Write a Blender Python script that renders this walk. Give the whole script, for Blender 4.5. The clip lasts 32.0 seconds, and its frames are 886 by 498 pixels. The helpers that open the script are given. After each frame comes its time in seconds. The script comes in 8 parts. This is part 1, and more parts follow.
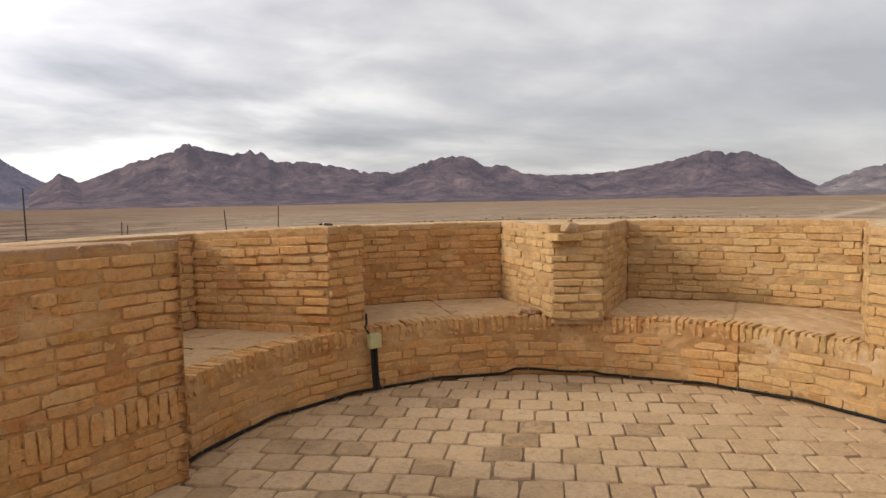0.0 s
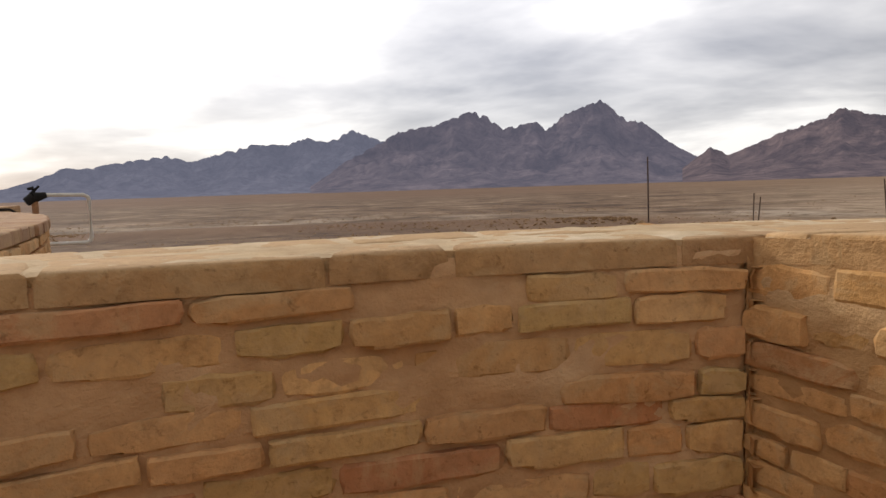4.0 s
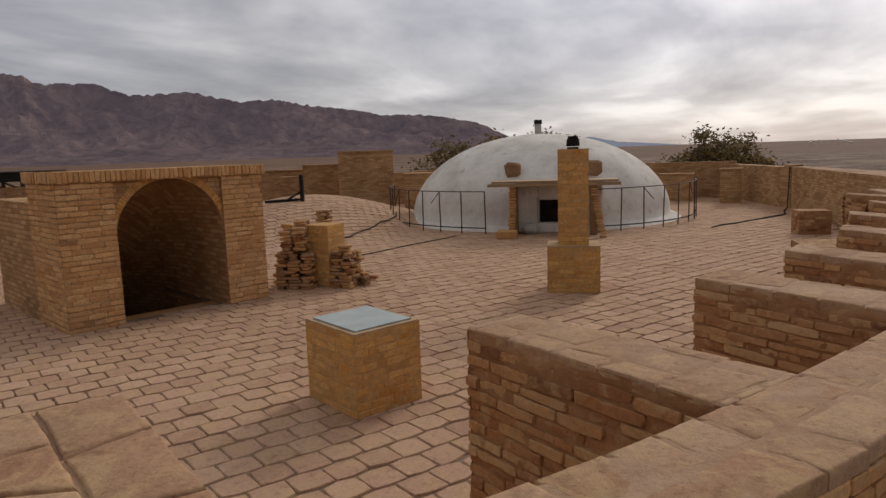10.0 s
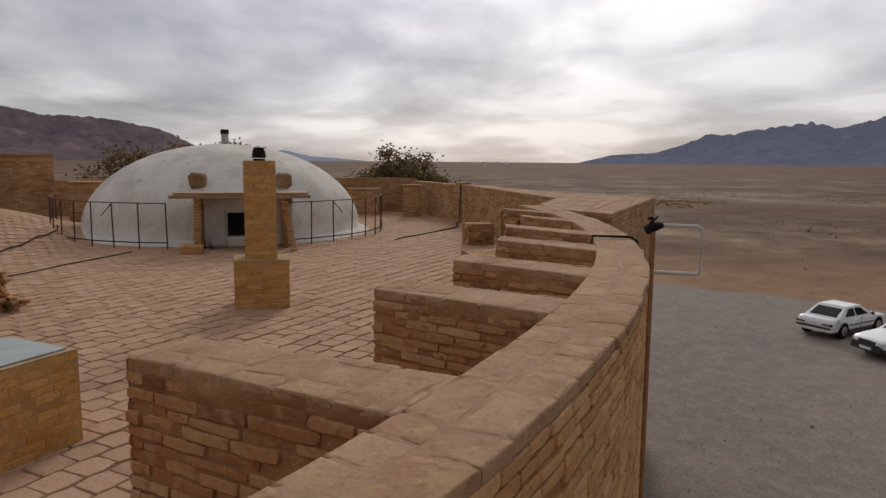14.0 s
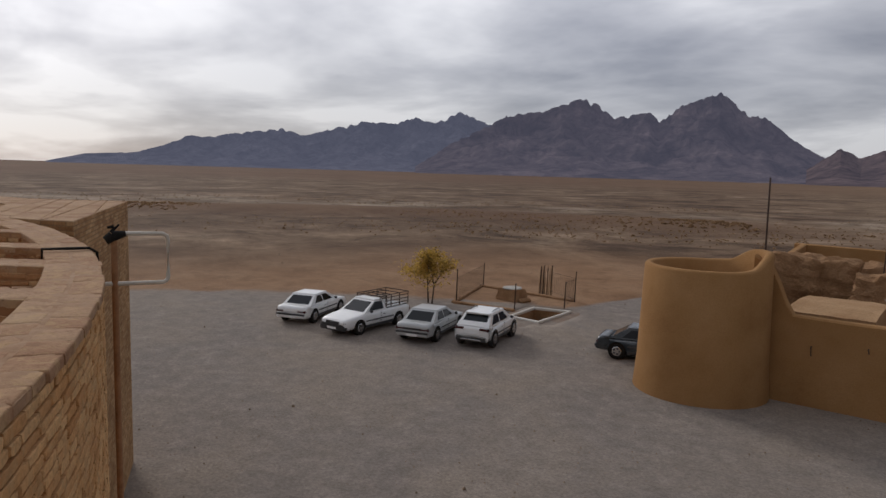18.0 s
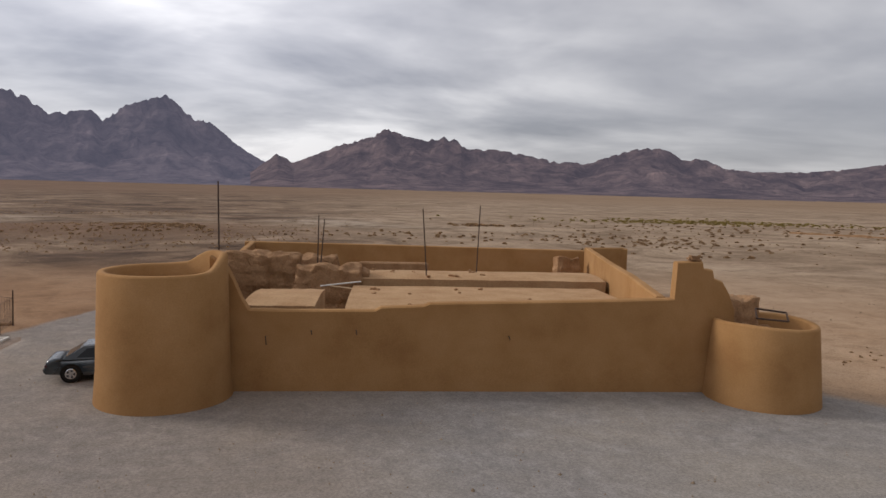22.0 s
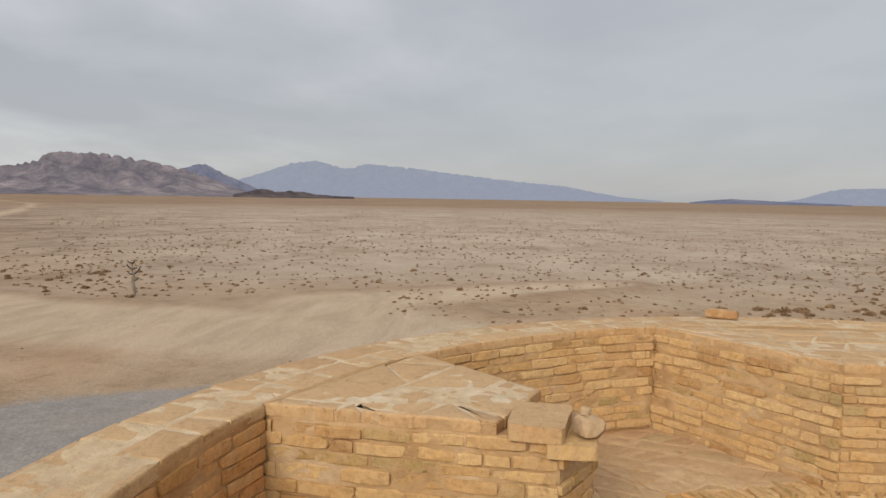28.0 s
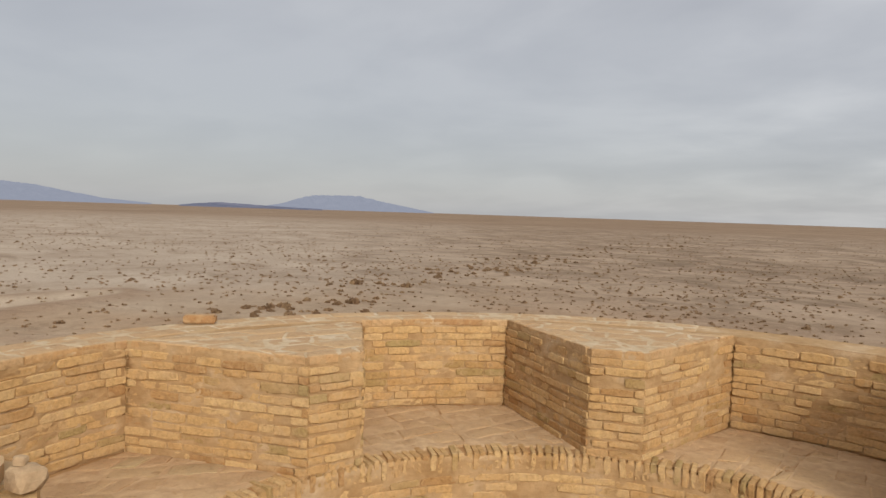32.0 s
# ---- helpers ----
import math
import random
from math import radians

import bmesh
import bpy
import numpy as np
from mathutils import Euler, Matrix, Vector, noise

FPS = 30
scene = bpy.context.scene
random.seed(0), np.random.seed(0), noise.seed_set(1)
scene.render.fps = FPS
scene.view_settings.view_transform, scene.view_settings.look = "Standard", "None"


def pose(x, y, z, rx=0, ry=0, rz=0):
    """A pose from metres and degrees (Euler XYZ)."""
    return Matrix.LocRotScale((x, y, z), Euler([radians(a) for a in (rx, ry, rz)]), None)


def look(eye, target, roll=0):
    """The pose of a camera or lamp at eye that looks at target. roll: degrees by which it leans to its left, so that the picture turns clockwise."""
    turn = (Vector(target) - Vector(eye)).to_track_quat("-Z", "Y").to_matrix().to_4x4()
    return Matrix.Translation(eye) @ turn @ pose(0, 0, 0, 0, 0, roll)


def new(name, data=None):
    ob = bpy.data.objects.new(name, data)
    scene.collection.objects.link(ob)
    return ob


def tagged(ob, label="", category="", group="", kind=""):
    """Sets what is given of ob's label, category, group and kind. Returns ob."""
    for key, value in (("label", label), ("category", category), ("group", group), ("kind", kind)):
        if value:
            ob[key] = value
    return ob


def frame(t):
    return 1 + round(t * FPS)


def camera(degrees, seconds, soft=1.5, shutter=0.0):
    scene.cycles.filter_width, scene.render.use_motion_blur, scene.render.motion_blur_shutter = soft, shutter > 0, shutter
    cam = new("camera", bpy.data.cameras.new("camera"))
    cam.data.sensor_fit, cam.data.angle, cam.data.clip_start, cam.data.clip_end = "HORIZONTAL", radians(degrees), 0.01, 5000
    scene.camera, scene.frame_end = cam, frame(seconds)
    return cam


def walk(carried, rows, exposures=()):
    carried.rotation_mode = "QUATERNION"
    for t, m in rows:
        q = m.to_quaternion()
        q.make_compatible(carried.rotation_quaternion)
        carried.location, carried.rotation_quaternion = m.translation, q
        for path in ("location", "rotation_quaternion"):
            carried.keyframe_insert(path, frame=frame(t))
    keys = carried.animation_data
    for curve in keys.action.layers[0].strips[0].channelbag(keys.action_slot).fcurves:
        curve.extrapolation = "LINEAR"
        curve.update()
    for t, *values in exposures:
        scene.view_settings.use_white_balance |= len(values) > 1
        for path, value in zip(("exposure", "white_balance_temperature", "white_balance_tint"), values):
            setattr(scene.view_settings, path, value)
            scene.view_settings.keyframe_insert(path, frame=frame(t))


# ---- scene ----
cam = camera(65.57, 32.0, soft=1.5)
SKY_STRENGTH, SUN_STRENGTH = 1.0, 1.7
EXPOSURES = [(0, 0.45, 6750, 12), (2, 0.38, 6750, 12), (3, 0.36, 6750, 12), (4, 0.24, 6750, 12), (6.5, -0.47, 6650, 13), (8, -0.47, 6600, 13), (9, -0.42, 6600, 14), (12, -0.34, 6550, 14), (13, -0.38, 6520, 14), (14.5, -0.50, 6480, 14), (18, -0.55, 6300, 13), (20, -0.44, 6450, 14), (21, -0.24, 6450, 14), (23, 0.2, 6500, 13), (25, 0.4, 6550, 13), (28, 0.33, 6550, 10), (32, 0.31, 6550, 10)]


def view(x, y, z, turn, tilt, lean):
    """Eye, degrees to the right of north, degrees up, lean."""
    a, b = radians(turn), radians(tilt)
    d = Vector((math.sin(a) * math.cos(b), math.cos(a) * math.cos(b), math.sin(b)))
    return look((x, y, z), Vector((x, y, z)) + d, lean)


walk(cam, [
    (0, view(0.129, -5.487, 1.610, 19.96, -4.12, -1.06)),
    (0.5, view(0.320, -4.951, 1.612, 20.89, -5.98, -2.06)),
    (1, view(0.538, -4.250, 1.572, 16.46, -6.94, -0.75)),
    (1.5, view(0.662, -3.540, 1.548, 15.95, -5.48, -0.45)),
    (2, view(0.807, -2.954, 1.539, 9.87, -3.23, -0.35)),
    (2.5, view(0.802, -2.388, 1.532, 1.97, -3.98, -1.49)),
    (3, view(0.747, -1.825, 1.515, -4.15, -3.60, -1.41)),
    (3.5, view(0.542, -1.216, 1.497, -17.50, -4.84, -0.62)),
    (3.6, view(0.490, -1.127, 1.493, -20.67, -3.51, -1.13)),
    (4, view(0.291, -0.772, 1.478, -30.28, -5.16, -1.81)),
    (4.2, view(0.202, -0.700, 1.490, -34.26, -5.70, -2.30)),
    (4.5, view(0.055, -0.588, 1.503, -40.16, -4.99, -1.77)),
    (6.5, view(0.006, -0.251, 2.133, -55.67, -11.72, -2.01)),
    (7, view(-0.011, -0.192, 2.181, -66.87, -8.13, -1.58)),
    (7.5, view(-0.061, -0.190, 2.189, -67.17, -7.92, -1.42)),
    (8, view(-0.055, -0.194, 2.198, -65.96, -7.90, -0.55)),
    (8.5, view(-0.013, -0.224, 2.210, -71.20, -8.54, -1.18)),
    (9, view(0.031, -0.268, 2.217, -83.99, -8.66, -1.99)),
    (9.5, view(0.036, -0.332, 2.207, -98.15, -8.57, -2.23)),
    (10, view(0.047, -0.373, 2.212, -104.86, -8.11, -1.82)),
    (10.5, view(0.061, -0.393, 2.214, -108.54, -8.09, -1.99)),
    (11, view(0.067, -0.393, 2.213, -110.27, -8.54, -2.31)),
    (11.5, view(0.069, -0.385, 2.211, -110.00, -8.53, -1.56)),
    (12, view(0.043, -0.370, 2.208, -104.98, -8.40, -1.01)),
    (12.5, view(0.001, -0.339, 2.198, -98.97, -8.79, -0.34)),
    (13, view(-0.032, -0.316, 2.197, -91.56, -7.70, -0.17)),
    (13.5, view(-0.056, -0.305, 2.197, -85.79, -7.28, 0.16)),
    (14, view(-0.068, -0.293, 2.200, -79.57, -7.31, 0.46)),
    (14.5, view(-0.057, -0.291, 2.203, -73.66, -7.55, 0.86)),
    (16.5, view(-0.025, -0.217, 2.241, -53.99, -7.01, 0.70)),
    (17, view(-0.006, -0.158, 2.238, -50.37, -6.95, 0.78)),
    (17.5, view(-0.003, -0.119, 2.232, -45.72, -7.04, 1.08)),
    (18, view(-0.002, -0.070, 2.259, -38.52, -6.47, 1.63)),
    (18.5, view(0.006, -0.045, 2.288, -31.86, -6.46, 0.74)),
    (19, view(0.000, 0.000, 2.315, -25.11, -6.08, 0.50)),
    (19.5, view(0.003, 0.063, 2.314, -18.38, -6.11, 0.68)),
    (20, view(0.007, 0.115, 2.318, -13.35, -5.93, 0.99)),
    (20.5, view(0.007, 0.120, 2.318, -8.61, -5.70, 0.96)),
    (21, view(0.002, 0.127, 2.318, -3.90, -5.30, 0.58)),
    (21.5, view(0.006, 0.131, 2.316, 0.27, -5.21, 0.93)),
    (22, view(-0.003, 0.124, 2.315, 4.72, -5.07, 1.53)),
    (22.5, view(-0.009, 0.134, 2.315, 11.24, -5.99, 0.92)),
    (23, view(-0.008, 0.146, 2.314, 18.10, -5.80, 1.36)),
    (23.5, view(-0.010, 0.163, 2.312, 25.49, -5.62, 1.19)),
    (24, view(0.003, 0.132, 2.318, 31.94, -5.39, 2.40)),
    (24.5, view(0.019, 0.125, 2.320, 36.64, -4.92, 2.58)),
    (25, view(0.014, 0.144, 2.324, 43.99, -4.45, 2.39)),
    (25.5, view(0.026, 0.187, 2.306, 51.41, -4.25, 2.11)),
    (27.5, view(0.075, 0.123, 2.359, 78.02, -4.32, 0.58)),
    (28, view(0.109, 0.110, 2.364, 84.39, -4.28, 0.93)),
    (28.5, view(0.161, 0.094, 2.351, 90.87, -4.79, 0.28)),
    (29, view(0.223, 0.042, 2.333, 96.48, -5.04, 1.10)),
    (29.5, view(0.271, -0.021, 2.329, 100.50, -4.34, 2.12)),
    (30, view(0.308, -0.036, 2.337, 104.99, -4.45, 1.35)),
    (30.5, view(0.332, -0.052, 2.348, 110.46, -4.25, 0.64)),
    (31, view(0.328, -0.055, 2.365, 115.86, -3.73, 0.93)),
    (31.5, view(0.323, -0.060, 2.354, 120.97, -3.66, 1.33)),
    (32, view(0.323, -0.072, 2.364, 125.06, -3.04, 1.88)),
], EXPOSURES)

# ---- sky and sun ----
SUN_TURN, SUN_UP = -73.0, 27.0


def aim(turn, up):
    a, b = radians(turn), radians(up)
    return Vector((math.sin(a) * math.cos(b), math.cos(a) * math.cos(b), math.sin(b)))


def link(nt, a, b):
    nt.links.new(a, b)


def make_world():
    world = bpy.data.worlds.new("overcast_sky")
    scene.world = world
    world.use_nodes = True
    nt = world.node_tree
    nt.nodes.clear()
    N = nt.nodes.new
    out, bg = N("ShaderNodeOutputWorld"), N("ShaderNodeBackground")
    link(nt, bg.outputs[0], out.inputs[0])
    sky = N("ShaderNodeTexSky")
    sky.sky_type, sky.sun_disc = "NISHITA", False
    sky.sun_elevation, sky.sun_rotation = radians(SUN_UP), radians(SUN_TURN)
    tc = N("ShaderNodeTexCoord")
    sep = N("ShaderNodeSeparateXYZ")
    link(nt, tc.outputs["Generated"], sep.inputs[0])

    def math_node(op, a, b=None, clamp=False):
        n = N("ShaderNodeMath")
        n.operation, n.use_clamp = op, clamp
        for i, v in enumerate((a, b)):
            if v is None:
                continue
            if isinstance(v, (int, float)):
                n.inputs[i].default_value = v
            else:
                link(nt, v, n.inputs[i])
        return n.outputs[0]

    up = math_node("MAXIMUM", sep.outputs[2], 0.0)
    den = math_node("ADD", up, 0.17)
    comb = N("ShaderNodeCombineXYZ")
    link(nt, math_node("DIVIDE", sep.outputs[0], den), comb.inputs[0])
    link(nt, math_node("DIVIDE", sep.outputs[1], den), comb.inputs[1])

    def layer(scale, detail, rough, stretch, turn):
        m = N("ShaderNodeMapping")
        m.inputs["Rotation"].default_value = (0, 0, radians(turn))
        m.inputs["Scale"].default_value = (stretch, 1, 1)
        link(nt, comb.outputs[0], m.inputs[0])
        n = N("ShaderNodeTexNoise")
        n.inputs["Scale"].default_value, n.inputs["Detail"].default_value = scale, detail
        n.inputs["Roughness"].default_value, n.inputs["Distortion"].default_value = rough, 0.35
        link(nt, m.outputs[0], n.inputs["Vector"])
        return n.outputs["Fac"]

    big = layer(0.62, 6, 0.55, 0.8, 20)
    fine = layer(1.5, 4, 0.45, 0.85, 12)
    mixed = math_node("ADD", math_node("MULTIPLY", big, 0.67), math_node("MULTIPLY", fine, 0.33))
    ramp = N("ShaderNodeValToRGB")
    e = ramp.color_ramp.elements
    e[0].position, e[0].color = 0.39, (0.34, 0.352, 0.395, 1)
    e[1].position, e[1].color = 0.59, (0.90, 0.902, 0.905, 1)
    mid = ramp.color_ramp.elements.new(0.5)
    mid.color = (0.59, 0.597, 0.625, 1)
    link(nt, mixed, ramp.inputs[0])
    # the veil is thinner, and so brighter, towards the hidden sun
    dot = N("ShaderNodeVectorMath")
    dot.operation = "DOT_PRODUCT"
    link(nt, tc.outputs["Generated"], dot.inputs[0])
    dot.inputs[1].default_value = aim(SUN_TURN, SUN_UP)
    half = math_node("MULTIPLY", math_node("ADD", dot.outputs["Value"], 1.0), 0.5)
    torn = math_node("ADD", math_node("MULTIPLY", half, 1.5), 0.0, True)
    calm = N("ShaderNodeMix")
    calm.data_type = "RGBA"
    link(nt, torn, calm.inputs["Factor"])
    calm.inputs["A"].default_value = (0.575, 0.584, 0.615, 1)
    link(nt, ramp.outputs[0], calm.inputs["B"])
    west_dot = N("ShaderNodeVectorMath")
    west_dot.operation = "DOT_PRODUCT"
    link(nt, tc.outputs["Generated"], west_dot.inputs[0])
    west_dot.inputs[1].default_value = aim(SUN_TURN - 8, SUN_UP)
    core = math_node("POWER", math_node("MAXIMUM", west_dot.outputs["Value"], 0.0), 16.0)
    wide = math_node("MULTIPLY", math_node("POWER", math_node("MAXIMUM", half, 0.0), 1.3), 0.80)
    gain = math_node("ADD", math_node("ADD", wide, math_node("MULTIPLY", core, 1.35)), 0.60)
    # the thick low veil under the hidden sun is dimmer
    low = math_node("SUBTRACT", 1.0, math_node("MULTIPLY", up, 4.2), True)
    gain = math_node("MULTIPLY", gain, math_node("SUBTRACT", 1.0, math_node("MULTIPLY", math_node("MULTIPLY", low, half), 0.28)))
    # a thin bright part of the veil towards the twin peaks, a thick cloud beside it
    def lobe(turn, up_, power):
        d = N("ShaderNodeVectorMath")
        d.operation = "DOT_PRODUCT"
        link(nt, tc.outputs["Generated"], d.inputs[0])
        d.inputs[1].default_value = aim(turn, up_)
        return math_node("POWER", math_node("MAXIMUM", d.outputs["Value"], 0.0), power)

    gain = math_node("MULTIPLY", gain, math_node("ADD", 1.0, math_node("MULTIPLY", lobe(-17, 18, 14), 0.22)))
    gain = math_node("MULTIPLY", gain, math_node("SUBTRACT", 1.0, math_node("MULTIPLY", lobe(19, 22, 16), 0.20)))
    gain = math_node("MULTIPLY", gain, math_node("SUBTRACT", 1.0, math_node("MULTIPLY", lobe(-118, 10, 55), 0.26)))
    cloud = N("ShaderNodeVectorMath")
    cloud.operation = "SCALE"
    link(nt, calm.outputs["Result"], cloud.inputs[0])
    link(nt, gain, cloud.inputs["Scale"])
    skys = N("ShaderNodeVectorMath")
    skys.operation = "SCALE"
    skys.inputs["Scale"].default_value = 0.1
    link(nt, sky.outputs[0], skys.inputs[0])
    mix = N("ShaderNodeMix")
    mix.data_type = "RGBA"
    mix.inputs["Factor"].default_value = 0.88
    link(nt, skys.outputs[0], mix.inputs["A"])
    link(nt, cloud.outputs[0], mix.inputs["B"])
    link(nt, mix.outputs["Result"], bg.inputs["Color"])
    bg.inputs["Strength"].default_value = SKY_STRENGTH


make_world()
sun = new("sun", bpy.data.lights.new("sun", "SUN"))
sun.data.energy, sun.data.angle, sun.data.color = SUN_STRENGTH, radians(14), (1.0, 0.955, 0.87)
sun.matrix_world = look(aim(SUN_TURN, SUN_UP) * 100, (0, 0, 0))


# ---- materials ----
def material(name, rough=0.9, metal=0.0):
    m = bpy.data.materials.new(name)
    m.use_nodes = True
    nt = m.node_tree
    b = nt.nodes["Principled BSDF"]
    b.inputs["Roughness"].default_value, b.inputs["Metallic"].default_value = rough, metal
    if rough >= 0.9:
        b.inputs["Specular IOR Level"].default_value = 0.12
    return m, nt, b


def coords(nt, scale=(1, 1, 1), world=True):
    if world:
        s = nt.nodes.new("ShaderNodeNewGeometry").outputs["Position"]
    else:
        s = nt.nodes.new("ShaderNodeTexCoord").outputs["Object"]
    m = nt.nodes.new("ShaderNodeMapping")
    m.inputs["Scale"].default_value = scale
    link(nt, s, m.inputs[0])
    return m.outputs[0]


def noise_node(nt, vec, scale, detail=4, rough=0.55, distort=0.0):
    n = nt.nodes.new("ShaderNodeTexNoise")
    n.inputs["Scale"].default_value, n.inputs["Detail"].default_value = scale, detail
    n.inputs["Roughness"].default_value, n.inputs["Distortion"].default_value = rough, distort
    link(nt, vec, n.inputs["Vector"])
    return n.outputs["Fac"]


def ramp_node(nt, fac, stops):
    r = nt.nodes.new("ShaderNodeValToRGB")
    el = r.color_ramp.elements
    el[0].position, el[0].color = stops[0][0], (*stops[0][1], 1)
    el[1].position, el[1].color = stops[-1][0], (*stops[-1][1], 1)
    for p, c in stops[1:-1]:
        el.new(p).color = (*c, 1)
    link(nt, fac, r.inputs[0])
    return r.outputs[0]


def mix_node(nt, a, b, fac, kind="MIX"):
    n = nt.nodes.new("ShaderNodeMix")
    n.data_type, n.blend_type = "RGBA", kind
    for key, v in (("A", a), ("B", b), ("Factor", fac)):
        if isinstance(v, (int, float)):
            n.inputs[key].default_value = v
        elif isinstance(v, tuple):
            n.inputs[key].default_value = (*v, 1)
        else:
            link(nt, v, n.inputs[key])
    return n.outputs["Result"]


def bump_node(nt, b, height, strength=0.4, dist=0.01, normal=None):
    n = nt.nodes.new("ShaderNodeBump")
    n.inputs["Strength"].default_value, n.inputs["Distance"].default_value = strength, dist
    link(nt, height, n.inputs["Height"])
    if normal is not None:
        link(nt, normal, n.inputs["Normal"])
    link(nt, n.outputs[0], b.inputs["Normal"])
    return n.outputs[0]


def grained(name, stops, scale=3.0, fine=60.0, rough=0.9, bump=0.4, dist=0.006, metal=0.0, spread=0.25, world=True):
    """A surface of mottled colour with fine grain and relief."""
    m, nt, b = material(name, rough, metal)
    v = coords(nt, world=world)
    big, small = noise_node(nt, v, scale, 5, 0.6), noise_node(nt, v, fine, 4, 0.6)
    col = ramp_node(nt, big, stops)
    col = mix_node(nt, col, ramp_node(nt, small, [(0.3, (1 - spread,) * 3), (0.7, (1.0,) * 3)]), 1.0, "MULTIPLY")
    link(nt, col, b.inputs["Base Color"])
    bump_node(nt, b, small, bump, dist)
    return m


def brick_material(name, joined, stops, stain=0.35, top_dust=0.0, smear=0.55):
    """Fired brick: each piece its own tone, with pitted faces and dust."""
    m, nt, b = material(name, 0.92)
    if joined:
        r = nt.nodes.new("ShaderNodeNewGeometry").outputs["Random Per Island"]
    else:
        r = nt.nodes.new("ShaderNodeObjectInfo").outputs["Random"]
    v = coords(nt)
    tone = ramp_node(nt, r, stops)
    patch, grain, pits = noise_node(nt, v, 2.3, 4, 0.6), noise_node(nt, v, 34, 5, 0.65), noise_node(nt, v, 140, 3, 0.6)
    tone = mix_node(nt, tone, ramp_node(nt, grain, [(0.30, (0.74, 0.72, 0.70)), (0.55, (1.0, 0.995, 0.985)), (0.72, (1.14, 1.13, 1.10))]), 0.85, "MULTIPLY")
    dust = ramp_node(nt, patch, [(0.42, (0, 0, 0)), (0.7, (stain,) * 3)])
    tone = mix_node(nt, tone, (0.50, 0.345, 0.195), dust)
    if top_dust:
        sep = nt.nodes.new("ShaderNodeSeparateXYZ")
        link(nt, nt.nodes.new("ShaderNodeNewGeometry").outputs["Normal"], sep.inputs[0])
        lying = ramp_node(nt, sep.outputs[2], [(0.55, (0, 0, 0)), (0.95, (top_dust,) * 3)])
        tone = mix_node(nt, tone, (0.50, 0.345, 0.20), lying)
    # mortar smeared over the faces, chips and pits
    mud = noise_node(nt, v, 6.5, 7, 0.68, 0.9)
    tone = mix_node(nt, tone, (0.49, 0.325, 0.165), ramp_node(nt, mud, [(0.50, (0, 0, 0)), (0.60, (smear,) * 3)]))
    tone = mix_node(nt, tone, ramp_node(nt, noise_node(nt, v, 48, 5, 0.7, 0.4), [(0.30, (0.52, 0.48, 0.44)), (0.42, (1, 1, 1))]), 0.8, "MULTIPLY")
    # blotches of dirt and lime of a hand's size
    blot = noise_node(nt, v, 11, 6, 0.7, 0.6)
    tone = mix_node(nt, tone, ramp_node(nt, blot, [(0.30, (0.62, 0.58, 0.54)), (0.44, (0.97, 0.96, 0.95)), (0.60, (1.0, 1.0, 1.0)), (0.72, (1.16, 1.18, 1.20))]), 0.8, "MULTIPLY")
    link(nt, tone, b.inputs["Base Color"])
    n1 = bump_node(nt, b, grain, 0.6, 0.010)
    bump_node(nt, b, pits, 0.5, 0.004, n1)
    return m


BRICK_TONES = [(0.0, (0.405, 0.173, 0.061)), (0.07, (0.493, 0.236, 0.082)), (0.2, (0.474, 0.262, 0.091)), (0.3, (0.542, 0.275, 0.099)), (0.55, (0.558, 0.293, 0.110)), (0.8, (0.578, 0.315, 0.121)), (1.0, (0.602, 0.351, 0.144))]
YELLOW_TONES = [(0.0, (0.493, 0.235, 0.066)), (0.15, (0.578, 0.295, 0.085)), (0.4, (0.640, 0.342, 0.102)), (0.7, (0.677, 0.372, 0.116)), (1.0, (0.714, 0.420, 0.147))]
MAT = {}
SANDY_TONES = [(0.0, (0.368, 0.200, 0.079)), (0.08, (0.438, 0.250, 0.099)), (0.16, (0.350, 0.246, 0.099)), (0.25, (0.482, 0.284, 0.115)), (0.55, (0.525, 0.322, 0.135)), (0.8, (0.552, 0.351, 0.151)), (1.0, (0.578, 0.384, 0.179))]
MAT["brick"] = brick_material("fired_brick", False, BRICK_TONES)
OLD_TONES = [(0.0, (0.435, 0.184, 0.082)), (0.2, (0.531, 0.245, 0.105)), (0.35, (0.483, 0.307, 0.115)), (0.5, (0.604, 0.346, 0.139)), (0.7, (0.567, 0.274, 0.111)), (1.0, (0.676, 0.413, 0.178))]
MAT["old_brick"] = brick_material("weathered_brick", False, OLD_TONES)
MAT["old_brick_joined"] = brick_material("weathered_brick_joined", True, OLD_TONES)
MAT["sandy_brick"] = brick_material("sandy_yellow_brick", False, SANDY_TONES, 0.3)
MAT["sandy_brick_joined"] = brick_material("sandy_yellow_brick_joined", True, SANDY_TONES, 0.3)
MAT["brick_joined"] = brick_material("fired_brick_joined", True, BRICK_TONES)
TILE_TONES = [(0.0, (0.398, 0.234, 0.155)), (0.3, (0.448, 0.273, 0.180)), (0.65, (0.487, 0.305, 0.204)), (1.0, (0.532, 0.343, 0.234))]
CAP_TONES = [(0.0, (0.361, 0.190, 0.080)), (0.3, (0.439, 0.254, 0.109)), (0.62, (0.482, 0.287, 0.130)), (0.9, (0.516, 0.330, 0.164)), (0.96, (0.473, 0.296, 0.143)), (1.0, (0.327, 0.245, 0.109))]
WORN_TONES = [(0.0, (0.325, 0.176, 0.099)), (0.35, (0.372, 0.213, 0.123)), (0.7, (0.398, 0.240, 0.144)), (1.0, (0.432, 0.276, 0.174))]
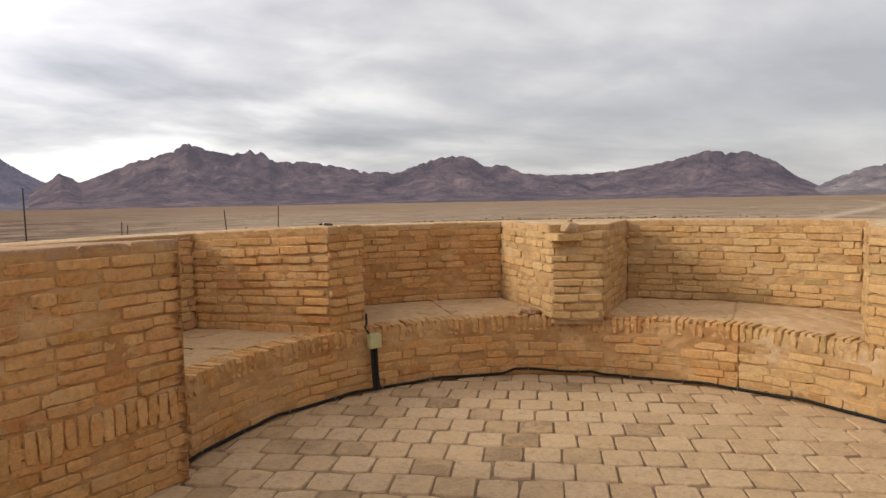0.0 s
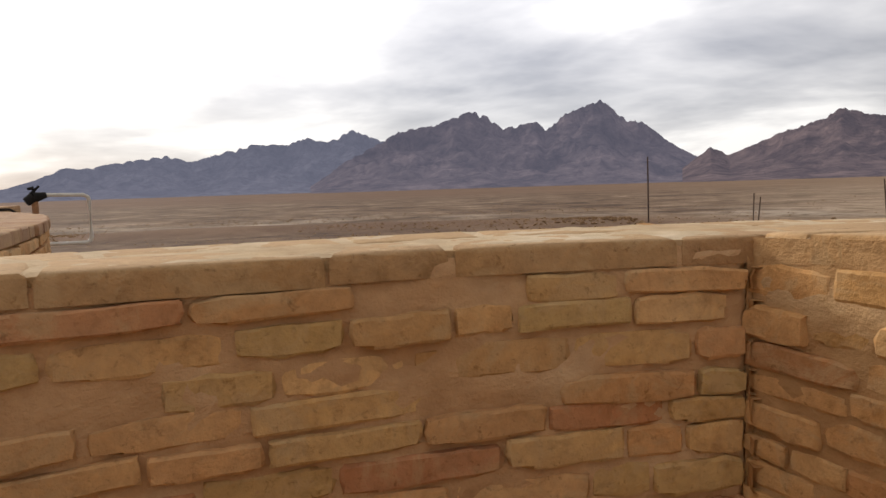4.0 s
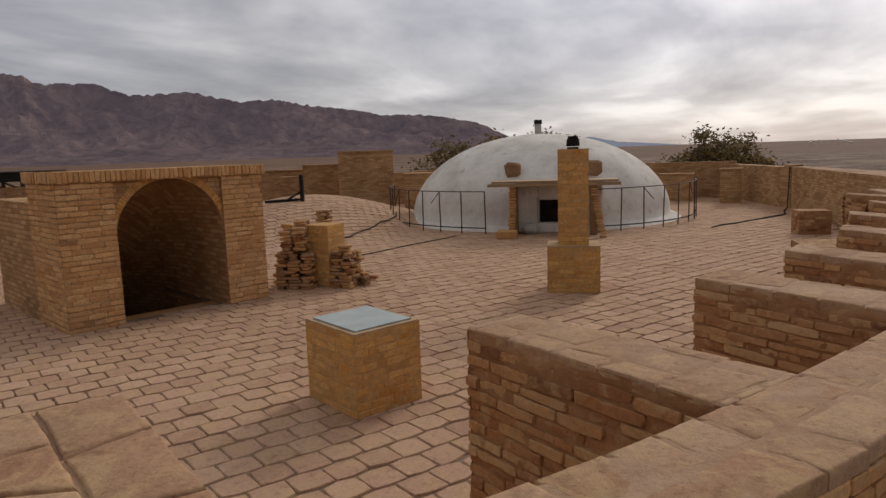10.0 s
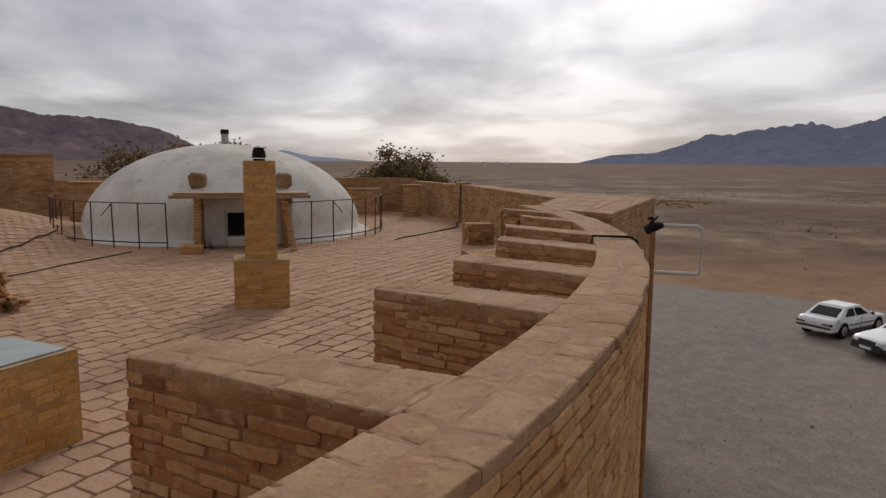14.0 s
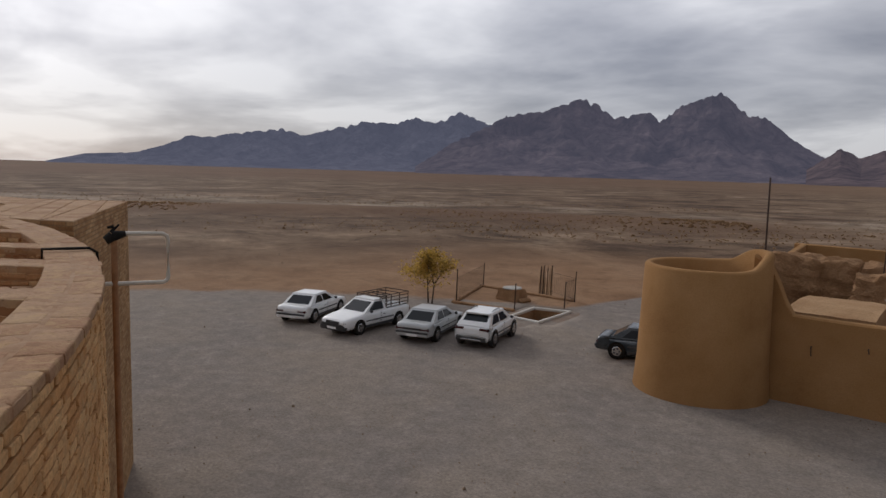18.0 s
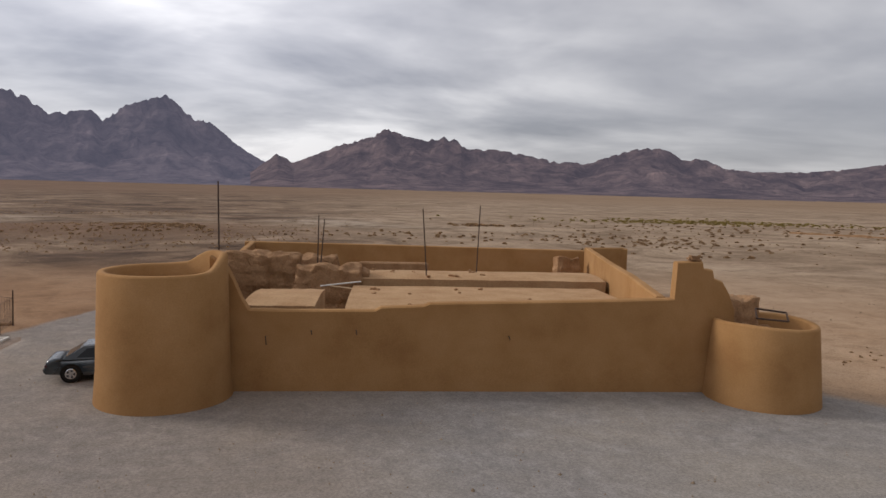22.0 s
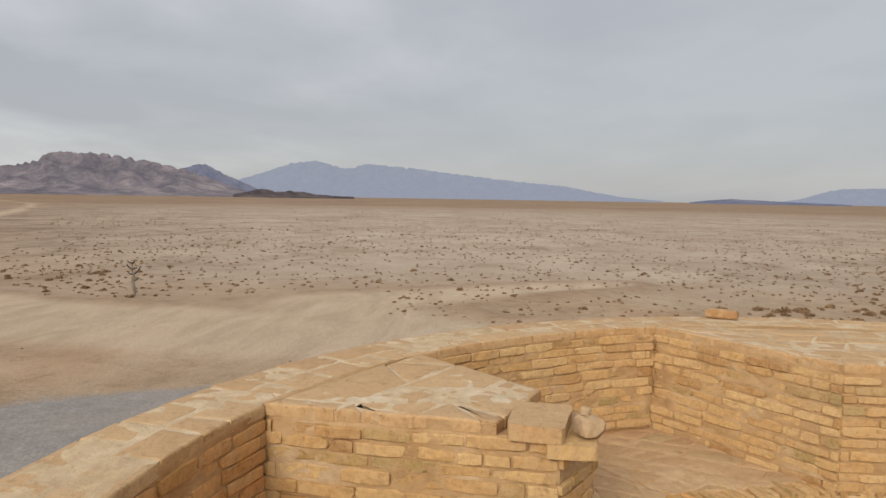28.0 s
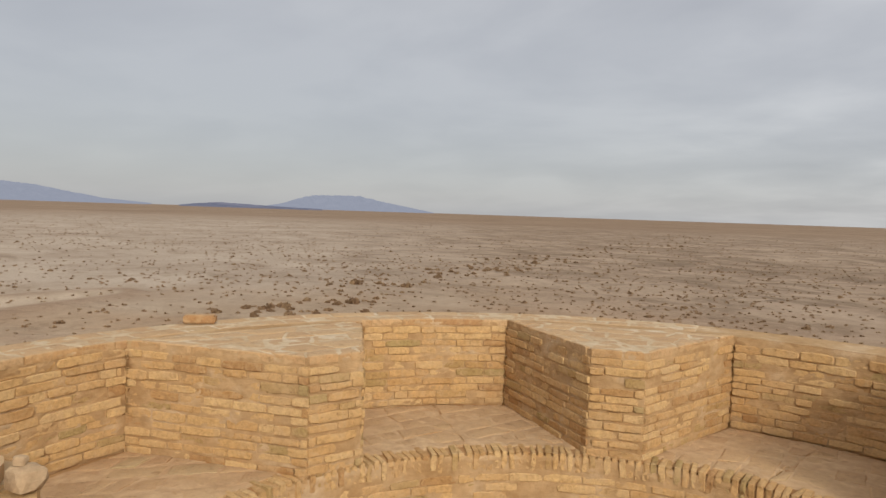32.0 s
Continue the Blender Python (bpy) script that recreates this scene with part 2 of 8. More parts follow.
FORT_TONES = [(0.0, (0.184, 0.077, 0.037)), (0.15, (0.304, 0.129, 0.057)), (0.4, (0.414, 0.196, 0.085)), (0.7, (0.488, 0.255, 0.112)), (0.88, (0.534, 0.314, 0.147)), (1.0, (0.580, 0.382, 0.202))]
MAT["yellow"] = brick_material("yellow_brick", False, YELLOW_TONES, 0.25)
MAT["yellow_joined"] = brick_material("yellow_brick_joined", True, YELLOW_TONES, 0.25)
FACE_TONES = [(0.0, (0.526, 0.270, 0.108)), (0.5, (0.650, 0.362, 0.154)), (1.0, (0.739, 0.454, 0.216))]
MAT["face_brick"] = brick_material("even_tan_brick", False, FACE_TONES, 0.25)
MAT["face_brick_joined"] = brick_material("even_tan_brick_joined", True, FACE_TONES, 0.25)
MAT["fort_brick"] = brick_material("red_tan_brick", False, FORT_TONES)
MAT["fort_brick_joined"] = brick_material("red_tan_brick_joined", True, FORT_TONES)
SAND_TONES = [(0.0, (0.256, 0.170, 0.098)), (0.14, (0.410, 0.275, 0.158)), (0.4, (0.464, 0.320, 0.189)), (1.0, (0.510, 0.360, 0.220))]
MAT["pale_tile"] = brick_material("pale_sandy_paving", False, SAND_TONES, 0.5)
MAT["pale_tile_joined"] = brick_material("pale_sandy_paving_joined", True, SAND_TONES, 0.5)
MAT["cap"] = brick_material("flat_cap_stone", False, CAP_TONES, 0.3, 0.55)
MAT["worn_cap"] = brick_material("worn_cap_brick", False, WORN_TONES, 0.4)
MAT["worn_cap_joined"] = brick_material("worn_cap_brick_joined", True, WORN_TONES, 0.4)
MAT["tile"] = brick_material("paving_brick", False, TILE_TONES, 0.5)
MAT["tile_joined"] = brick_material("paving_brick_joined", True, TILE_TONES, 0.5)


def lumpy(name, stops, scale=2.5):
    """Hand-smeared mud mortar: streaky tone, lumps and crumbs."""
    m, nt, b = material(name, 0.95)
    v = coords(nt, (1, 1, 1.25))
    big, lump, crumb = noise_node(nt, v, scale, 5, 0.6, 0.0), noise_node(nt, v, 13, 5, 0.62, 0.0), noise_node(nt, v, 75, 4, 0.65)
    col = ramp_node(nt, big, stops)
    col = mix_node(nt, col, ramp_node(nt, lump, [(0.3, (0.80, 0.78, 0.76)), (0.62, (1.0,) * 3), (0.75, (1.12, 1.12, 1.12))]), 1.0, "MULTIPLY")
    link(nt, col, b.inputs["Base Color"])
    n1 = bump_node(nt, b, lump, 0.6, 0.015)
    bump_node(nt, b, crumb, 0.6, 0.008, n1)
    return m


MAT["mortar"] = lumpy("mud_mortar", [(0.35, (0.37, 0.195, 0.078)), (0.55, (0.435, 0.24, 0.102)), (0.78, (0.53, 0.34, 0.175))])
MAT["mid_mortar"] = lumpy("sandy_mud_mortar", [(0.35, (0.39, 0.205, 0.083)), (0.55, (0.47, 0.275, 0.122)), (0.78, (0.57, 0.385, 0.21))])
MAT["bench_dust"] = lumpy("trodden_dust", [(0.35, (0.50, 0.325, 0.175)), (0.75, (0.58, 0.40, 0.23))])
MAT["pale_mortar"] = lumpy("pale_gypsum_mud", [(0.35, (0.387, 0.231, 0.102)), (0.55, (0.466, 0.300, 0.149)), (0.75, (0.563, 0.413, 0.255))])
MAT["old_mortar"] = lumpy("weathered_pink_mortar", [(0.35, (0.46, 0.255, 0.12)), (0.55, (0.55, 0.33, 0.165)), (0.78, (0.64, 0.44, 0.255))])
MAT["seam_mortar"] = lumpy("pale_gypsum_seam", [(0.35, (0.493, 0.348, 0.202)), (0.55, (0.572, 0.435, 0.277)), (0.75, (0.651, 0.531, 0.378))])
MAT["worn_mortar"] = lumpy("weathered_gypsum", [(0.35, (0.360, 0.216, 0.125)), (0.75, (0.468, 0.317, 0.206))])
MAT["red_mortar"] = lumpy("red_mud_mortar", [(0.35, (0.30, 0.145, 0.065)), (0.6, (0.42, 0.235, 0.115)), (0.78, (0.56, 0.38, 0.22))])
MAT["yellow_mortar"] = lumpy("yellow_mud_mortar", [(0.35, (0.47, 0.27, 0.105)), (0.75, (0.58, 0.36, 0.155))])
MAT["joint"] = grained("paving_joint", [(0.35, (0.21, 0.14, 0.09)), (0.65, (0.32, 0.22, 0.14))], 3, 60, 0.95, 0.5, 0.006)
MAT["gypsum"] = grained("pale_gypsum_mortar", [(0.35, (0.408, 0.265, 0.142)), (0.65, (0.532, 0.381, 0.228))], 4, 50, 0.95, 0.5, 0.006)
MAT["plaster"] = grained("clay_plaster", [(0.3, (0.30, 0.155, 0.060)), (0.5, (0.365, 0.198, 0.080)), (0.7, (0.41, 0.23, 0.10))], 0.5, 22, 0.95, 0.5, 0.02, spread=0.16)
MAT["adobe"] = grained("old_adobe", [(0.3, (0.25, 0.135, 0.065)), (0.7, (0.42, 0.25, 0.135))], 1.1, 12, 0.97, 0.9, 0.05)
MAT["mudroof"] = grained("mud_roof", [(0.3, (0.38, 0.22, 0.11)), (0.7, (0.50, 0.32, 0.175))], 0.8, 10, 0.97, 0.6, 0.03)
MAT["white"] = grained("white_gypsum_plaster", [(0.3, (0.60, 0.558, 0.49)), (0.7, (0.77, 0.73, 0.66))], 0.7, 25, 0.9, 0.35, 0.01, spread=0.1)
MAT["wood"] = grained("weathered_timber", [(0.3, (0.30, 0.19, 0.10)), (0.7, (0.46, 0.31, 0.17))], 3, 40, 0.8, 0.3, 0.004)
MAT["rust"] = grained("rusted_iron", [(0.3, (0.05, 0.035, 0.03)), (0.7, (0.13, 0.075, 0.05))], 9, 90, 0.75, 0.3, 0.002, 0.4)
MAT["black"] = grained("black_rubber", [(0.3, (0.015, 0.014, 0.013)), (0.7, (0.032, 0.029, 0.026))], 6, 80, 0.9, 0.2, 0.002)
# near-black that paints in shade: dome doorway and wheel wells
MAT["dark"] = grained("shade_black", [(0.3, (0.012, 0.01, 0.009)), (0.7, (0.03, 0.025, 0.02))], 3, 30, 0.95, 0.2, 0.004)
MAT["pale_paint"] = grained("cream_painted_steel", [(0.3, (0.62, 0.57, 0.48)), (0.7, (0.76, 0.71, 0.62))], 8, 90, 0.5, 0.15, 0.002)
MAT["rusty_pipe"] = grained("orange_rust", [(0.3, (0.28, 0.132, 0.058)), (0.7, (0.48, 0.25, 0.115))], 7, 80, 0.85, 0.4, 0.003)
MAT["boxpaint"] = grained("yellowed_plastic", [(0.3, (0.42, 0.40, 0.19)), (0.7, (0.52, 0.49, 0.25))], 8, 90, 0.5, 0.15, 0.002)
MAT["concrete"] = grained("pale_concrete", [(0.3, (0.40, 0.37, 0.33)), (0.7, (0.54, 0.51, 0.46))], 3, 40, 0.9, 0.4, 0.005)


def smooth01(x, a, b):
    x = min(1, max(0, (x - a) / (b - a)))
    return x * x * (3 - 2 * x)


# ---- building blocks ----
def mesh_of(name, verts, faces, mat=None, smooth=False):
    me = bpy.data.meshes.new(name)
    me.from_pydata([tuple(v) for v in verts], [], faces)
    if mat:
        me.materials.append(MAT[mat])
    if smooth:
        me.polygons.foreach_set("use_smooth", [True] * len(me.polygons))
    me.update()
    return me


def bm_mesh(name, bm, mat=None, smooth=False):
    bmesh.ops.recalc_face_normals(bm, faces=bm.faces)
    me = bpy.data.meshes.new(name)
    bm.to_mesh(me)
    bm.free()
    if mat:
        me.materials.append(MAT[mat])
    if smooth:
        me.polygons.foreach_set("use_smooth", [True] * len(me.polygons))
    return me


def part(name, bm, mat, parent=None, label="", m=None, smooth=False):
    ob = new(name, bm if isinstance(bm, bpy.types.Mesh) else bm_mesh(name, bm, mat, smooth))
    if m is not None:
        ob.matrix_basis = m
    if parent is not None:
        ob.parent = parent
    return tagged(ob, label)


def thing(name, label, category, group="", kind="", m=None):
    ob = new(name)
    ob.empty_display_size = 0.1
    if m is not None:
        ob.matrix_basis = m
    return tagged(ob, label, category, group, kind)


def add_box(bm, lo, hi, bevel=0.0, m=None, segs=1):
    r = bmesh.ops.create_cube(bm, size=1)
    vs = r["verts"]
    s = [h - l for l, h in zip(lo, hi)]
    c = [(h + l) / 2 for l, h in zip(lo, hi)]
    bmesh.ops.transform(bm, matrix=Matrix.LocRotScale(c, None, s), verts=vs)
    if bevel:
        g = bmesh.ops.bevel(bm, geom=list({e for v in vs for e in v.link_edges}), offset=bevel, segments=segs, affect="EDGES")
        vs = list({v for f in g["faces"] for v in f.verts} | {v for v in vs if v.is_valid})
    if m is not None:
        bmesh.ops.transform(bm, matrix=m, verts=vs)
    return bm


def box(lo, hi, bevel=0.0, m=None, segs=1):
    return add_box(bmesh.new(), lo, hi, bevel, m, segs)


def add_rod(bm, p0, p1, r0, r1=None, sides=8):
    p0, p1 = Vector(p0), Vector(p1)
    r1 = r0 if r1 is None else r1
    d = p1 - p0
    q = d.to_track_quat("Z", "Y").to_matrix().to_4x4()
    res = bmesh.ops.create_cone(bm, cap_ends=True, segments=sides, radius1=r0, radius2=r1, depth=d.length)
    bmesh.ops.transform(bm, matrix=Matrix.Translation((p0 + p1) / 2) @ q, verts=res["verts"])
    return bm


def rod(p0, p1, r0, r1=None, sides=8):
    return add_rod(bmesh.new(), p0, p1, r0, r1, sides)


def tube(points, r, sides=6):
    """A bent pipe or cable along points."""
    pts = [Vector(p) for p in points]
    bm = bmesh.new()
    rings = []
    for i, p in enumerate(pts):
        d = (pts[min(i + 1, len(pts) - 1)] - pts[max(i - 1, 0)]).normalized()
        q = d.to_track_quat("Z", "Y")
        rings.append([bm.verts.new(p + q @ Vector((r * math.cos(2 * math.pi * k / sides), r * math.sin(2 * math.pi * k / sides), 0))) for k in range(sides)])
    for a, b in zip(rings, rings[1:]):
        for k in range(sides):
            bm.faces.new((a[k], a[(k + 1) % sides], b[(k + 1) % sides], b[k]))
    bm.faces.new(rings[0][::-1])
    bm.faces.new(rings[-1])
    return bm


def prism(poly, z0, z1):
    """An upright prism over a plan outline; z1 may differ by corner."""
    n = len(poly)
    tops = z1 if isinstance(z1, (list, tuple)) else [z1] * n
    bm = bmesh.new()
    lo = [bm.verts.new((x, y, z0)) for x, y in poly]
    hi = [bm.verts.new((x, y, t)) for (x, y), t in zip(poly, tops)]
    bm.faces.new(lo[::-1])
    bm.faces.new(hi)
    for i in range(n):
        bm.faces.new((lo[i], lo[(i + 1) % n], hi[(i + 1) % n], hi[i]))
    return bm


def polar(c, r, az):
    a = radians(az)
    return (c[0] + r * math.sin(a), c[1] + r * math.cos(a))


def ring_wall(c, r0, r1, a0, a1, z0, z1, step=3.0):
    """A curved wall between two radii and two directions (degrees from north)."""
    n = max(1, int(abs(a1 - a0) / step))
    bm = bmesh.new()
    inner = r0 if callable(r0) else lambda az: r0
    rows = []
    for i in range(n + 1):
        a = a0 + (a1 - a0) * i / n
        rows.append([bm.verts.new((*polar(c, r, a), z)) for r, z in ((inner(a), z0), (r1, z0), (r1, z1), (inner(a), z1))])
    for p, q in zip(rows, rows[1:]):
        for k in range(4):
            bm.faces.new((p[k], p[(k + 1) % 4], q[(k + 1) % 4], q[k]))
    bm.faces.new(rows[0])
    bm.faces.new(rows[-1][::-1])
    return bm


# ---- plan ----
O = (-12.35, -12.3)          # middle of the round fort
R_OUT, R_IN, R_TIP = 16.30, 15.87, 14.62
T1, T2 = (2.2, -2.3), (-17.5, 4.0)   # bastions
RB_OUT, RB_IN, RB_TIP = 4.17, 3.72, 2.39


def bench_r(az):
    """Radius of the bench's front: the bench is shallower on the north side."""
    return RB_TIP + 0.115 * (1 - smooth01(az, 10, 40))


TOP, BENCH, GROUND = 1.36, 0.53, -4.9

# ---- land ----
def ground_material():
    m, nt, b = material("desert_ground", 0.97)
    v = coords(nt)

    def mask(name):
        a = nt.nodes.new("ShaderNodeAttribute")
        a.attribute_name = name
        return a.outputs["Fac"]

    wide, mid, grit, pebble = noise_node(nt, v, 0.012, 5, 0.6), noise_node(nt, v, 0.16, 6, 0.62, 0.4), noise_node(nt, v, 1.7, 6, 0.7), noise_node(nt, v, 14, 4, 0.7)
    streak = noise_node(nt, v, 0.045, 9, 0.72, 0.6)
    sand = ramp_node(nt, mid, [(0.3, (0.31, 0.212, 0.133)), (0.52, (0.395, 0.286, 0.187)), (0.72, (0.455, 0.342, 0.232))])
    sand = mix_node(nt, sand, (0.43, 0.255, 0.13), ramp_node(nt, noise_node(nt, v, 0.07, 6, 0.65, 0.5), [(0.48, (0, 0, 0)), (0.66, (0.35, 0.35, 0.35))]))
    warm = ramp_node(nt, mask("bearing"), [(0.08, (0, 0, 0)), (0.2, (0.55, 0.55, 0.55))])
    sand = mix_node(nt, sand, ramp_node(nt, mid, [(0.3, (0.34, 0.205, 0.118)), (0.7, (0.47, 0.31, 0.195))]), warm)
    west_wide = ramp_node(nt, mask("bearing"), [(0.35, (0, 0, 0)), (0.75, (1, 1, 1))])
    west, fine = mask("west"), noise_node(nt, v, 0.12, 10, 0.78, 0.8)
    sand = mix_node(nt, sand, ramp_node(nt, mid, [(0.3, (0.215, 0.117, 0.060)), (0.52, (0.295, 0.170, 0.093)), (0.72, (0.365, 0.226, 0.132))]), west)
    plain = ramp_node(nt, streak, [(0.36, (0.25, 0.175, 0.113)), (0.48, (0.315, 0.225, 0.15)), (0.62, (0.385, 0.285, 0.195))])
    plain = mix_node(nt, plain, ramp_node(nt, fine, [(0.42, (0.62, 0.58, 0.54)), (0.50, (0.98, 0.97, 0.96)), (0.6, (1.2, 1.2, 1.2))]), 0.8, "MULTIPLY")
    bands = ramp_node(nt, streak, [(0.38, (0.088, 0.052, 0.031)), (0.48, (0.165, 0.104, 0.064)), (0.57, (0.235, 0.157, 0.10)), (0.66, (0.33, 0.24, 0.165))])
    bands = mix_node(nt, bands, ramp_node(nt, fine, [(0.38, (0.40, 0.36, 0.33)), (0.48, (0.92, 0.90, 0.88)), (0.56, (1.1, 1.1, 1.1)), (0.66, (1.55, 1.6, 1.65))]), 1.0, "MULTIPLY")
    plain = mix_node(nt, plain, bands, west)
    speck = noise_node(nt, v, 0.55, 4, 0.7, 0.3)
    plain = mix_node(nt, plain, ramp_node(nt, speck, [(0.30, (0.45, 0.42, 0.40)), (0.40, (1.0, 1.0, 1.0)), (0.62, (1.0, 1.0, 1.0)), (0.72, (1.35, 1.38, 1.4))]), 0.9, "MULTIPLY")
    east = ramp_node(nt, streak, [(0.36, (0.345, 0.26, 0.185)), (0.48, (0.41, 0.32, 0.235)), (0.62, (0.465, 0.37, 0.275))])
    east = mix_node(nt, east, ramp_node(nt, fine, [(0.40, (0.74, 0.68, 0.62)), (0.48, (0.99, 0.98, 0.97)), (0.6, (1.1, 1.1, 1.1))]), 0.8, "MULTIPLY")
    plain = mix_node(nt, east, plain, ramp_node(nt, mask("bearing"), [(0.03, (0, 0, 0)), (0.12, (1, 1, 1))]))
    clods = noise_node(nt, v, 0.7, 7, 0.72, 0.6)
    sand = mix_node(nt, sand, ramp_node(nt, clods, [(0.34, (0.72, 0.69, 0.66)), (0.5, (1, 1, 1)), (0.68, (1.12, 1.12, 1.12))]), 0.75, "MULTIPLY")
    col = mix_node(nt, sand, plain, mask("plain"))
    far_east = ramp_node(nt, wide, [(0.35, (0.23, 0.145, 0.085)), (0.65, (0.31, 0.21, 0.13))])
    far = ramp_node(nt, wide, [(0.35, (0.13, 0.069, 0.040)), (0.65, (0.195, 0.110, 0.065))])
    col = mix_node(nt, col, mix_node(nt, far_east, far, west_wide), mask("far"))
    flat = ramp_node(nt, fine, [(0.40, (0.13, 0.088, 0.058)), (0.48, (0.29, 0.215, 0.15)), (0.60, (0.43, 0.345, 0.26))])
    col = mix_node(nt, col, flat, mask("pale"))
    col = mix_node(nt, col, ramp_node(nt, clods, [(0.35, (0.24, 0.15, 0.09)), (0.65, (0.37, 0.25, 0.16))]), mask("verge"))
    ruts = noise_node(nt, coords(nt, (0.25, 1.0, 1.0)), 0.5, 7, 0.7, 0.7)
    track = ramp_node(nt, ruts, [(0.34, (0.41, 0.305, 0.205)), (0.5, (0.49, 0.373, 0.257)), (0.7, (0.55, 0.425, 0.30))])
    col = mix_node(nt, col, track, mask("track"))
    stone = ramp_node(nt, grit, [(0.3, (0.195, 0.176, 0.160)), (0.52, (0.243, 0.219, 0.199)), (0.72, (0.305, 0.277, 0.253))])
    worn = ramp_node(nt, mid, [(0.40, (0, 0, 0)), (0.68, (0.45, 0.45, 0.45))])
    stone = mix_node(nt, stone, (0.34, 0.285, 0.22), worn)
    stone = mix_node(nt, stone, ramp_node(nt, west, [(0.1, (1.10, 1.11, 1.13)), (0.9, (1.05, 0.99, 0.95))]), 1.0, "MULTIPLY")
    edge = nt.nodes.new("ShaderNodeMath")
    edge.operation = "ADD"
    link(nt, mask("gravel"), edge.inputs[0])
    link(nt, mid, edge.inputs[1])
    lot = ramp_node(nt, edge.outputs[0], [(0.82, (0, 0, 0)), (1.12, (1, 1, 1))])
    col = mix_node(nt, col, stone, lot)
    col = mix_node(nt, col, ramp_node(nt, pebble, [(0.3, (0.66, 0.66, 0.66)), (0.7, (1.12, 1.12, 1.12))]), 1.0, "MULTIPLY")
    link(nt, col, b.inputs["Base Color"])
    n1 = bump_node(nt, b, pebble, 0.6, 0.03)
    bump_node(nt, b, grit, 0.4, 0.12, n1)
    return m


MAT["ground"] = ground_material()
ROAD = [(30, -14), (35, 8), (37, 26), (44, 41), (64, 60), (104, 88), (158, 132), (250, 190), (366, 268), (520, 420)]

SIDE_TRACK = [(33, 4), (46, 13), (56, -1), (60, -9)]


def near_line(x, y, line):
    best = 1e9
    for (ax, ay), (bx, by) in zip(line, line[1:]):
        dx, dy = bx - ax, by - ay
        s = max(0, min(1, ((x - ax) * dx + (y - ay) * dy) / (dx * dx + dy * dy)))
        best = min(best, math.hypot(x - ax - s * dx, y - ay - s * dy))
    return best


def build_ground():
    radii, r = [0.0], 2.0
    while r < 4800:
        radii.append(r)
        r *= 1.12 if r < 14 else 1.021 if r < 190 else 1.05
    radii.append(4800)
    n = 640
    verts, faces, gravel, track, plain, far, west, bearing, pale, verge = [], [], [], [], [], [], [], [], [], []
    for r in radii:
        for k in range(n if r else 1):
            a = 2 * math.pi * k / n
            x, y = r * math.sin(a), r * math.cos(a)
            e = min(math.hypot((x + 8) / 33, (y - 6) / 26), 0.75 + near_line(x, y, [(-15, 28), (-13.5, 36), (-11, 46)]) / 11)
            w = noise.noise(Vector((x * 0.03, y * 0.03, 3)))
            z = GROUND + 0.02 * noise.noise(Vector((x * 0.3, y * 0.3, 0)))
            if r > 40:
                z += 0.35 * min(1, (r - 40) / 80) * noise.noise(Vector((x * 0.02, y * 0.02, 7)))
            # a low bank in front of the far plain
            bank = near_line(x, y, [(-128, 40), (-104, 62), (-76, 88), (-30, 110)])
            z += 0.9 * math.exp(-(bank / 8) ** 2) * (0.7 + 0.5 * w)
            if math.hypot((x + 17.5) / 1.5, (y - 29.85) / 2.3) < 1.0:
                z -= 1.2
            verts.append((x, y, z))
            gravel.append(1 - smooth01(e + 0.06 * w, 0.86, 1.12))
            t = near_line(x, y, ROAD)
            t = min(t, near_line(x, y, SIDE_TRACK) + 0.9)
            wide = 2.2 + 3.8 * (1 - smooth01(r, 38, 62))
            track.append((1 - smooth01(t + 1.2 * w, wide * 0.75, wide * 1.25)) * (0.9 if r < 700 else 0.0))
            rim = math.exp(-((t + 1.2 * w - wide * 1.45) / 1.1) ** 2) * smooth01(r, 30, 38) * (1 - smooth01(r, 120, 200)) * max(0.0, min(1.0, 0.7 + 0.9 * noise.noise(Vector((x * 0.15, y * 0.15, 5)))))
            verge.append(0.8 * rim)
            verts[-1] = (x, y, z + 0.22 * rim)
            plain.append(smooth01(r + 14 * w, 42, 75))
            west.append(smooth01(-x / max(r, 1) + 0.1 * w, -0.12, 0.22))
            bearing.append(0.5 - 0.5 * x / max(r, 1))
            pale.append(math.exp(-((bank - 30 + 16 * w) / 15) ** 2) * max(0.0, min(1.0, 0.55 + 1.6 * noise.noise(Vector((x * 0.045, y * 0.045, 11))))) if r > 118 else 0.0)
            far.append(max(0.85 * smooth01(r, 260, 620), 0.8 * math.exp(-(bank / 14) ** 2)))
    for k in range(n):
        faces.append((0, 1 + (k + 1) % n, 1 + k))
    for i in range(1, len(radii) - 1):
        a, b = 1 + (i - 1) * n, 1 + i * n
        for k in range(n):
            faces.append((a + k, a + (k + 1) % n, b + (k + 1) % n, b + k))
    me = mesh_of("ground", verts, faces, "ground", True)
    for name, vals in (("gravel", gravel), ("track", track), ("plain", plain), ("far", far), ("west", west), ("bearing", bearing), ("pale", pale), ("verge", verge)):
        me.attributes.new(name, "FLOAT", "POINT").data.foreach_set("value", vals)
    tagged(new("ground", me), "grey gravel yard giving way to open sandy desert", "ground", kind="structure")


build_ground()


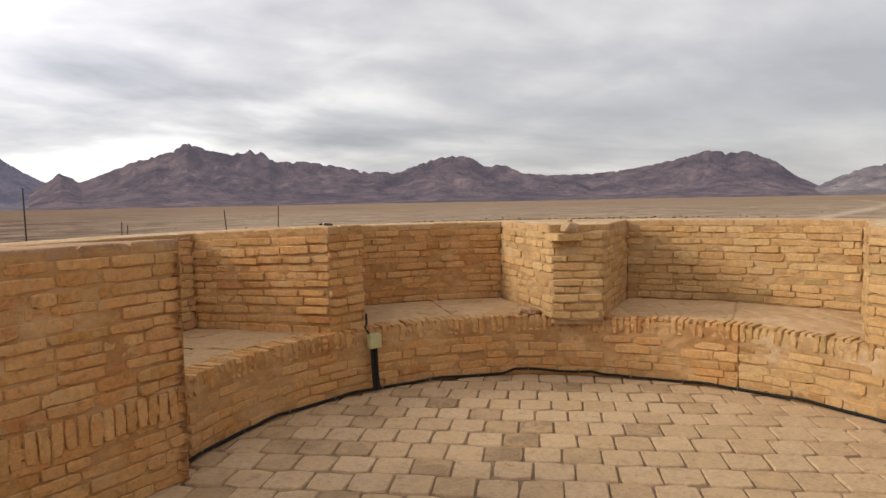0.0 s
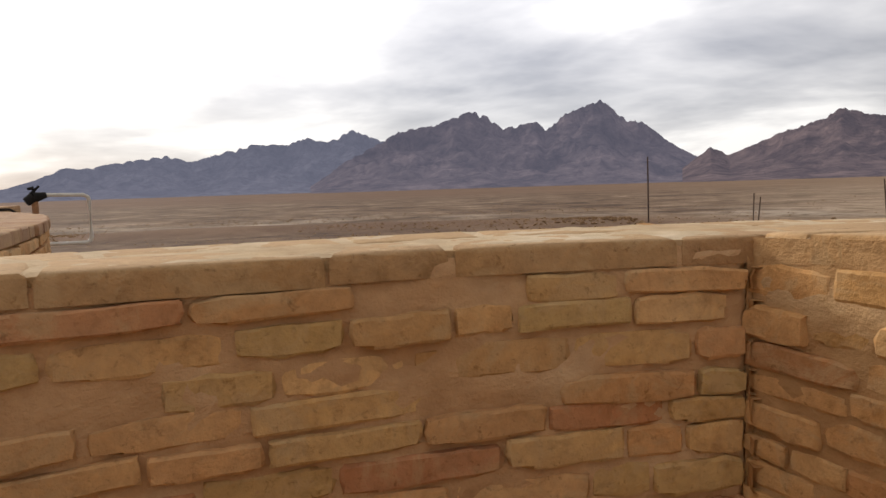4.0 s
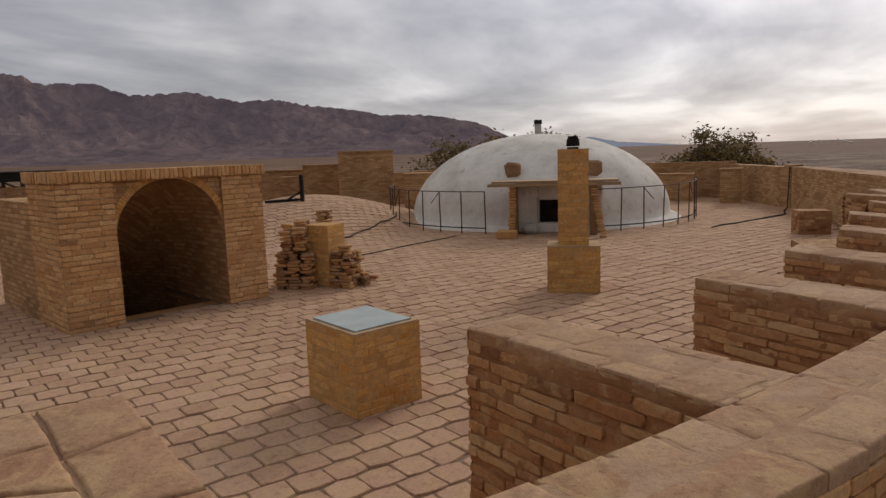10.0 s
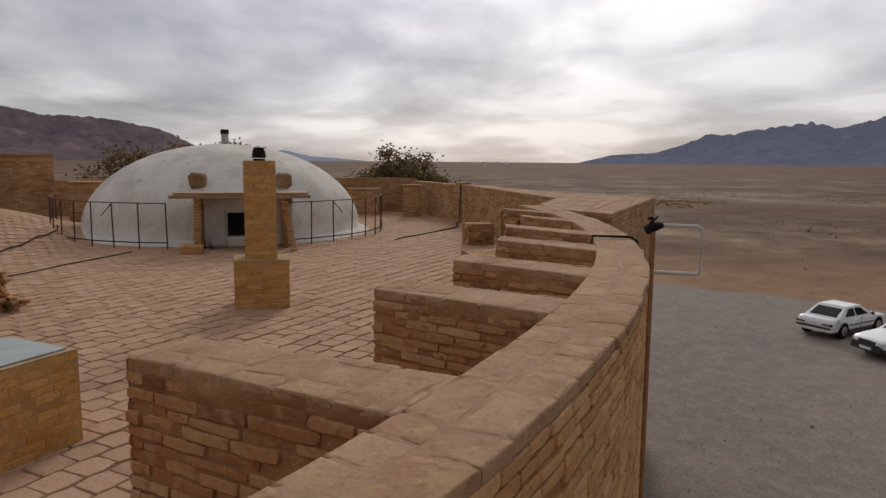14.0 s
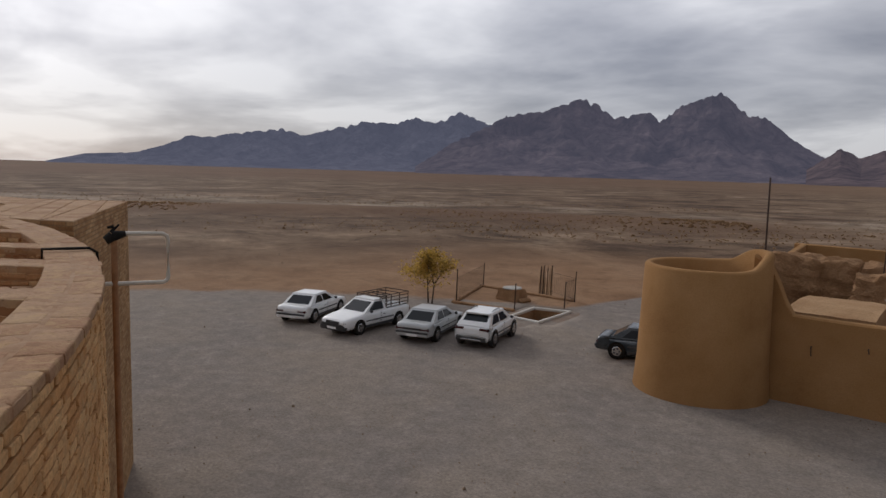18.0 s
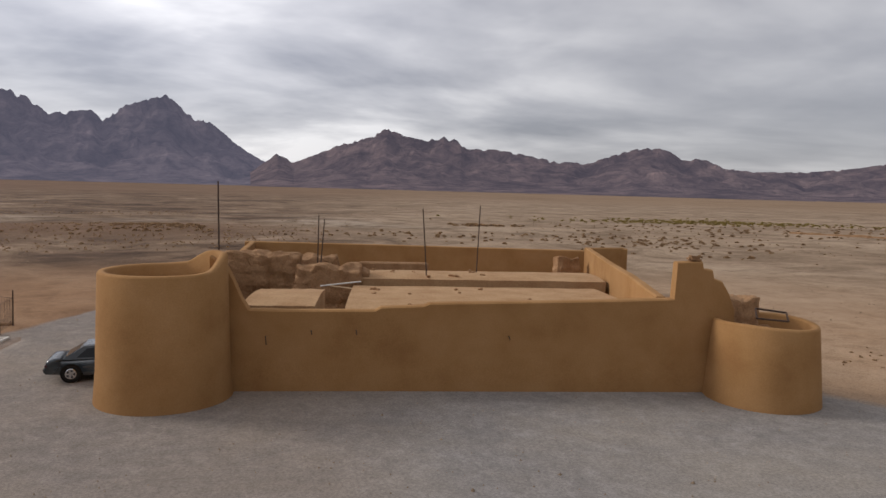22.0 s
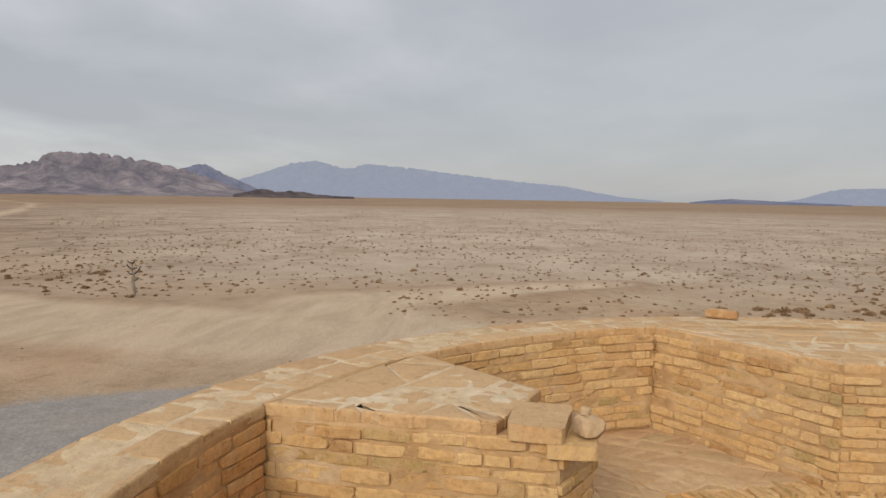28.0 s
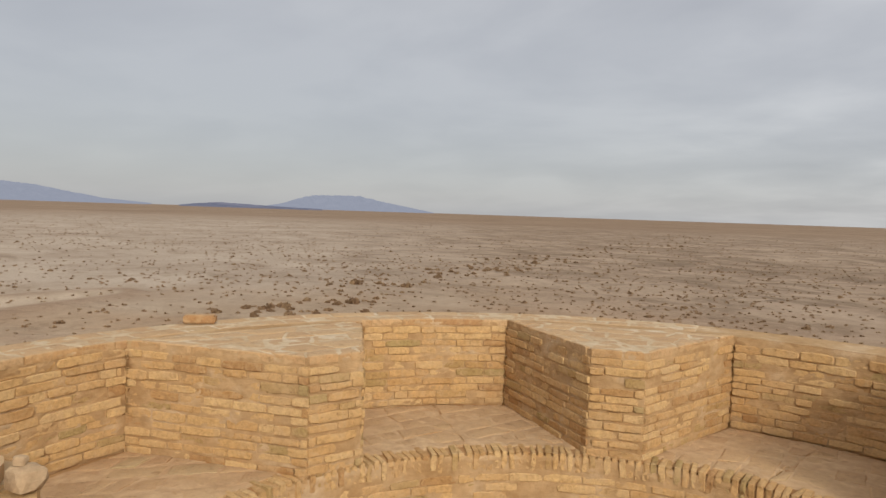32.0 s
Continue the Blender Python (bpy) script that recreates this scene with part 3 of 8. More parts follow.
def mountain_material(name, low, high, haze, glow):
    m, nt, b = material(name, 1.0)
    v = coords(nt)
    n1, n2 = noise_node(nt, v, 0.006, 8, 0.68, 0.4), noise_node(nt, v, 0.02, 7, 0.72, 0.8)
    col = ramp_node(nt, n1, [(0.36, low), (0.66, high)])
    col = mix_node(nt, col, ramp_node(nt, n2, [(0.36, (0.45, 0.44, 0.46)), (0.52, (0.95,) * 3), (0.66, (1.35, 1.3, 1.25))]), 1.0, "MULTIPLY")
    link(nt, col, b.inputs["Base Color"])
    # distance haze is painted on as an even emission over the whole range
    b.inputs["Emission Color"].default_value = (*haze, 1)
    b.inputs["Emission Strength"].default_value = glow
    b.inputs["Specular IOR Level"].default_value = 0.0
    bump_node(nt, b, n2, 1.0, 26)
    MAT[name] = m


# last two values: painted haze colour and how strongly the rock emits it
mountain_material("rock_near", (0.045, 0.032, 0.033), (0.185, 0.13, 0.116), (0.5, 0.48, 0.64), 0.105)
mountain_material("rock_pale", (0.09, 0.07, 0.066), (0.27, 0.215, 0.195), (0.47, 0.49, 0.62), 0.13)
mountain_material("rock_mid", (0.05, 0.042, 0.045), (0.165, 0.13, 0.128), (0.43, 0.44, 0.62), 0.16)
# the blue of these far ranges is mostly painted haze glowing over dark rock
mountain_material("rock_blue_hazed", (0.045, 0.043, 0.052), (0.10, 0.095, 0.108), (0.43, 0.47, 0.66), 0.22)
mountain_material("rock_far_hazed", (0.022, 0.022, 0.026), (0.03, 0.03, 0.034), (0.47, 0.515, 0.64), 0.47)
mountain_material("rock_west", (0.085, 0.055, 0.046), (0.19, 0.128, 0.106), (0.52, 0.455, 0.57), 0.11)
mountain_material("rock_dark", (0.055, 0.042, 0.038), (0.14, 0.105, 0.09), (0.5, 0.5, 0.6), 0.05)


def mountain_range(name, label, mat, dist, depth, crest, rough=0.10, foot=0.25, seed=0):
    """A rugged range whose crest line runs through (direction, height angle) pairs, seen from the roof."""
    azs, els = [c[0] for c in crest], [c[1] for c in crest]
    eye = 2.3
    da = 0.11
    na = int((azs[-1] - azs[0]) / da) + 1
    nr = 30
    verts, faces = [], []
    for i in range(na + 1):
        az = azs[0] + (azs[-1] - azs[0]) * i / na
        el = float(np.interp(az, azs, els))
        top = eye + dist * math.tan(radians(max(el, -0.05)))
        edge = min(1, (az - azs[0]) / 1.0, (azs[-1] - az) / 1.0)
        for j in range(nr + 1):
            s = j / nr
            d = dist - depth * (1 - s) if s <= 0.8 else dist - depth * 0.2 + depth * (s - 0.8) * 1.5
            k = s / 0.8 if s <= 0.8 else 1 - (s - 0.8) / 0.2 * 0.8
            x, y = polar((0, 0), d, az)
            p = Vector((x * 0.0042, y * 0.0042, seed))
            ridge = 1 - abs(noise.fractal(p, 1.0, 2.0, 4)) * 1.7
            gully = 1 - abs(noise.noise(p * 3.1)) * 2.0
            prof = k ** 1.35 * (1 - foot) + foot * k ** 4
            cut = (1 - abs(k - 0.55) / 0.55) * 0.5 + 0.12
            h = prof * (1 - cut * 0.75 * (1 - ridge) - cut * 0.22 * (1 - gully))
            if s > 0.8:
                h = k * 0.9
            if abs(s - 0.8) < 1e-6:
                h = 1 - rough * abs(noise.fractal(Vector((az * 1.1, seed, 1)), 0.95, 2.0, 3))
            z = GROUND + (top - GROUND) * max(0.0, min(h, 1.12)) - (2 if j == 0 else 0)
            verts.append((x, y, z))
    w = nr + 1
    for i in range(na):
        for j in range(nr):
            a = i * w + j
            faces.append((a, a + w, a + w + 1, a + 1))
    tagged(new(name, mesh_of(name, verts, faces, mat, False)), label, "mountains", kind="structure")


mountain_range("backdrop_blue_range", "long hazy blue mountain range beyond the plain", "rock_blue_hazed", 3300, 800,
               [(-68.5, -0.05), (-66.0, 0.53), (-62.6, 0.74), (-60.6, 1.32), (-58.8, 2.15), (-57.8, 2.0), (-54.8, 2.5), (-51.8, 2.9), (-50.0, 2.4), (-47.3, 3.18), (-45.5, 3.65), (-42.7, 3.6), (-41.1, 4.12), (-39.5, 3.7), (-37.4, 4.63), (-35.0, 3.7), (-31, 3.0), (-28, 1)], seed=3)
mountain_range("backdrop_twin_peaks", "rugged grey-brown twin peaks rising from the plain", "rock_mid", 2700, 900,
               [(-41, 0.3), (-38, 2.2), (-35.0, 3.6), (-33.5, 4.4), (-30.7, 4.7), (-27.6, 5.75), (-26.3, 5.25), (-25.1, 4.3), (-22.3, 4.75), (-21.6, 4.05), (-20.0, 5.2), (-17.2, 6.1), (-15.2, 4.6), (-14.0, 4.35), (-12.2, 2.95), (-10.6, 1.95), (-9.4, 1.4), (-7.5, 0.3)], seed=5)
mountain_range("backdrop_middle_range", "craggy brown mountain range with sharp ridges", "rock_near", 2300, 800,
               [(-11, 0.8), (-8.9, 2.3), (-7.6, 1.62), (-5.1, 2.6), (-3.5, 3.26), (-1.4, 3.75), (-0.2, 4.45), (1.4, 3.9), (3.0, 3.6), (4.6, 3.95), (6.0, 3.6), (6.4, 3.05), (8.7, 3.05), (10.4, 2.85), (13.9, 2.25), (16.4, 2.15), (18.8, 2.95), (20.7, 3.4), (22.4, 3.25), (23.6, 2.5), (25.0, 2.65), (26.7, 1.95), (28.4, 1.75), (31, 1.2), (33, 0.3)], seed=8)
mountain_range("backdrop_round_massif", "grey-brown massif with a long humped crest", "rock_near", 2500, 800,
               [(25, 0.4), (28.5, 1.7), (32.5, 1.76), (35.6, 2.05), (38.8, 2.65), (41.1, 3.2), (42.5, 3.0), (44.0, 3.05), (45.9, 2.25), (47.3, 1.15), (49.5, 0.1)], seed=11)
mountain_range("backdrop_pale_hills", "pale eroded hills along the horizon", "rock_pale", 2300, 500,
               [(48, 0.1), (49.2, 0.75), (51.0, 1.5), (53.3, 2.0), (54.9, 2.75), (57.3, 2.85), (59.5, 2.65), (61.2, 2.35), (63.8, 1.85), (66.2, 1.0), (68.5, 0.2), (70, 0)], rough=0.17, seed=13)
mountain_range("backdrop_cone_peak", "small bluish peak behind the pale hills", "rock_blue_hazed", 3500, 400,
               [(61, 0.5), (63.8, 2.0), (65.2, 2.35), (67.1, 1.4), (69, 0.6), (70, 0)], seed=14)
mountain_range("backdrop_east_range", "faint blue range whose haze is painted in as glow", "rock_far_hazed", 4300, 600,
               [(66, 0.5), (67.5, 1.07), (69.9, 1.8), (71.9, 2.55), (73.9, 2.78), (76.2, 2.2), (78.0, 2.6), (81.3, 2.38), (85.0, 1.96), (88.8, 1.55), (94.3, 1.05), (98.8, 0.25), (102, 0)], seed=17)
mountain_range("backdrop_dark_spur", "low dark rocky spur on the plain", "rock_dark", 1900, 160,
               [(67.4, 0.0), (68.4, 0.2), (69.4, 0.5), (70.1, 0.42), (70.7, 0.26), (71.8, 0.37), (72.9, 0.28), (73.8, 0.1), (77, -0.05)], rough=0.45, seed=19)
mountain_range("backdrop_low_hills", "low dark hills on the flat horizon", "rock_blue_hazed", 2900, 200,
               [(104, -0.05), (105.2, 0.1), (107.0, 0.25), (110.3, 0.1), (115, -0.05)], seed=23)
mountain_range("backdrop_lone_hill", "single flat-topped hill, its haze painted in as glow", "rock_far_hazed", 4300, 300,
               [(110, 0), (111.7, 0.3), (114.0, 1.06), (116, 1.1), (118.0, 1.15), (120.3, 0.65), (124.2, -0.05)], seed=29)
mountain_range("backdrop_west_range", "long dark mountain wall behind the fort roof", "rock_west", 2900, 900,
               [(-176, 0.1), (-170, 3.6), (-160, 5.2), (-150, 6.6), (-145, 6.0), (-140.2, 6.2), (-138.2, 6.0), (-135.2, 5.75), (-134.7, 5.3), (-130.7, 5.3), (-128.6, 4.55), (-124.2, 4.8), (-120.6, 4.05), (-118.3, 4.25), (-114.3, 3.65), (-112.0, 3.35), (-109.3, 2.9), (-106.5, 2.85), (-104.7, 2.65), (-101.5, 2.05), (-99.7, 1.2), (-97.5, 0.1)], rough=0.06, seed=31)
mountain_range("backdrop_gap_hills", "faint hills in the gap of the western range", "rock_far_hazed", 4300, 300,
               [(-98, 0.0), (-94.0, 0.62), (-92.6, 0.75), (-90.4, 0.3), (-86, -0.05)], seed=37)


# ---- the round fort ----
# buttresses of the near bastion: inner radius, directions of the inner end and of the root
BASTION = [((2.54, 2.61), (-24.5, -16.1), (-34.0, -8)), (2.35, (22.6, 33.2), (16.4, 37)), (2.40, (82.6, 92.8), (70.4, 102)),
           (2.44, (134.7, 144.5), (123.3, 155)), (2.5, (184, 197), (178, 197))]
# buttresses along the fort wall: inner radius, direction of the near side at inner end and root
FORT = [(14.50, 39.5, 39.5), (14.63, 32.3, 33.3), (14.70, 26.6, 28.4), (14.83, 20.4, 22.8), (14.88, 14.4, 17.8), (15.28, 8.2, 11.4), (15.3, 2.6, 5.6)]
A_TOP = 1.41
PIER_A = [(0.05, -1.28), (-1.43, -2.49), (-1.90, -2.06), (-1.30, -1.30)]


def vertical_uv(me):
    """Map metres along the wall and up the wall, for coursed brick."""
    uv = me.uv_layers.new(name="wall")
    for p in me.polygons:
        n = p.normal
        flat = abs(n.z) > 0.7
        t = Vector((-n.y, n.x, 0)).normalized() if not flat else Vector((1, 0, 0))
        for li in p.loop_indices:
            co = me.vertices[me.loops[li].vertex_index].co
            uv.data[li].uv = (co.dot(t), co.y if flat else co.z)


def coursed_material(name, stops, mortar):
    m, nt, b = material(name, 0.93)
    u = nt.nodes.new("ShaderNodeUVMap")
    u.uv_map = "wall"
    v = coords(nt)
    warp = nt.nodes.new("ShaderNodeTexNoise")
    warp.inputs["Scale"].default_value = 3.0
    link(nt, v, warp.inputs["Vector"])
    add = nt.nodes.new("ShaderNodeVectorMath")
    add.operation = "MULTIPLY_ADD"
    link(nt, warp.outputs["Color"], add.inputs[0])
    add.inputs[1].default_value = (0.03, 0.02, 0)
    link(nt, u.outputs[0], add.inputs[2])
    t = nt.nodes.new("ShaderNodeTexBrick")
    t.inputs["Scale"].default_value = 1.0
    t.inputs["Brick Width"].default_value, t.inputs["Row Height"].default_value = 0.235, 0.072
    t.inputs["Mortar Size"].default_value, t.inputs["Mortar Smooth"].default_value = 0.010, 0.3
    t.inputs["Color1"].default_value, t.inputs["Color2"].default_value, t.inputs["Mortar"].default_value = (0, 0, 0, 1), (1, 1, 1, 1), (0.5, 0.5, 0.5, 1)
    link(nt, add.outputs[0], t.inputs["Vector"])
    grain, patch = noise_node(nt, v, 30, 5, 0.65), noise_node(nt, v, 1.3, 4, 0.6)
    col = ramp_node(nt, t.outputs["Color"], stops)
    col = mix_node(nt, col, mortar, t.outputs["Fac"])
    col = mix_node(nt, col, ramp_node(nt, grain, [(0.3, (0.75,) * 3), (0.7, (1.1,) * 3)]), 1.0, "MULTIPLY")
    col = mix_node(nt, col, ramp_node(nt, patch, [(0.35, (0.8, 0.78, 0.76)), (0.65, (1.06,) * 3)]), 1.0, "MULTIPLY")
    link(nt, col, b.inputs["Base Color"])
    inv = nt.nodes.new("ShaderNodeMath")
    inv.operation = "SUBTRACT"
    inv.inputs[0].default_value = 1.0
    link(nt, t.outputs["Fac"], inv.inputs[1])
    n1 = bump_node(nt, b, inv.outputs[0], 0.7, 0.02)
    bump_node(nt, b, grain, 0.4, 0.01, n1)
    MAT[name] = m


coursed_material("coursed", [(0.0, (0.38, 0.20, 0.09)), (0.5, (0.52, 0.30, 0.14)), (1.0, (0.61, 0.39, 0.20))], (0.36, 0.225, 0.12))


def coursed(name, bm, parent=None, label="", category="", kind=""):
    ob = part(name, bm, "coursed", parent, label)
    vertical_uv(ob.data)
    if category or kind:
        tagged(ob, "", category, kind=kind)
    return ob


# ---- bricks ----
def piece_variants(n, us, vs, jx, jy, relief, edge, seed):
    """Unit bricks (length x, height y, face at z = 0, back at z = -1) with worn, wandering edges, chipped corners and uneven faces."""
    rnd = random.Random(seed)
    nx, ny = len(us) - 1, len(vs) - 1
    out = []
    for q in range(n):
        chip = [rnd.random() ** 2.0 for c in range(4)]
        bow = [rnd.uniform(-jy, jy) for c in range(2)]
        verts, faces = [], []
        for j, v in enumerate(vs):
            for i, u in enumerate(us):
                rim = i in (0, nx) or j in (0, ny)
                corner = (u > 0) * 1 + (v > 0) * 2
                near = max(0, abs(u) - 0.3) / 0.2 * max(0, abs(v) - 0.2) / 0.3
                wave = noise.noise(Vector((u * 3.1 + q * 5.7, (v > 0) * 9.1, seed))) * jy * 2.2
                x = u * (1 - (0.01 + 0.06 * chip[corner]) * near) + rnd.uniform(-jx, jx) * (abs(u) > 0.4)
                y = v * (1 - (0.05 + 0.24 * chip[corner]) * near) + (wave + bow[v > 0] * (1 - 4 * u * u) + rnd.uniform(-jy, jy) * 0.5) * abs(v) * 2
                if rim:
                    z = -edge * rnd.uniform(0.5, 1.7) - 0.35 * chip[corner] * near
                else:
                    z = relief * (noise.noise(Vector((u * 3.8 + q * 7.3, v * 2.8, seed))) + 0.5 * noise.noise(Vector((u * 9 + q * 3.3, v * 5, seed)))) - rnd.uniform(0, 0.05)
                verts.append((x, y, z))
        w = nx + 1
        for j in range(ny):
            for i in range(nx):
                a = j * w + i
                faces.append((a, a + 1, a + w + 1, a + w))
        ring = list(range(w)) + [j * w + nx for j in range(1, ny + 1)] + [ny * w + i for i in range(nx - 1, -1, -1)] + [j * w for j in range(ny - 1, 0, -1)]
        base = len(verts)
        for r in ring:
            verts.append((verts[r][0], verts[r][1], -1))
        k = len(ring)
        faces += [(ring[i], base + i, base + (i + 1) % k, ring[(i + 1) % k]) for i in range(k)]
        out.append((np.array(verts), faces))
    return out


BRICKS = piece_variants(40, [-0.5, -0.475, -0.28, -0.08, 0.12, 0.3, 0.475, 0.5], [-0.5, -0.40, 0.0, 0.40, 0.5], 0.012, 0.052, 0.11, 0.075, 5)
TILES = piece_variants(16, [-0.5, -0.475, 0.0, 0.475, 0.5], [-0.5, -0.475, 0.0, 0.475, 0.5], 0.008, 0.008, 0.08, 0.12, 6)
_cache = {}


def shared(kind, i, mat):
    key = (kind, i, mat)
    if key not in _cache:
        v, f = (BRICKS if kind == "brick" else TILES)[i]
        _cache[key] = mesh_of(kind, v, f, mat, True)
        _cache[key].set_sharp_from_angle(angle=radians(24))
    return _cache[key]


def lay(kind, places, parent, mat, joined_name="", limit=300, label=""):
    """Bricks or tiles at their places: the first ones singly, the rest joined into one part."""
    var = BRICKS if kind == "brick" else TILES
    rnd = random.Random(len(places) * 7 + 1)
    for m in places[:limit]:
        ob = new(kind, shared(kind, rnd.randrange(len(var)), mat))
        ob.parent = parent
        ob.matrix_basis = m
    rest = places[limit:]
    if rest:
        vs, fs, base = [], [], 0
        for m in rest:
            v, f = var[rnd.randrange(len(var))]
            a = np.array(m)
            vs.append(v @ a[:3, :3].T + a[:3, 3])
            fs += [tuple(base + i for i in face) for face in f]
            base += len(v)
        field = mesh_of(kind + "_field", np.concatenate(vs), fs, mat + "_joined", True)
        field.set_sharp_from_angle(angle=radians(24))
        ob = new(joined_name or kind + "_field", field)
        ob.parent = parent
        tagged(ob, label, kind="stuff")


def frame_at(p, along, up, out, size):
    """A place for one piece: centre of its face, three directions, and (length, height, depth)."""
    m = Matrix.Identity(4)
    for i, (d, s) in enumerate(zip((along, up, out), size)):
        for r in range(3):
            m[r][i] = d[r] * s
    m.translation = p
    return m


def course_places(path, z0, z1, seed, pitch=0.072, length=0.235, proud=0.008, out_sign=1, skip=0.015, lean=0.0, rough=1.0, gap_x=(0.003, 0.013), gap_z=(0.004, 0.014)):
    """Running-bond courses along a plan line; bricks face to the right of its direction times out_sign."""
    rnd = random.Random(seed)
    pts = [Vector((x, y, 0)) for x, y in path]
    cum = [0.0]
    for a, b in zip(pts, pts[1:]):
        cum.append(cum[-1] + (b - a).length)
    total = cum[-1]

    def at(s):
        s = max(0, min(total - 1e-6, s))
        for i in range(len(cum) - 1):
            if s <= cum[i + 1]:
                d = (pts[i + 1] - pts[i]).normalized()
                return pts[i] + d * (s - cum[i]), d
        return pts[-1], (pts[-1] - pts[-2]).normalized()

    out = []
    rows = max(1, round((z1 - z0) / pitch))
    hs = [1 + rnd.uniform(-0.14, 0.14) * min(1, rough) for r in range(rows)]
    k = (z1 - z0) / sum(hs)
    up = Vector((0, 0, 1))
    for r in range(rows):
        step = hs[r] * k
        z = z0 + (sum(hs[:r]) + 0.5 * hs[r]) * k
        s = -length * (0.5 if r % 2 else 0.0) - rnd.uniform(0, 0.05)
        while s < total - 0.03:
            ln = length * rnd.choice((0.5, 0.8, 0.95, 1.0, 1.0, 1.05, 1.15, 1.3))
            a, b = max(0, s), min(total, s + ln)
            s += ln
            if b - a < 0.05 or rnd.random() < skip:
                continue
            p, d = at((a + b) / 2)
            n = Vector((d.y, -d.x, 0)) * out_sign
            tilt = rnd.gauss(0, 0.011) * min(1, rough)
            al = (d * math.cos(tilt) + up * math.sin(tilt))
            u2 = n.cross(al) if n.cross(al).z > 0 else al.cross(n)
            out.append(frame_at(p + up * (z + rnd.gauss(0, 0.0025) + 0.005 * min(1, rough) * math.sin(2.3 * a + 1.7 * r + seed)) + n * (proud + rough * rnd.uniform(-0.010, 0.009) - lean * (z - z0)), al, u2, n, (b - a - rnd.uniform(*gap_x), step - rnd.uniform(*gap_z), 0.05)))
    return out


def soldier_places(path, z0, z1, seed, width=0.066, out_sign=1, proud=0.008, depth=0.05, lift=0.0):
    """Bricks on end, side by side."""
    rnd = random.Random(seed)
    pts = [Vector((x, y, 0)) for x, y in path]
    out, up = [], Vector((0, 0, 1))
    for a, b in zip(pts, pts[1:]):
        d = (b - a).normalized()
        k = max(1, round((b - a).length / width))
        n = Vector((d.y, -d.x, 0)) * out_sign
        for i in range(k):
            p = a + (b - a) * ((i + 0.5) / k)
            q = up + d * rnd.uniform(-0.10, 0.10)
            h = z1 - z0 - rnd.uniform(0.0, 0.02)
            top = z1 + lift + rnd.uniform(-0.010, 0.006)
            m = n + d * (rnd.uniform(-0.12, 0.12) if depth > 0.1 else 0.0)
            out.append(frame_at(p + up * (top - h / 2) + n * (proud + rnd.uniform(-0.010, 0.010)), q, m.cross(q).normalized(), m.normalized(), (h, (b - a).length / k - rnd.uniform(0.004, 0.016), depth)))
    return out


def clip_poly(poly, edge_a, edge_b):
    ax, ay = edge_a
    nx, ny = -(edge_b[1] - ay), edge_b[0] - ax
    side = lambda p: (p[0] - ax) * nx + (p[1] - ay) * ny
    out = []
    for i, p in enumerate(poly):
        q = poly[(i + 1) % len(poly)]
        sp, sq = side(p), side(q)
        if sp >= 0:
            out.append(p)
        if sp * sq < 0:
            t = sp / (sp - sq)
            out.append((p[0] + (q[0] - p[0]) * t, p[1] + (q[1] - p[1]) * t))
    return out


def area(poly):
    return 0.5 * sum(p[0] * q[1] - q[0] * p[1] for p, q in zip(poly, poly[1:] + poly[:1]))


def slab(poly, z, thick, rnd, gap):
    """A flat paving piece with eased, uneven edges."""
    cx, cy = sum(p[0] for p in poly) / len(poly), sum(p[1] for p in poly) / len(poly)
    pts = []
    for i, p in enumerate(poly):
        q = poly[(i + 1) % len(poly)]
        pts.append(p)
        k = min(5, int(math.hypot(q[0] - p[0], q[1] - p[1]) / 0.07))
        for j in range(1, k + 1):
            t = (j + rnd.uniform(-0.25, 0.25)) / (k + 1)
            pts.append((p[0] + (q[0] - p[0]) * t, p[1] + (q[1] - p[1]) * t))
    ring = []
    for x, y in pts:
        d = math.hypot(x - cx, y - cy) or 1
        k = max(0.2, 1 - gap * rnd.uniform(0.5, 1.6) / d)
        ring.append((cx + (x - cx) * k, cy + (y - cy) * k))
    n = len(ring)
    tilt = (rnd.uniform(-0.010, 0.010), rnd.uniform(-0.010, 0.010))
    h = lambda x, y, o: z + o + (x - cx) * tilt[0] + (y - cy) * tilt[1]
    reach = max(0.05, sum(math.hypot(x - cx, y - cy) for x, y in ring) / n)
    verts = []
    for inset, o in ((0.022, 0.0), (0.009, -0.002), (0.003, -0.007), (0.0, -0.016), (0.0, -thick)):
        k = 1 - min(0.35, inset / reach)
        o = max(o, -thick)
        verts += [(cx + (x - cx) * k, cy + (y - cy) * k, h(x, y, o * rnd.uniform(0.5, 1.6) if -o < thick * 0.5 else o)) for x, y in ring]
    faces = [tuple(range(n))]
    for r in (0, n, 2 * n, 3 * n):
        faces += [(r + i, r + n + i, r + n + (i + 1) % n, r + (i + 1) % n) for i in range(n)]
    return verts, faces


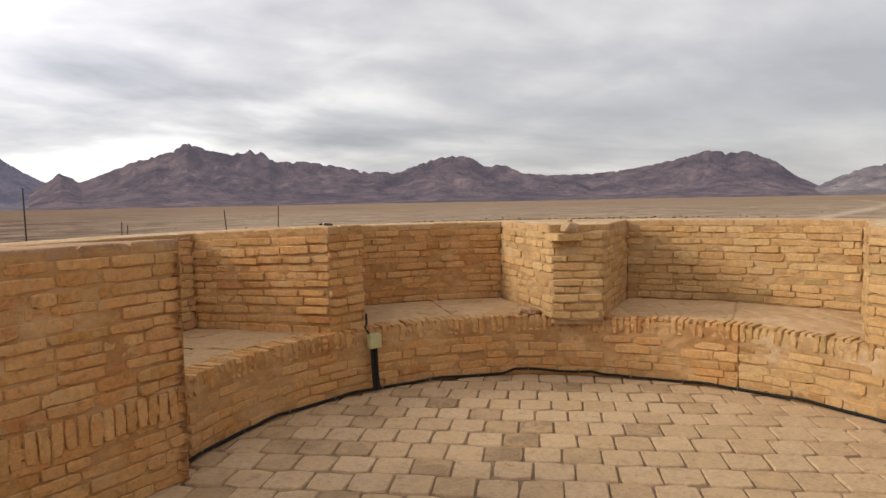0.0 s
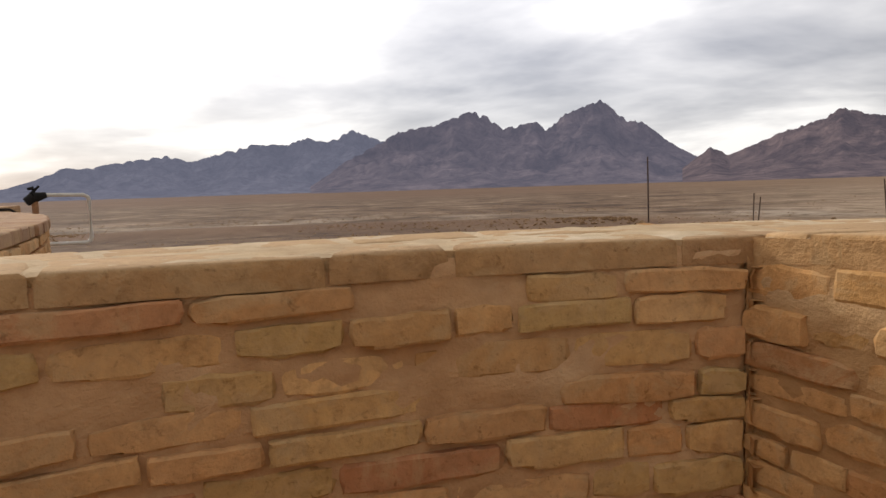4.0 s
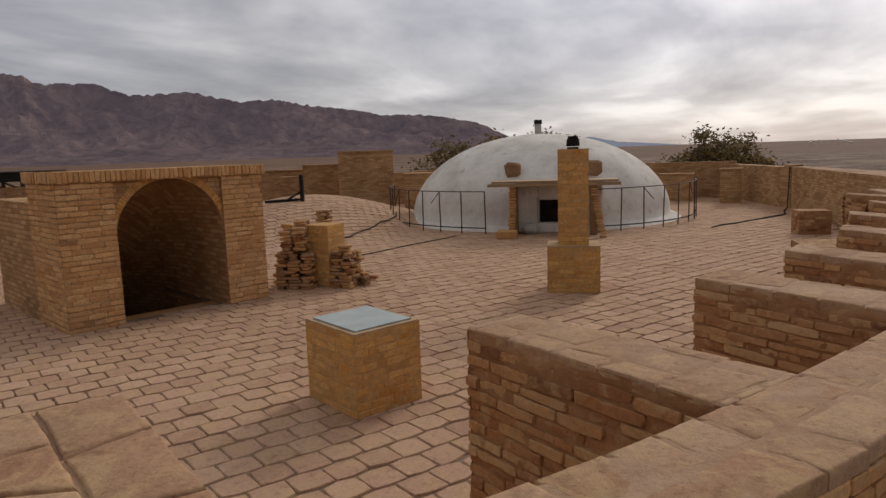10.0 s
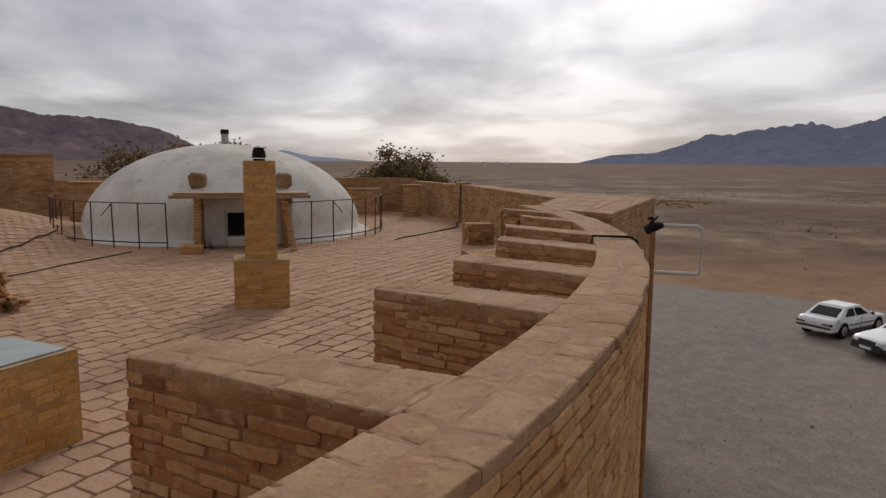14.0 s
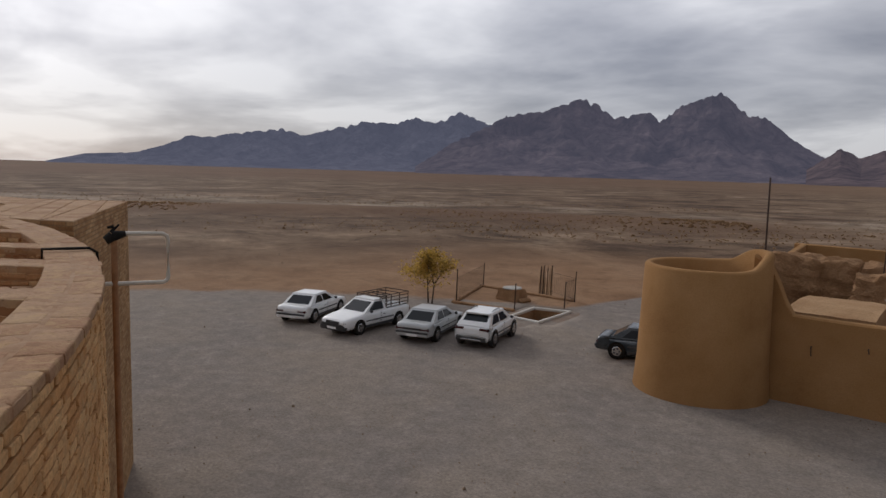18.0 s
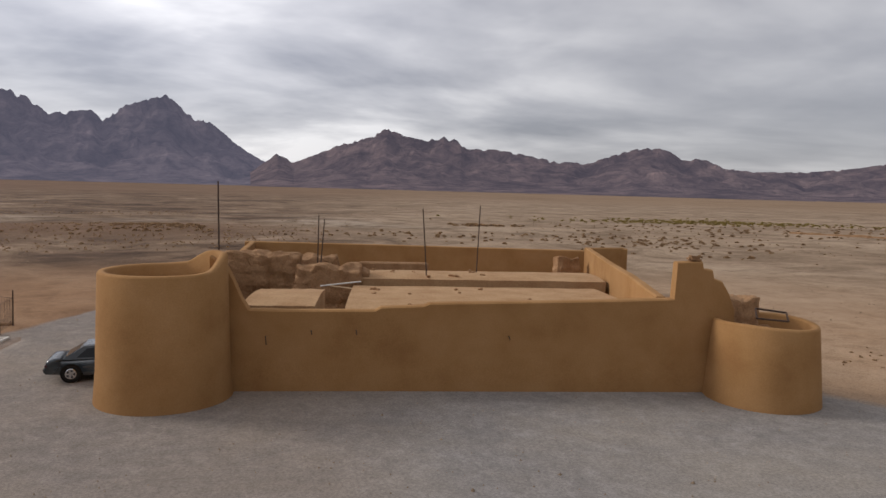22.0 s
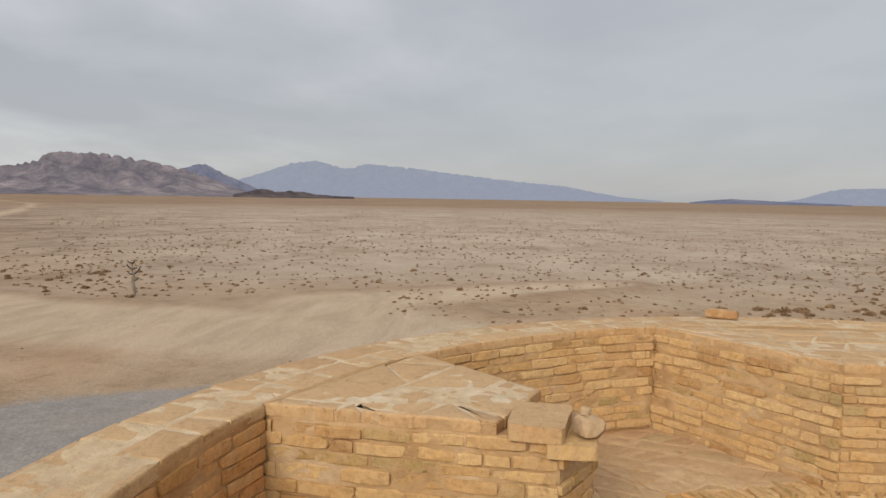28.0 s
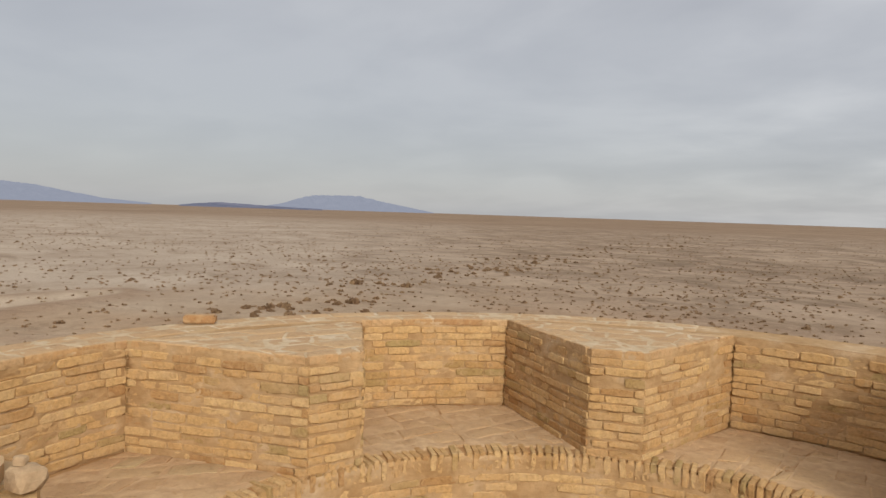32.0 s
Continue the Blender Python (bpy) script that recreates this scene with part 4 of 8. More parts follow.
def flags(poly, z, parent, size, turn, seed, name="cap_brick", mat="cap", gap=0.008, thick=0.058, jump=0.003, skew=0.55, joined=False):
    """Cover a convex outline with close-laid flat bricks in uneven rows."""
    rnd = random.Random(seed)
    if area(poly) < 0:
        poly = poly[::-1]
    c, s = math.cos(radians(turn)), math.sin(radians(turn))
    cx, cy = sum(p[0] for p in poly) / len(poly), sum(p[1] for p in poly) / len(poly)
    reach = max(math.hypot(p[0] - cx, p[1] - cy) for p in poly) + size[0]
    b = -reach - rnd.uniform(0, size[1])
    lean0 = rnd.uniform(-0.04, 0.04)
    allv, allf = [], []
    while b < reach:
        h = size[1] * rnd.uniform(0.85, 1.2)
        lean1 = rnd.uniform(-0.05, 0.05)
        x = -reach - rnd.uniform(0, size[0])
        k0 = 0.0
        while x < reach:
            w = size[0] * rnd.choice((0.5, 0.7, 0.9, 1.0, 1.0, 1.2, 1.45))
            k1 = rnd.uniform(-skew, skew) * h
            quad = [(x, b + lean0 * x), (x + w, b + lean0 * (x + w)), (x + w + k1, b + h + lean1 * (x + w)), (x + k0, b + h + lean1 * x)]
            x, k0 = x + w, k1
            quad = [(cx + p * c - q * s, cy + p * s + q * c) for p, q in quad]
            for e, f in zip(poly, poly[1:] + poly[:1]):
                quad = clip_poly(quad, e, f)
                if len(quad) < 3:
                    break
            if len(quad) < 3 or abs(area(quad)) < 0.003:
                continue
            v, f = slab(quad, z + rnd.uniform(-jump, jump), thick, rnd, gap)
            if joined:
                allf += [tuple(len(allv) + i for i in face) for face in f]
                allv += v
                continue
            ob = new(name, mesh_of(name, v, f, mat, True))
            ob.data.set_sharp_from_angle(angle=radians(50))
            ob.parent = parent
        b, lean0 = b + h, lean1
    if joined:
        ob = new(name + "_rest", mesh_of(name, allv, allf, mat + "_joined"))
        ob.parent = parent
        tagged(ob, kind="stuff")


def ring_cap(c, r0, r1, a0, a1, z, parent, seed, length=0.17, mat="cap", seam=0.01, gap=0.008):
    """Cap bricks across a curved parapet, two deep, with an uneven joint between."""
    rnd = random.Random(seed)
    mid = (r0 + r1) / 2
    for inner in (True, False):
        a, k0 = a0, 0.0
        while a < a1:
            da = math.degrees(length * rnd.choice((0.7, 0.9, 1.0, 1.1, 1.5, 1.8)) / r1)
            b = min(a1, a + da)
            k1 = rnd.uniform(-0.10, 0.10) * (b - a)
            if inner:
                quad = [polar(c, r0, a), polar(c, mid - seam, a + k0), polar(c, mid - seam, b + k1), polar(c, r0, b)]
            else:
                o = r1 + rnd.uniform(-0.012, 0.012)
                quad = [polar(c, mid + seam, a), polar(c, o, a + k0), polar(c, o, b + k1), polar(c, mid + seam, b)]
            a, k0 = b, k1
            if area(quad) < 0:
                quad = quad[::-1]
            v, f = slab(quad, z + rnd.uniform(-0.002, 0.002), 0.058, rnd, gap)
            ob = new("cap_brick", mesh_of("cap_brick", v, f, mat, True))
            ob.data.set_sharp_from_angle(angle=radians(50))
            ob.parent = parent


def crust(name, rows, normals, parent, mat, seed, base, amp, sink=None):
    """A lumpy skin of mortar over a grid of points; it thins out towards its rim."""
    ny, nx = len(rows), len(rows[0])
    vs, fs = [], []
    for j, row in enumerate(rows):
        for i, p in enumerate(row):
            q = p * 9.0 + Vector((seed, seed * 0.7, 0))
            q.z *= 1.7
            h = noise.noise(q) * 0.75 + noise.noise(q * 2.7) * 0.5 + noise.noise(p * 2.2 + Vector((seed, 0, 0))) * 0.25
            edge = 0.009 if i in (0, nx - 1) or j in (0, ny - 1) else 0.0
            vs.append(p + normals[i] * (base + amp * h - edge - (sink[i] if sink else 0.0)))
    for j in range(ny - 1):
        for i in range(nx - 1):
            k = j * nx + i
            fs.append((k, k + 1, k + nx + 1, k + nx))
    part(name, mesh_of(name, vs, fs, mat, True), mat, parent)


def crust_wall(path, z0, z1, parent, mat, seed, out_sign=1, base=0.0015, amp=0.013, step=0.021, corners=(0, 0)):
    """corners: how far from each end of the line the joints are raked back."""
    pts, nor, run = [], [], []
    P = [Vector((x, y, 0)) for x, y in path]
    done = 0.0
    for a, b in zip(P, P[1:]):
        d = (b - a).normalized()
        k = max(1, round((b - a).length / step))
        for i in range(k + (1 if b is P[-1] else 0)):
            pts.append(a + (b - a) * (i / k))
            nor.append(Vector((d.y, -d.x, 0)) * out_sign)
            run.append(done + (b - a).length * i / k)
        done += (b - a).length
    sink = [0.006 * max(1 - smooth01(r, corners[0] * 0.4, corners[0] * 1.3) if corners[0] else 0, 1 - smooth01(done - r, corners[1] * 0.4, corners[1] * 1.3) if corners[1] else 0) for r in run]
    n = max(2, round((z1 - z0) / step))
    crust("mortar_face", [[p + Vector((0, 0, z0 + (z1 - z0) * j / n)) for p in pts] for j in range(n + 1)], nor, parent, mat, seed, base, amp, sink)


def broken_slab(corners, z0, tops):
    """A loose slab with knocked edges; tops are heights of its corners over z0 + 0.05."""
    rnd = random.Random(9)
    poly, top = [], []
    for i in range(4):
        (x0, y0), (x1, y1) = corners[i], corners[(i + 1) % 4]
        for f in (0.06, 0.3, 0.52, 0.75, 0.94):
            j = rnd.uniform(-0.006, 0.006)
            poly.append((x0 + (x1 - x0) * f + j, y0 + (y1 - y0) * f - j))
            top.append(z0 + (0.05 if max(tops) < 0.05 else 0.0) + tops[i] * (1 - f) + tops[(i + 1) % 4] * f)
    bm = prism(poly, z0, top)
    bmesh.ops.bevel(bm, geom=[e for e in bm.edges if len(e.link_faces) == 2 and e.calc_face_angle(0) > 0.8], offset=0.007, segments=2, affect="EDGES")
    return bm


def crust_quad(q, z, parent, mat, seed, base=-0.0045, amp=0.005, step=0.025):
    a, b, c, d = (Vector((x, y, z)) for x, y in q)
    nx, ny = max(2, round((b - a).length / step)), max(2, round((d - a).length / step))
    rows = [[(a.lerp(b, i / nx)).lerp(d.lerp(c, i / nx), j / ny) for i in range(nx + 1)] for j in range(ny + 1)]
    crust("mortar_bed", rows, [Vector((0, 0, 1))] * (nx + 1), parent, mat, seed, base, amp)


def crust_ring(c, r0, r1, a0, a1, z, parent, mat, seed, step=0.025, base=-0.0025, amp=0.003):
    nx, ny = round(radians(a1 - a0) * r1 / step), max(2, round((r1 - r0) / step))
    rows = [[Vector((*polar(c, r0 + (r1 - r0) * j / ny, a0 + (a1 - a0) * i / nx), z)) for i in range(nx + 1)] for j in range(ny + 1)]
    crust("mortar_bed", rows, [Vector((0, 0, 1))] * (nx + 1), parent, mat, seed, base, amp)


def arc(c, r, a0, a1, step=4.0):
    n = max(1, round(abs(a1 - a0) / step))
    return [polar(c, r, a0 + (a1 - a0) * i / n) for i in range(n + 1)]


def bench_arc(a0, a1, step):
    n = max(1, round(abs(a1 - a0) / step))
    return [polar(T1, bench_r(a0 + (a1 - a0) * i / n) - 0.002, a0 + (a1 - a0) * i / n) for i in range(n + 1)]


# stair house: corner, direction along its front, direction back
SH, SHU, SHB = Vector((-7.10, -7.30)), Vector((-0.866, 0.5)), Vector((-0.5, -0.866))


def around_stairs(poly):
    """The outline cut into four pieces that leave the stair well open."""
    p = lambda u, d: tuple(SH + SHU * u + SHB * d)
    def keep(q, *edges):
        if area(q) < 0:
            q = q[::-1]
        for a, b in edges:
            q = clip_poly(q, a, b)
        return q
    u0, u1, d0, d1 = 0.72, 2.25, 0.30, 3.1
    front, back = (p(u0, d0), p(u1, d0)), (p(u0, d1), p(u1, d1))
    left, right = (p(u0, d0), p(u0, d1)), (p(u1, d0), p(u1, d1))
    rev = lambda e: (e[1], e[0])
    return [keep(poly, rev(front)), keep(poly, back), keep(poly, front, rev(back), left), keep(poly, front, rev(back), rev(right))]


def build_structure():
    coursed("wall_drum", ring_wall(O, 12.5, R_OUT - 0.02, 0, 360, GROUND - 0.3, -0.06, 3), label="round brick fort wall below the roof", category="wall", kind="structure")
    for i, c in enumerate((T1,)):
        coursed("wall_bastion_%d" % (i + 1), prism([polar(c, RB_OUT - 0.02, a) for a in range(0, 360, 5)], GROUND - 0.3, -0.058), label="round brick bastion of the fort", category="wall", kind="structure")
    bm = bmesh.new()
    for q in around_stairs([polar(O, R_OUT - 0.03, a) for a in range(0, 360, 3)]):
        if len(q) > 2:
            lo, hi = [bm.verts.new((x, y, -0.06)) for x, y in q], [bm.verts.new((x, y, -0.014)) for x, y in q]
            bm.faces.new(hi)
            bm.faces.new(lo[::-1])
            for i in range(len(q)):
                bm.faces.new((lo[i], lo[(i + 1) % len(q)], hi[(i + 1) % len(q)], hi[i]))
    floor = part("floor", bm, "joint")
    tagged(floor, "brick-paved flat roof of the fort", "floor", kind="structure")
    bf = part("floor_bastion", prism([polar(T1, 3.9, a) for a in range(0, 360, 6)], -0.055, -0.012), "joint")
    tagged(bf, "sandy brick paving of the round bastion", "floor", kind="structure")
    # near bastion: parapet, bench and buttresses
    par = part("wall_parapet_bastion", ring_wall(T1, RB_IN + 0.03, RB_OUT, -61, 198, -0.06, TOP - 0.060), "mid_mortar")
    tagged(par, "curved brick parapet of the bastion with flat capping", "parapet", kind="structure")
    ring_cap(T1, RB_IN - 0.008, RB_OUT + 0.004, -61, 150, TOP, par, 300, 0.30, seam=0.007, gap=0.006)
    part("cap_bed", ring_wall(T1, RB_IN + 0.004, RB_OUT - 0.01, -61, 198, TOP - 0.059, TOP - 0.007), "pale_mortar", par)
    crust_ring(T1, RB_IN + 0.004, RB_OUT - 0.008, -61, 150, TOP + 0.0005, par, "seam_mortar", 310, base=-0.0015, amp=0.006)
    gaps = [(-60, -34.0), (-8, 16.4), (37, 70.4), (102, 123.3), (155, 178)]
    places = []
    for k, (a, b) in enumerate(gaps):
        # bricks of the back wall of each niche, facing the bastion's middle
        row = course_places(arc(T1, RB_IN - 0.004, a, b), BENCH + 0.01, TOP - 0.062, 40 + k, skip=0.03, length=0.26)
        if k == 0:
            lay("brick", row, par, "old_brick", "old_bricks", limit=200)
        elif k == 1:
            lay("brick", row, par, "brick", "inner_bricks", limit=110)
        else:
            places += row
        crust_wall(arc(T1, RB_IN - 0.004, a, b, 2), BENCH, TOP - 0.014, par, ("old_mortar", "mid_mortar", "pale_mortar", "pale_mortar", "pale_mortar")[k], 40 + k, base=-0.005 if k == 0 else -0.001, amp=0.014)
    lay("brick", places, par, "sandy_brick", limit=300)
    bench = part("wall_bench_bastion", ring_wall(T1, lambda a: bench_r(a) + 0.035, RB_IN + 0.028, -64, 198, -0.06, BENCH), "mid_mortar")
    tagged(bench, "low brick bench running round the bastion", "bench", kind="structure")
    for a0, a1, mat, mud, seed in ((-59, 60, "brick", "mid_mortar", 60), (60, 197, "sandy_brick", "pale_mortar", 63)):
        crust_wall(bench_arc(a0, a1, 2), 0.0, BENCH - 0.01, bench, mud, seed + 1, base=0.001, amp=0.013)
        lay("brick", course_places(bench_arc(a0, a1, 3), 0.02, BENCH - 0.15, seed, length=0.26), bench, mat, limit=150)
        lay("brick", soldier_places(bench_arc(a0, a1, 4), BENCH - 0.14, BENCH + 0.004, seed + 2, depth=0.19, lift=0.012), bench, mat, limit=150)
    for k, (a, b) in enumerate([(-58, -24.5), (-16.1, 22.5), (33.2, 82.6), (92.8, 134.7), (144.5, 184)]):
        ra, rb = gaps[k]
        for q in range(2):
            f0, f1 = q / 2, (q + 1) / 2
            quad = [polar(T1, bench_r(a + (b - a) * f0) + 0.175, a + (b - a) * f0), polar(T1, bench_r(a + (b - a) * f1) + 0.175, a + (b - a) * f1), polar(T1, RB_IN - 0.01, ra + (rb - ra) * f1), polar(T1, RB_IN - 0.01, ra + (rb - ra) * f0)]
            flags(quad, BENCH + 0.012, bench, (0.27, 0.22), 30 + 20 * k, 70 + k * 2 + q, "bench_tile", gap=0.010, thick=0.018, jump=0.005)
            crust_quad(quad, BENCH + 0.014, bench, "bench_dust", 70 + k * 2 + q, amp=0.008)

    def merlon(plan, base, top, seed, label, bricks=True, limit=300, pitch=0.072, length=0.25, big=None, skew=0.55, cap="cap", bond="mortar", bed=None, mat="brick", gap=0.008, deep=0.0, broken=None):
        """plan: inner end a, inner end b, root b, root a."""
        t = thing("merlon", label, "merlon", "buttresses of the parapet")
        mx, my = sum(p[0] for p in plan) / 4, sum(p[1] for p in plan) / 4
        part("core", prism([(x + (mx - x) * 0.04 / math.hypot(mx - x, my - y), y + (my - y) * 0.04 / math.hypot(mx - x, my - y)) for x, y in plan], base - 0.05, top - 0.060), bond, t)
        whole = plan
        if broken:
            # the cap is gone from the inner end
            short = lambda a, b, d: (a[0] + (b[0] - a[0]) * d / math.dist(a, b), a[1] + (b[1] - a[1]) * d / math.dist(a, b))
            plan = [short(plan[0], plan[3], broken[0]), short(plan[1], plan[2], broken[1]), plan[2], plan[3]]
        cap_plan = plan
        cx, cy = sum(p[0] for p in plan) / 4, sum(p[1] for p in plan) / 4
        grown = lambda k: [(cx + (x - cx) * (1 + k / math.hypot(x - cx, y - cy)), cy + (y - cy) * (1 + k / math.hypot(x - cx, y - cy))) for x, y in cap_plan]
        part("cap_bed", prism(grown(-0.012), top - 0.059, top - 0.008 - deep), bond, t)
        plan = whole
        ends = whole[:2]
        if area(plan) < 0:
            plan = plan[::-1]
        places = []
        if broken:
            crust_quad(whole, top - 0.060, t, "pale_mortar", seed + 6, amp=0.012)
        if bricks:
            for i in range(len(plan)):
                a, b = plan[i], plan[(i + 1) % len(plan)]
                places += course_places([a, b], base, top - 0.062, seed + i, pitch=pitch, length=length, gap_z=(0.009, 0.020) if base else (0.004, 0.014))
                inner = [math.dist(p, q) < 1e-6 for p in (a, b) for q in ends]
                crust_wall([a, b], base - 0.01, top - 0.014 if not broken else top - 0.058, t, bond, seed + i, base=-0.003 if mat == "brick" else 0.0, corners=(0.36 if any(inner[:2]) else 0, 0.36 if any(inner[2:]) else 0))
            lay("brick", places, t, mat, limit=limit)
        flags(grown(0.001), top + 0.002, t, big or (0.24, 0.21), math.degrees(math.atan2(plan[1][1] - plan[0][1], plan[1][0] - plan[0][0])), seed + 9, mat=cap, gap=gap, skew=skew)
        crust_quad(grown(-0.02), top - deep, t, bed or bond, seed + 5, base=0.0, amp=0.006)
        return t

    words = ["sandy brick wedge buttress standing on the bench", "brick wedge buttress with broken, crumbling cap corner", "brick wedge buttress with pale eroded capping", "worn brick wedge buttress on the curved bench", "brick pier closing the end of the bench"]
    for k, (r, tip, root) in enumerate(BASTION):
        r0, r1 = r if isinstance(r, tuple) else (r, r)
        plan = [polar(T1, r0, tip[0]), polar(T1, r1, tip[1]), polar(T1, RB_IN + 0.01, root[1]), polar(T1, RB_IN + 0.01, root[0])]
        last = merlon(plan, BENCH, TOP, 100 + k * 10, words[k], bond="pale_mortar" if k in (1, 2, 3) else "mid_mortar", bed="seam_mortar", gap=0.009, skew=0.8, mat="brick" if k < 1 else "sandy_brick", broken=(0.28, 0.35) if k == 1 else None, big=(0.40, 0.34) if k == 1 else (0.28, 0.23))
        if k == 0:
            # its top climbs towards the inner end
            climb = lambda p: 0.05 * max(0.0, min(1.0, (RB_IN - math.hypot(p.x - T1[0], p.y - T1[1])) / 1.1)) * max(0.0, (p.z - BENCH) / (TOP - BENCH))
            for ob in last.children:
                if ob.matrix_basis.translation.length > 0.01:
                    ob.location.z += climb(ob.location)
                else:
                    for v in ob.data.vertices:
                        v.co.z += climb(v.co)
        if k == 1:
            slab = broken_slab([(3.055, -0.14), (3.45, -0.215), (3.47, 0.065), (3.09, 0.11)], TOP - 0.059, (0.020, 0.012, 0.014, 0.026))
            part("cap_brick", slab, "cap", last, "cracked loose cap slab")
            part("brick", broken_slab([(3.06, -0.285), (3.31, -0.315), (3.30, -0.10), (3.065, -0.06)], TOP - 0.125, (0.064,) * 4), "sandy_brick", last, "loose corner brick")
        # mortar between its straight root and the curved parapet
        lens = [polar(T1, RB_IN + 0.012, root[0]), polar(T1, RB_IN + 0.012, root[1])] + [polar(T1, RB_IN + 0.018, root[1] + (root[0] - root[1]) * i / 8) for i in range(9)]
        part("cap_bed", prism(lens, TOP - 0.3, TOP - 0.003), "pale_mortar", par)
    pier = merlon(PIER_A, 0.0, A_TOP, 180, "thick brick pier with a cracked top beside the bastion entrance", big=(0.36, 0.29), skew=0.75, gap=0.008, deep=0.010, cap="worn_cap", bed="worn_mortar", bond="mid_mortar")

    lay("brick", soldier_places([PIER_A[0], PIER_A[1]], 0.39, 0.56, 190, out_sign=-1 if area(PIER_A) < 0 else 1, proud=0.016), pier, "brick")

    # the fort wall towards the next bastion
    par = part("wall_parapet_fort", ring_wall(O, R_IN, R_OUT - 0.03, -2.0, 44.0, -0.06, TOP - 0.060, 1.0), "red_mortar")
    tagged(par, "long curved brick parapet of the fort with flat capping", "parapet", kind="structure")
    ring_cap(O, R_IN - 0.010, R_OUT + 0.006, -2.0, 44.0, TOP, par, 340, 0.30, "worn_cap", 0.006, gap=0.0045)
    crust_ring(O, R_IN + 0.006, R_OUT - 0.008, 4, 44, TOP - 0.001, par, "worn_mortar", 345, 0.03, base=-0.0005, amp=0.006)
    part("cap_bed", ring_wall(O, R_IN + 0.002, R_OUT - 0.008, -2, 44, TOP - 0.059, TOP - 0.014, 1.0), "worn_mortar", par)
    skin = part("wall_face_fort", ring_wall(O, R_OUT - 0.05, R_OUT - 0.024, -2, 44, GROUND - 0.2, TOP - 0.060, 1.0), "mortar")
    tagged(skin, "tall coursed brick outer face of the fort", "wall", kind="structure")
    outer = arc(O, R_OUT - 0.002, 44, 5, 1.0)
    near = course_places(outer, GROUND, TOP - 0.062, 200, proud=0.002, rough=0.5, pitch=0.066, length=0.25, gap_x=(0.002, 0.009), gap_z=(0.008, 0.019))
    near.sort(key=lambda m: -m.translation.z + abs(m.translation.x + 3.2) * 0.6)
    lay("brick", near, skin, "face_brick", "outer_bricks", 300)
    bench = part("wall_bench_fort", ring_wall(O, 14.7, R_IN - 0.003, -1.5, 44, -0.06, BENCH, 1.0), "coursed")
    vertical_uv(bench.data)
    tagged(bench, "low brick bench behind the fort parapet", "bench", kind="structure")
    for k, (r, ta, ra) in enumerate(FORT):
        w_tip, w_root = math.degrees(0.40 / r), math.degrees(0.50 / R_IN)
        plan = [polar(O, r, ta - w_tip), polar(O, r, ta), polar(O, R_IN + 0.01, ra), polar(O, R_IN + 0.01, ra - w_root)]
        merlon(plan, 0.0, TOP, 220 + k * 10, "brick buttress behind the fort parapet with worn flat top", limit=(300, 240, 160, 110, 70, 50, 40)[k], pitch=0.056, length=0.27, gap=0.004, skew=0.15, big=(0.34, 0.26), cap="worn_cap", bond="red_mortar", bed="worn_mortar", mat="fort_brick")
    # far block with a flat paved top, and the rest of the rim
    block = [(-10.6, 4.45), (-15.58, 7.78), (-17.3, 6.35), (-24.4, 5.25), (-24.45, 4.85), (-15.3, 5.2), (-13.4, 4.15), (-12.0, 3.85)]
    far = coursed("wall_far_block", prism(block, GROUND - 0.3, TOP - 0.01), label="far brick block of the fort with a flat top", category="wall", kind="structure")
    for k, q in enumerate(([(-10.6, 4.45), (-15.58, 7.78), (-17.3, 6.35), (-15.3, 5.2), (-13.4, 4.15), (-12.0, 3.85)], [(-17.3, 6.35), (-24.4, 5.25), (-24.45, 4.85), (-15.3, 5.2)])):
        flags(q, TOP + 0.004, far, (0.42, 0.34), -30, 800 + k, mat="worn_cap", joined=k == 1, thick=0.02)
    coursed("wall_parapet_rim", ring_wall(O, R_IN, R_OUT, 69, 262, -0.06, TOP, 3), label="brick parapet round the far side of the roof", category="parapet", kind="structure")


build_structure()

# ---- paving of the roof ----
def floor_places():
    rnd = random.Random(77)
    near, roof = [], []
    # the bastion's floor is laid at an angle of its own, with slightly oblong tiles
    for turn, size, deep, spread, jit, bastion in ((radians(-38), 0.275, 0.275, 140, 0.06, False), (radians(-28), 0.243, 0.264, 22, 0.13, True)):
      ux, uy = math.cos(turn), math.sin(turn)
      for r in range(-spread, spread):
        off = (0.5 if r % 2 else 0.0) + rnd.uniform(-jit, jit)
        for k in range(-spread - 10, spread - 10 if not bastion else spread + 10):
            a, b = (k + off) * size, r * deep
            x, y = a * ux - b * uy, a * uy + b * ux
            d1 = math.hypot(x - T1[0], y - T1[1])
            dO = math.hypot(x - O[0], y - O[1])
            if d1 < RB_TIP + 0.2:
                if not bastion:
                    continue
                kind = near
            elif bastion:
                continue
            elif dO < 14.9 and d1 > 2.4 and not in_well(x, y) or (dO < R_IN and x < -12.5 and y > -9) or in_gate(x, y):
                kind = roof
            else:
                continue
            z = 0.004 + rnd.uniform(-0.004, 0.004) + hump(x, y)
            t = rnd.uniform(-0.03, 0.03)
            al = Vector((math.cos(turn + t), math.sin(turn + t), rnd.uniform(-0.012, 0.012)))
            sx, sy = (hump(x + 0.1, y) - hump(x - 0.1, y)) / 0.2, (hump(x, y + 0.1) - hump(x, y - 0.1)) / 0.2
            up = Vector((rnd.uniform(-0.012, 0.012) - sx, rnd.uniform(-0.012, 0.012) - sy, 1)).normalized()
            al = (al - up * al.dot(up)).normalized()
            kind.append(frame_at(Vector((x, y, z)), al, up.cross(al), up, (size - rnd.uniform(0.006, 0.016), deep - rnd.uniform(0.006, 0.016), 0.03)))
    return near, roof


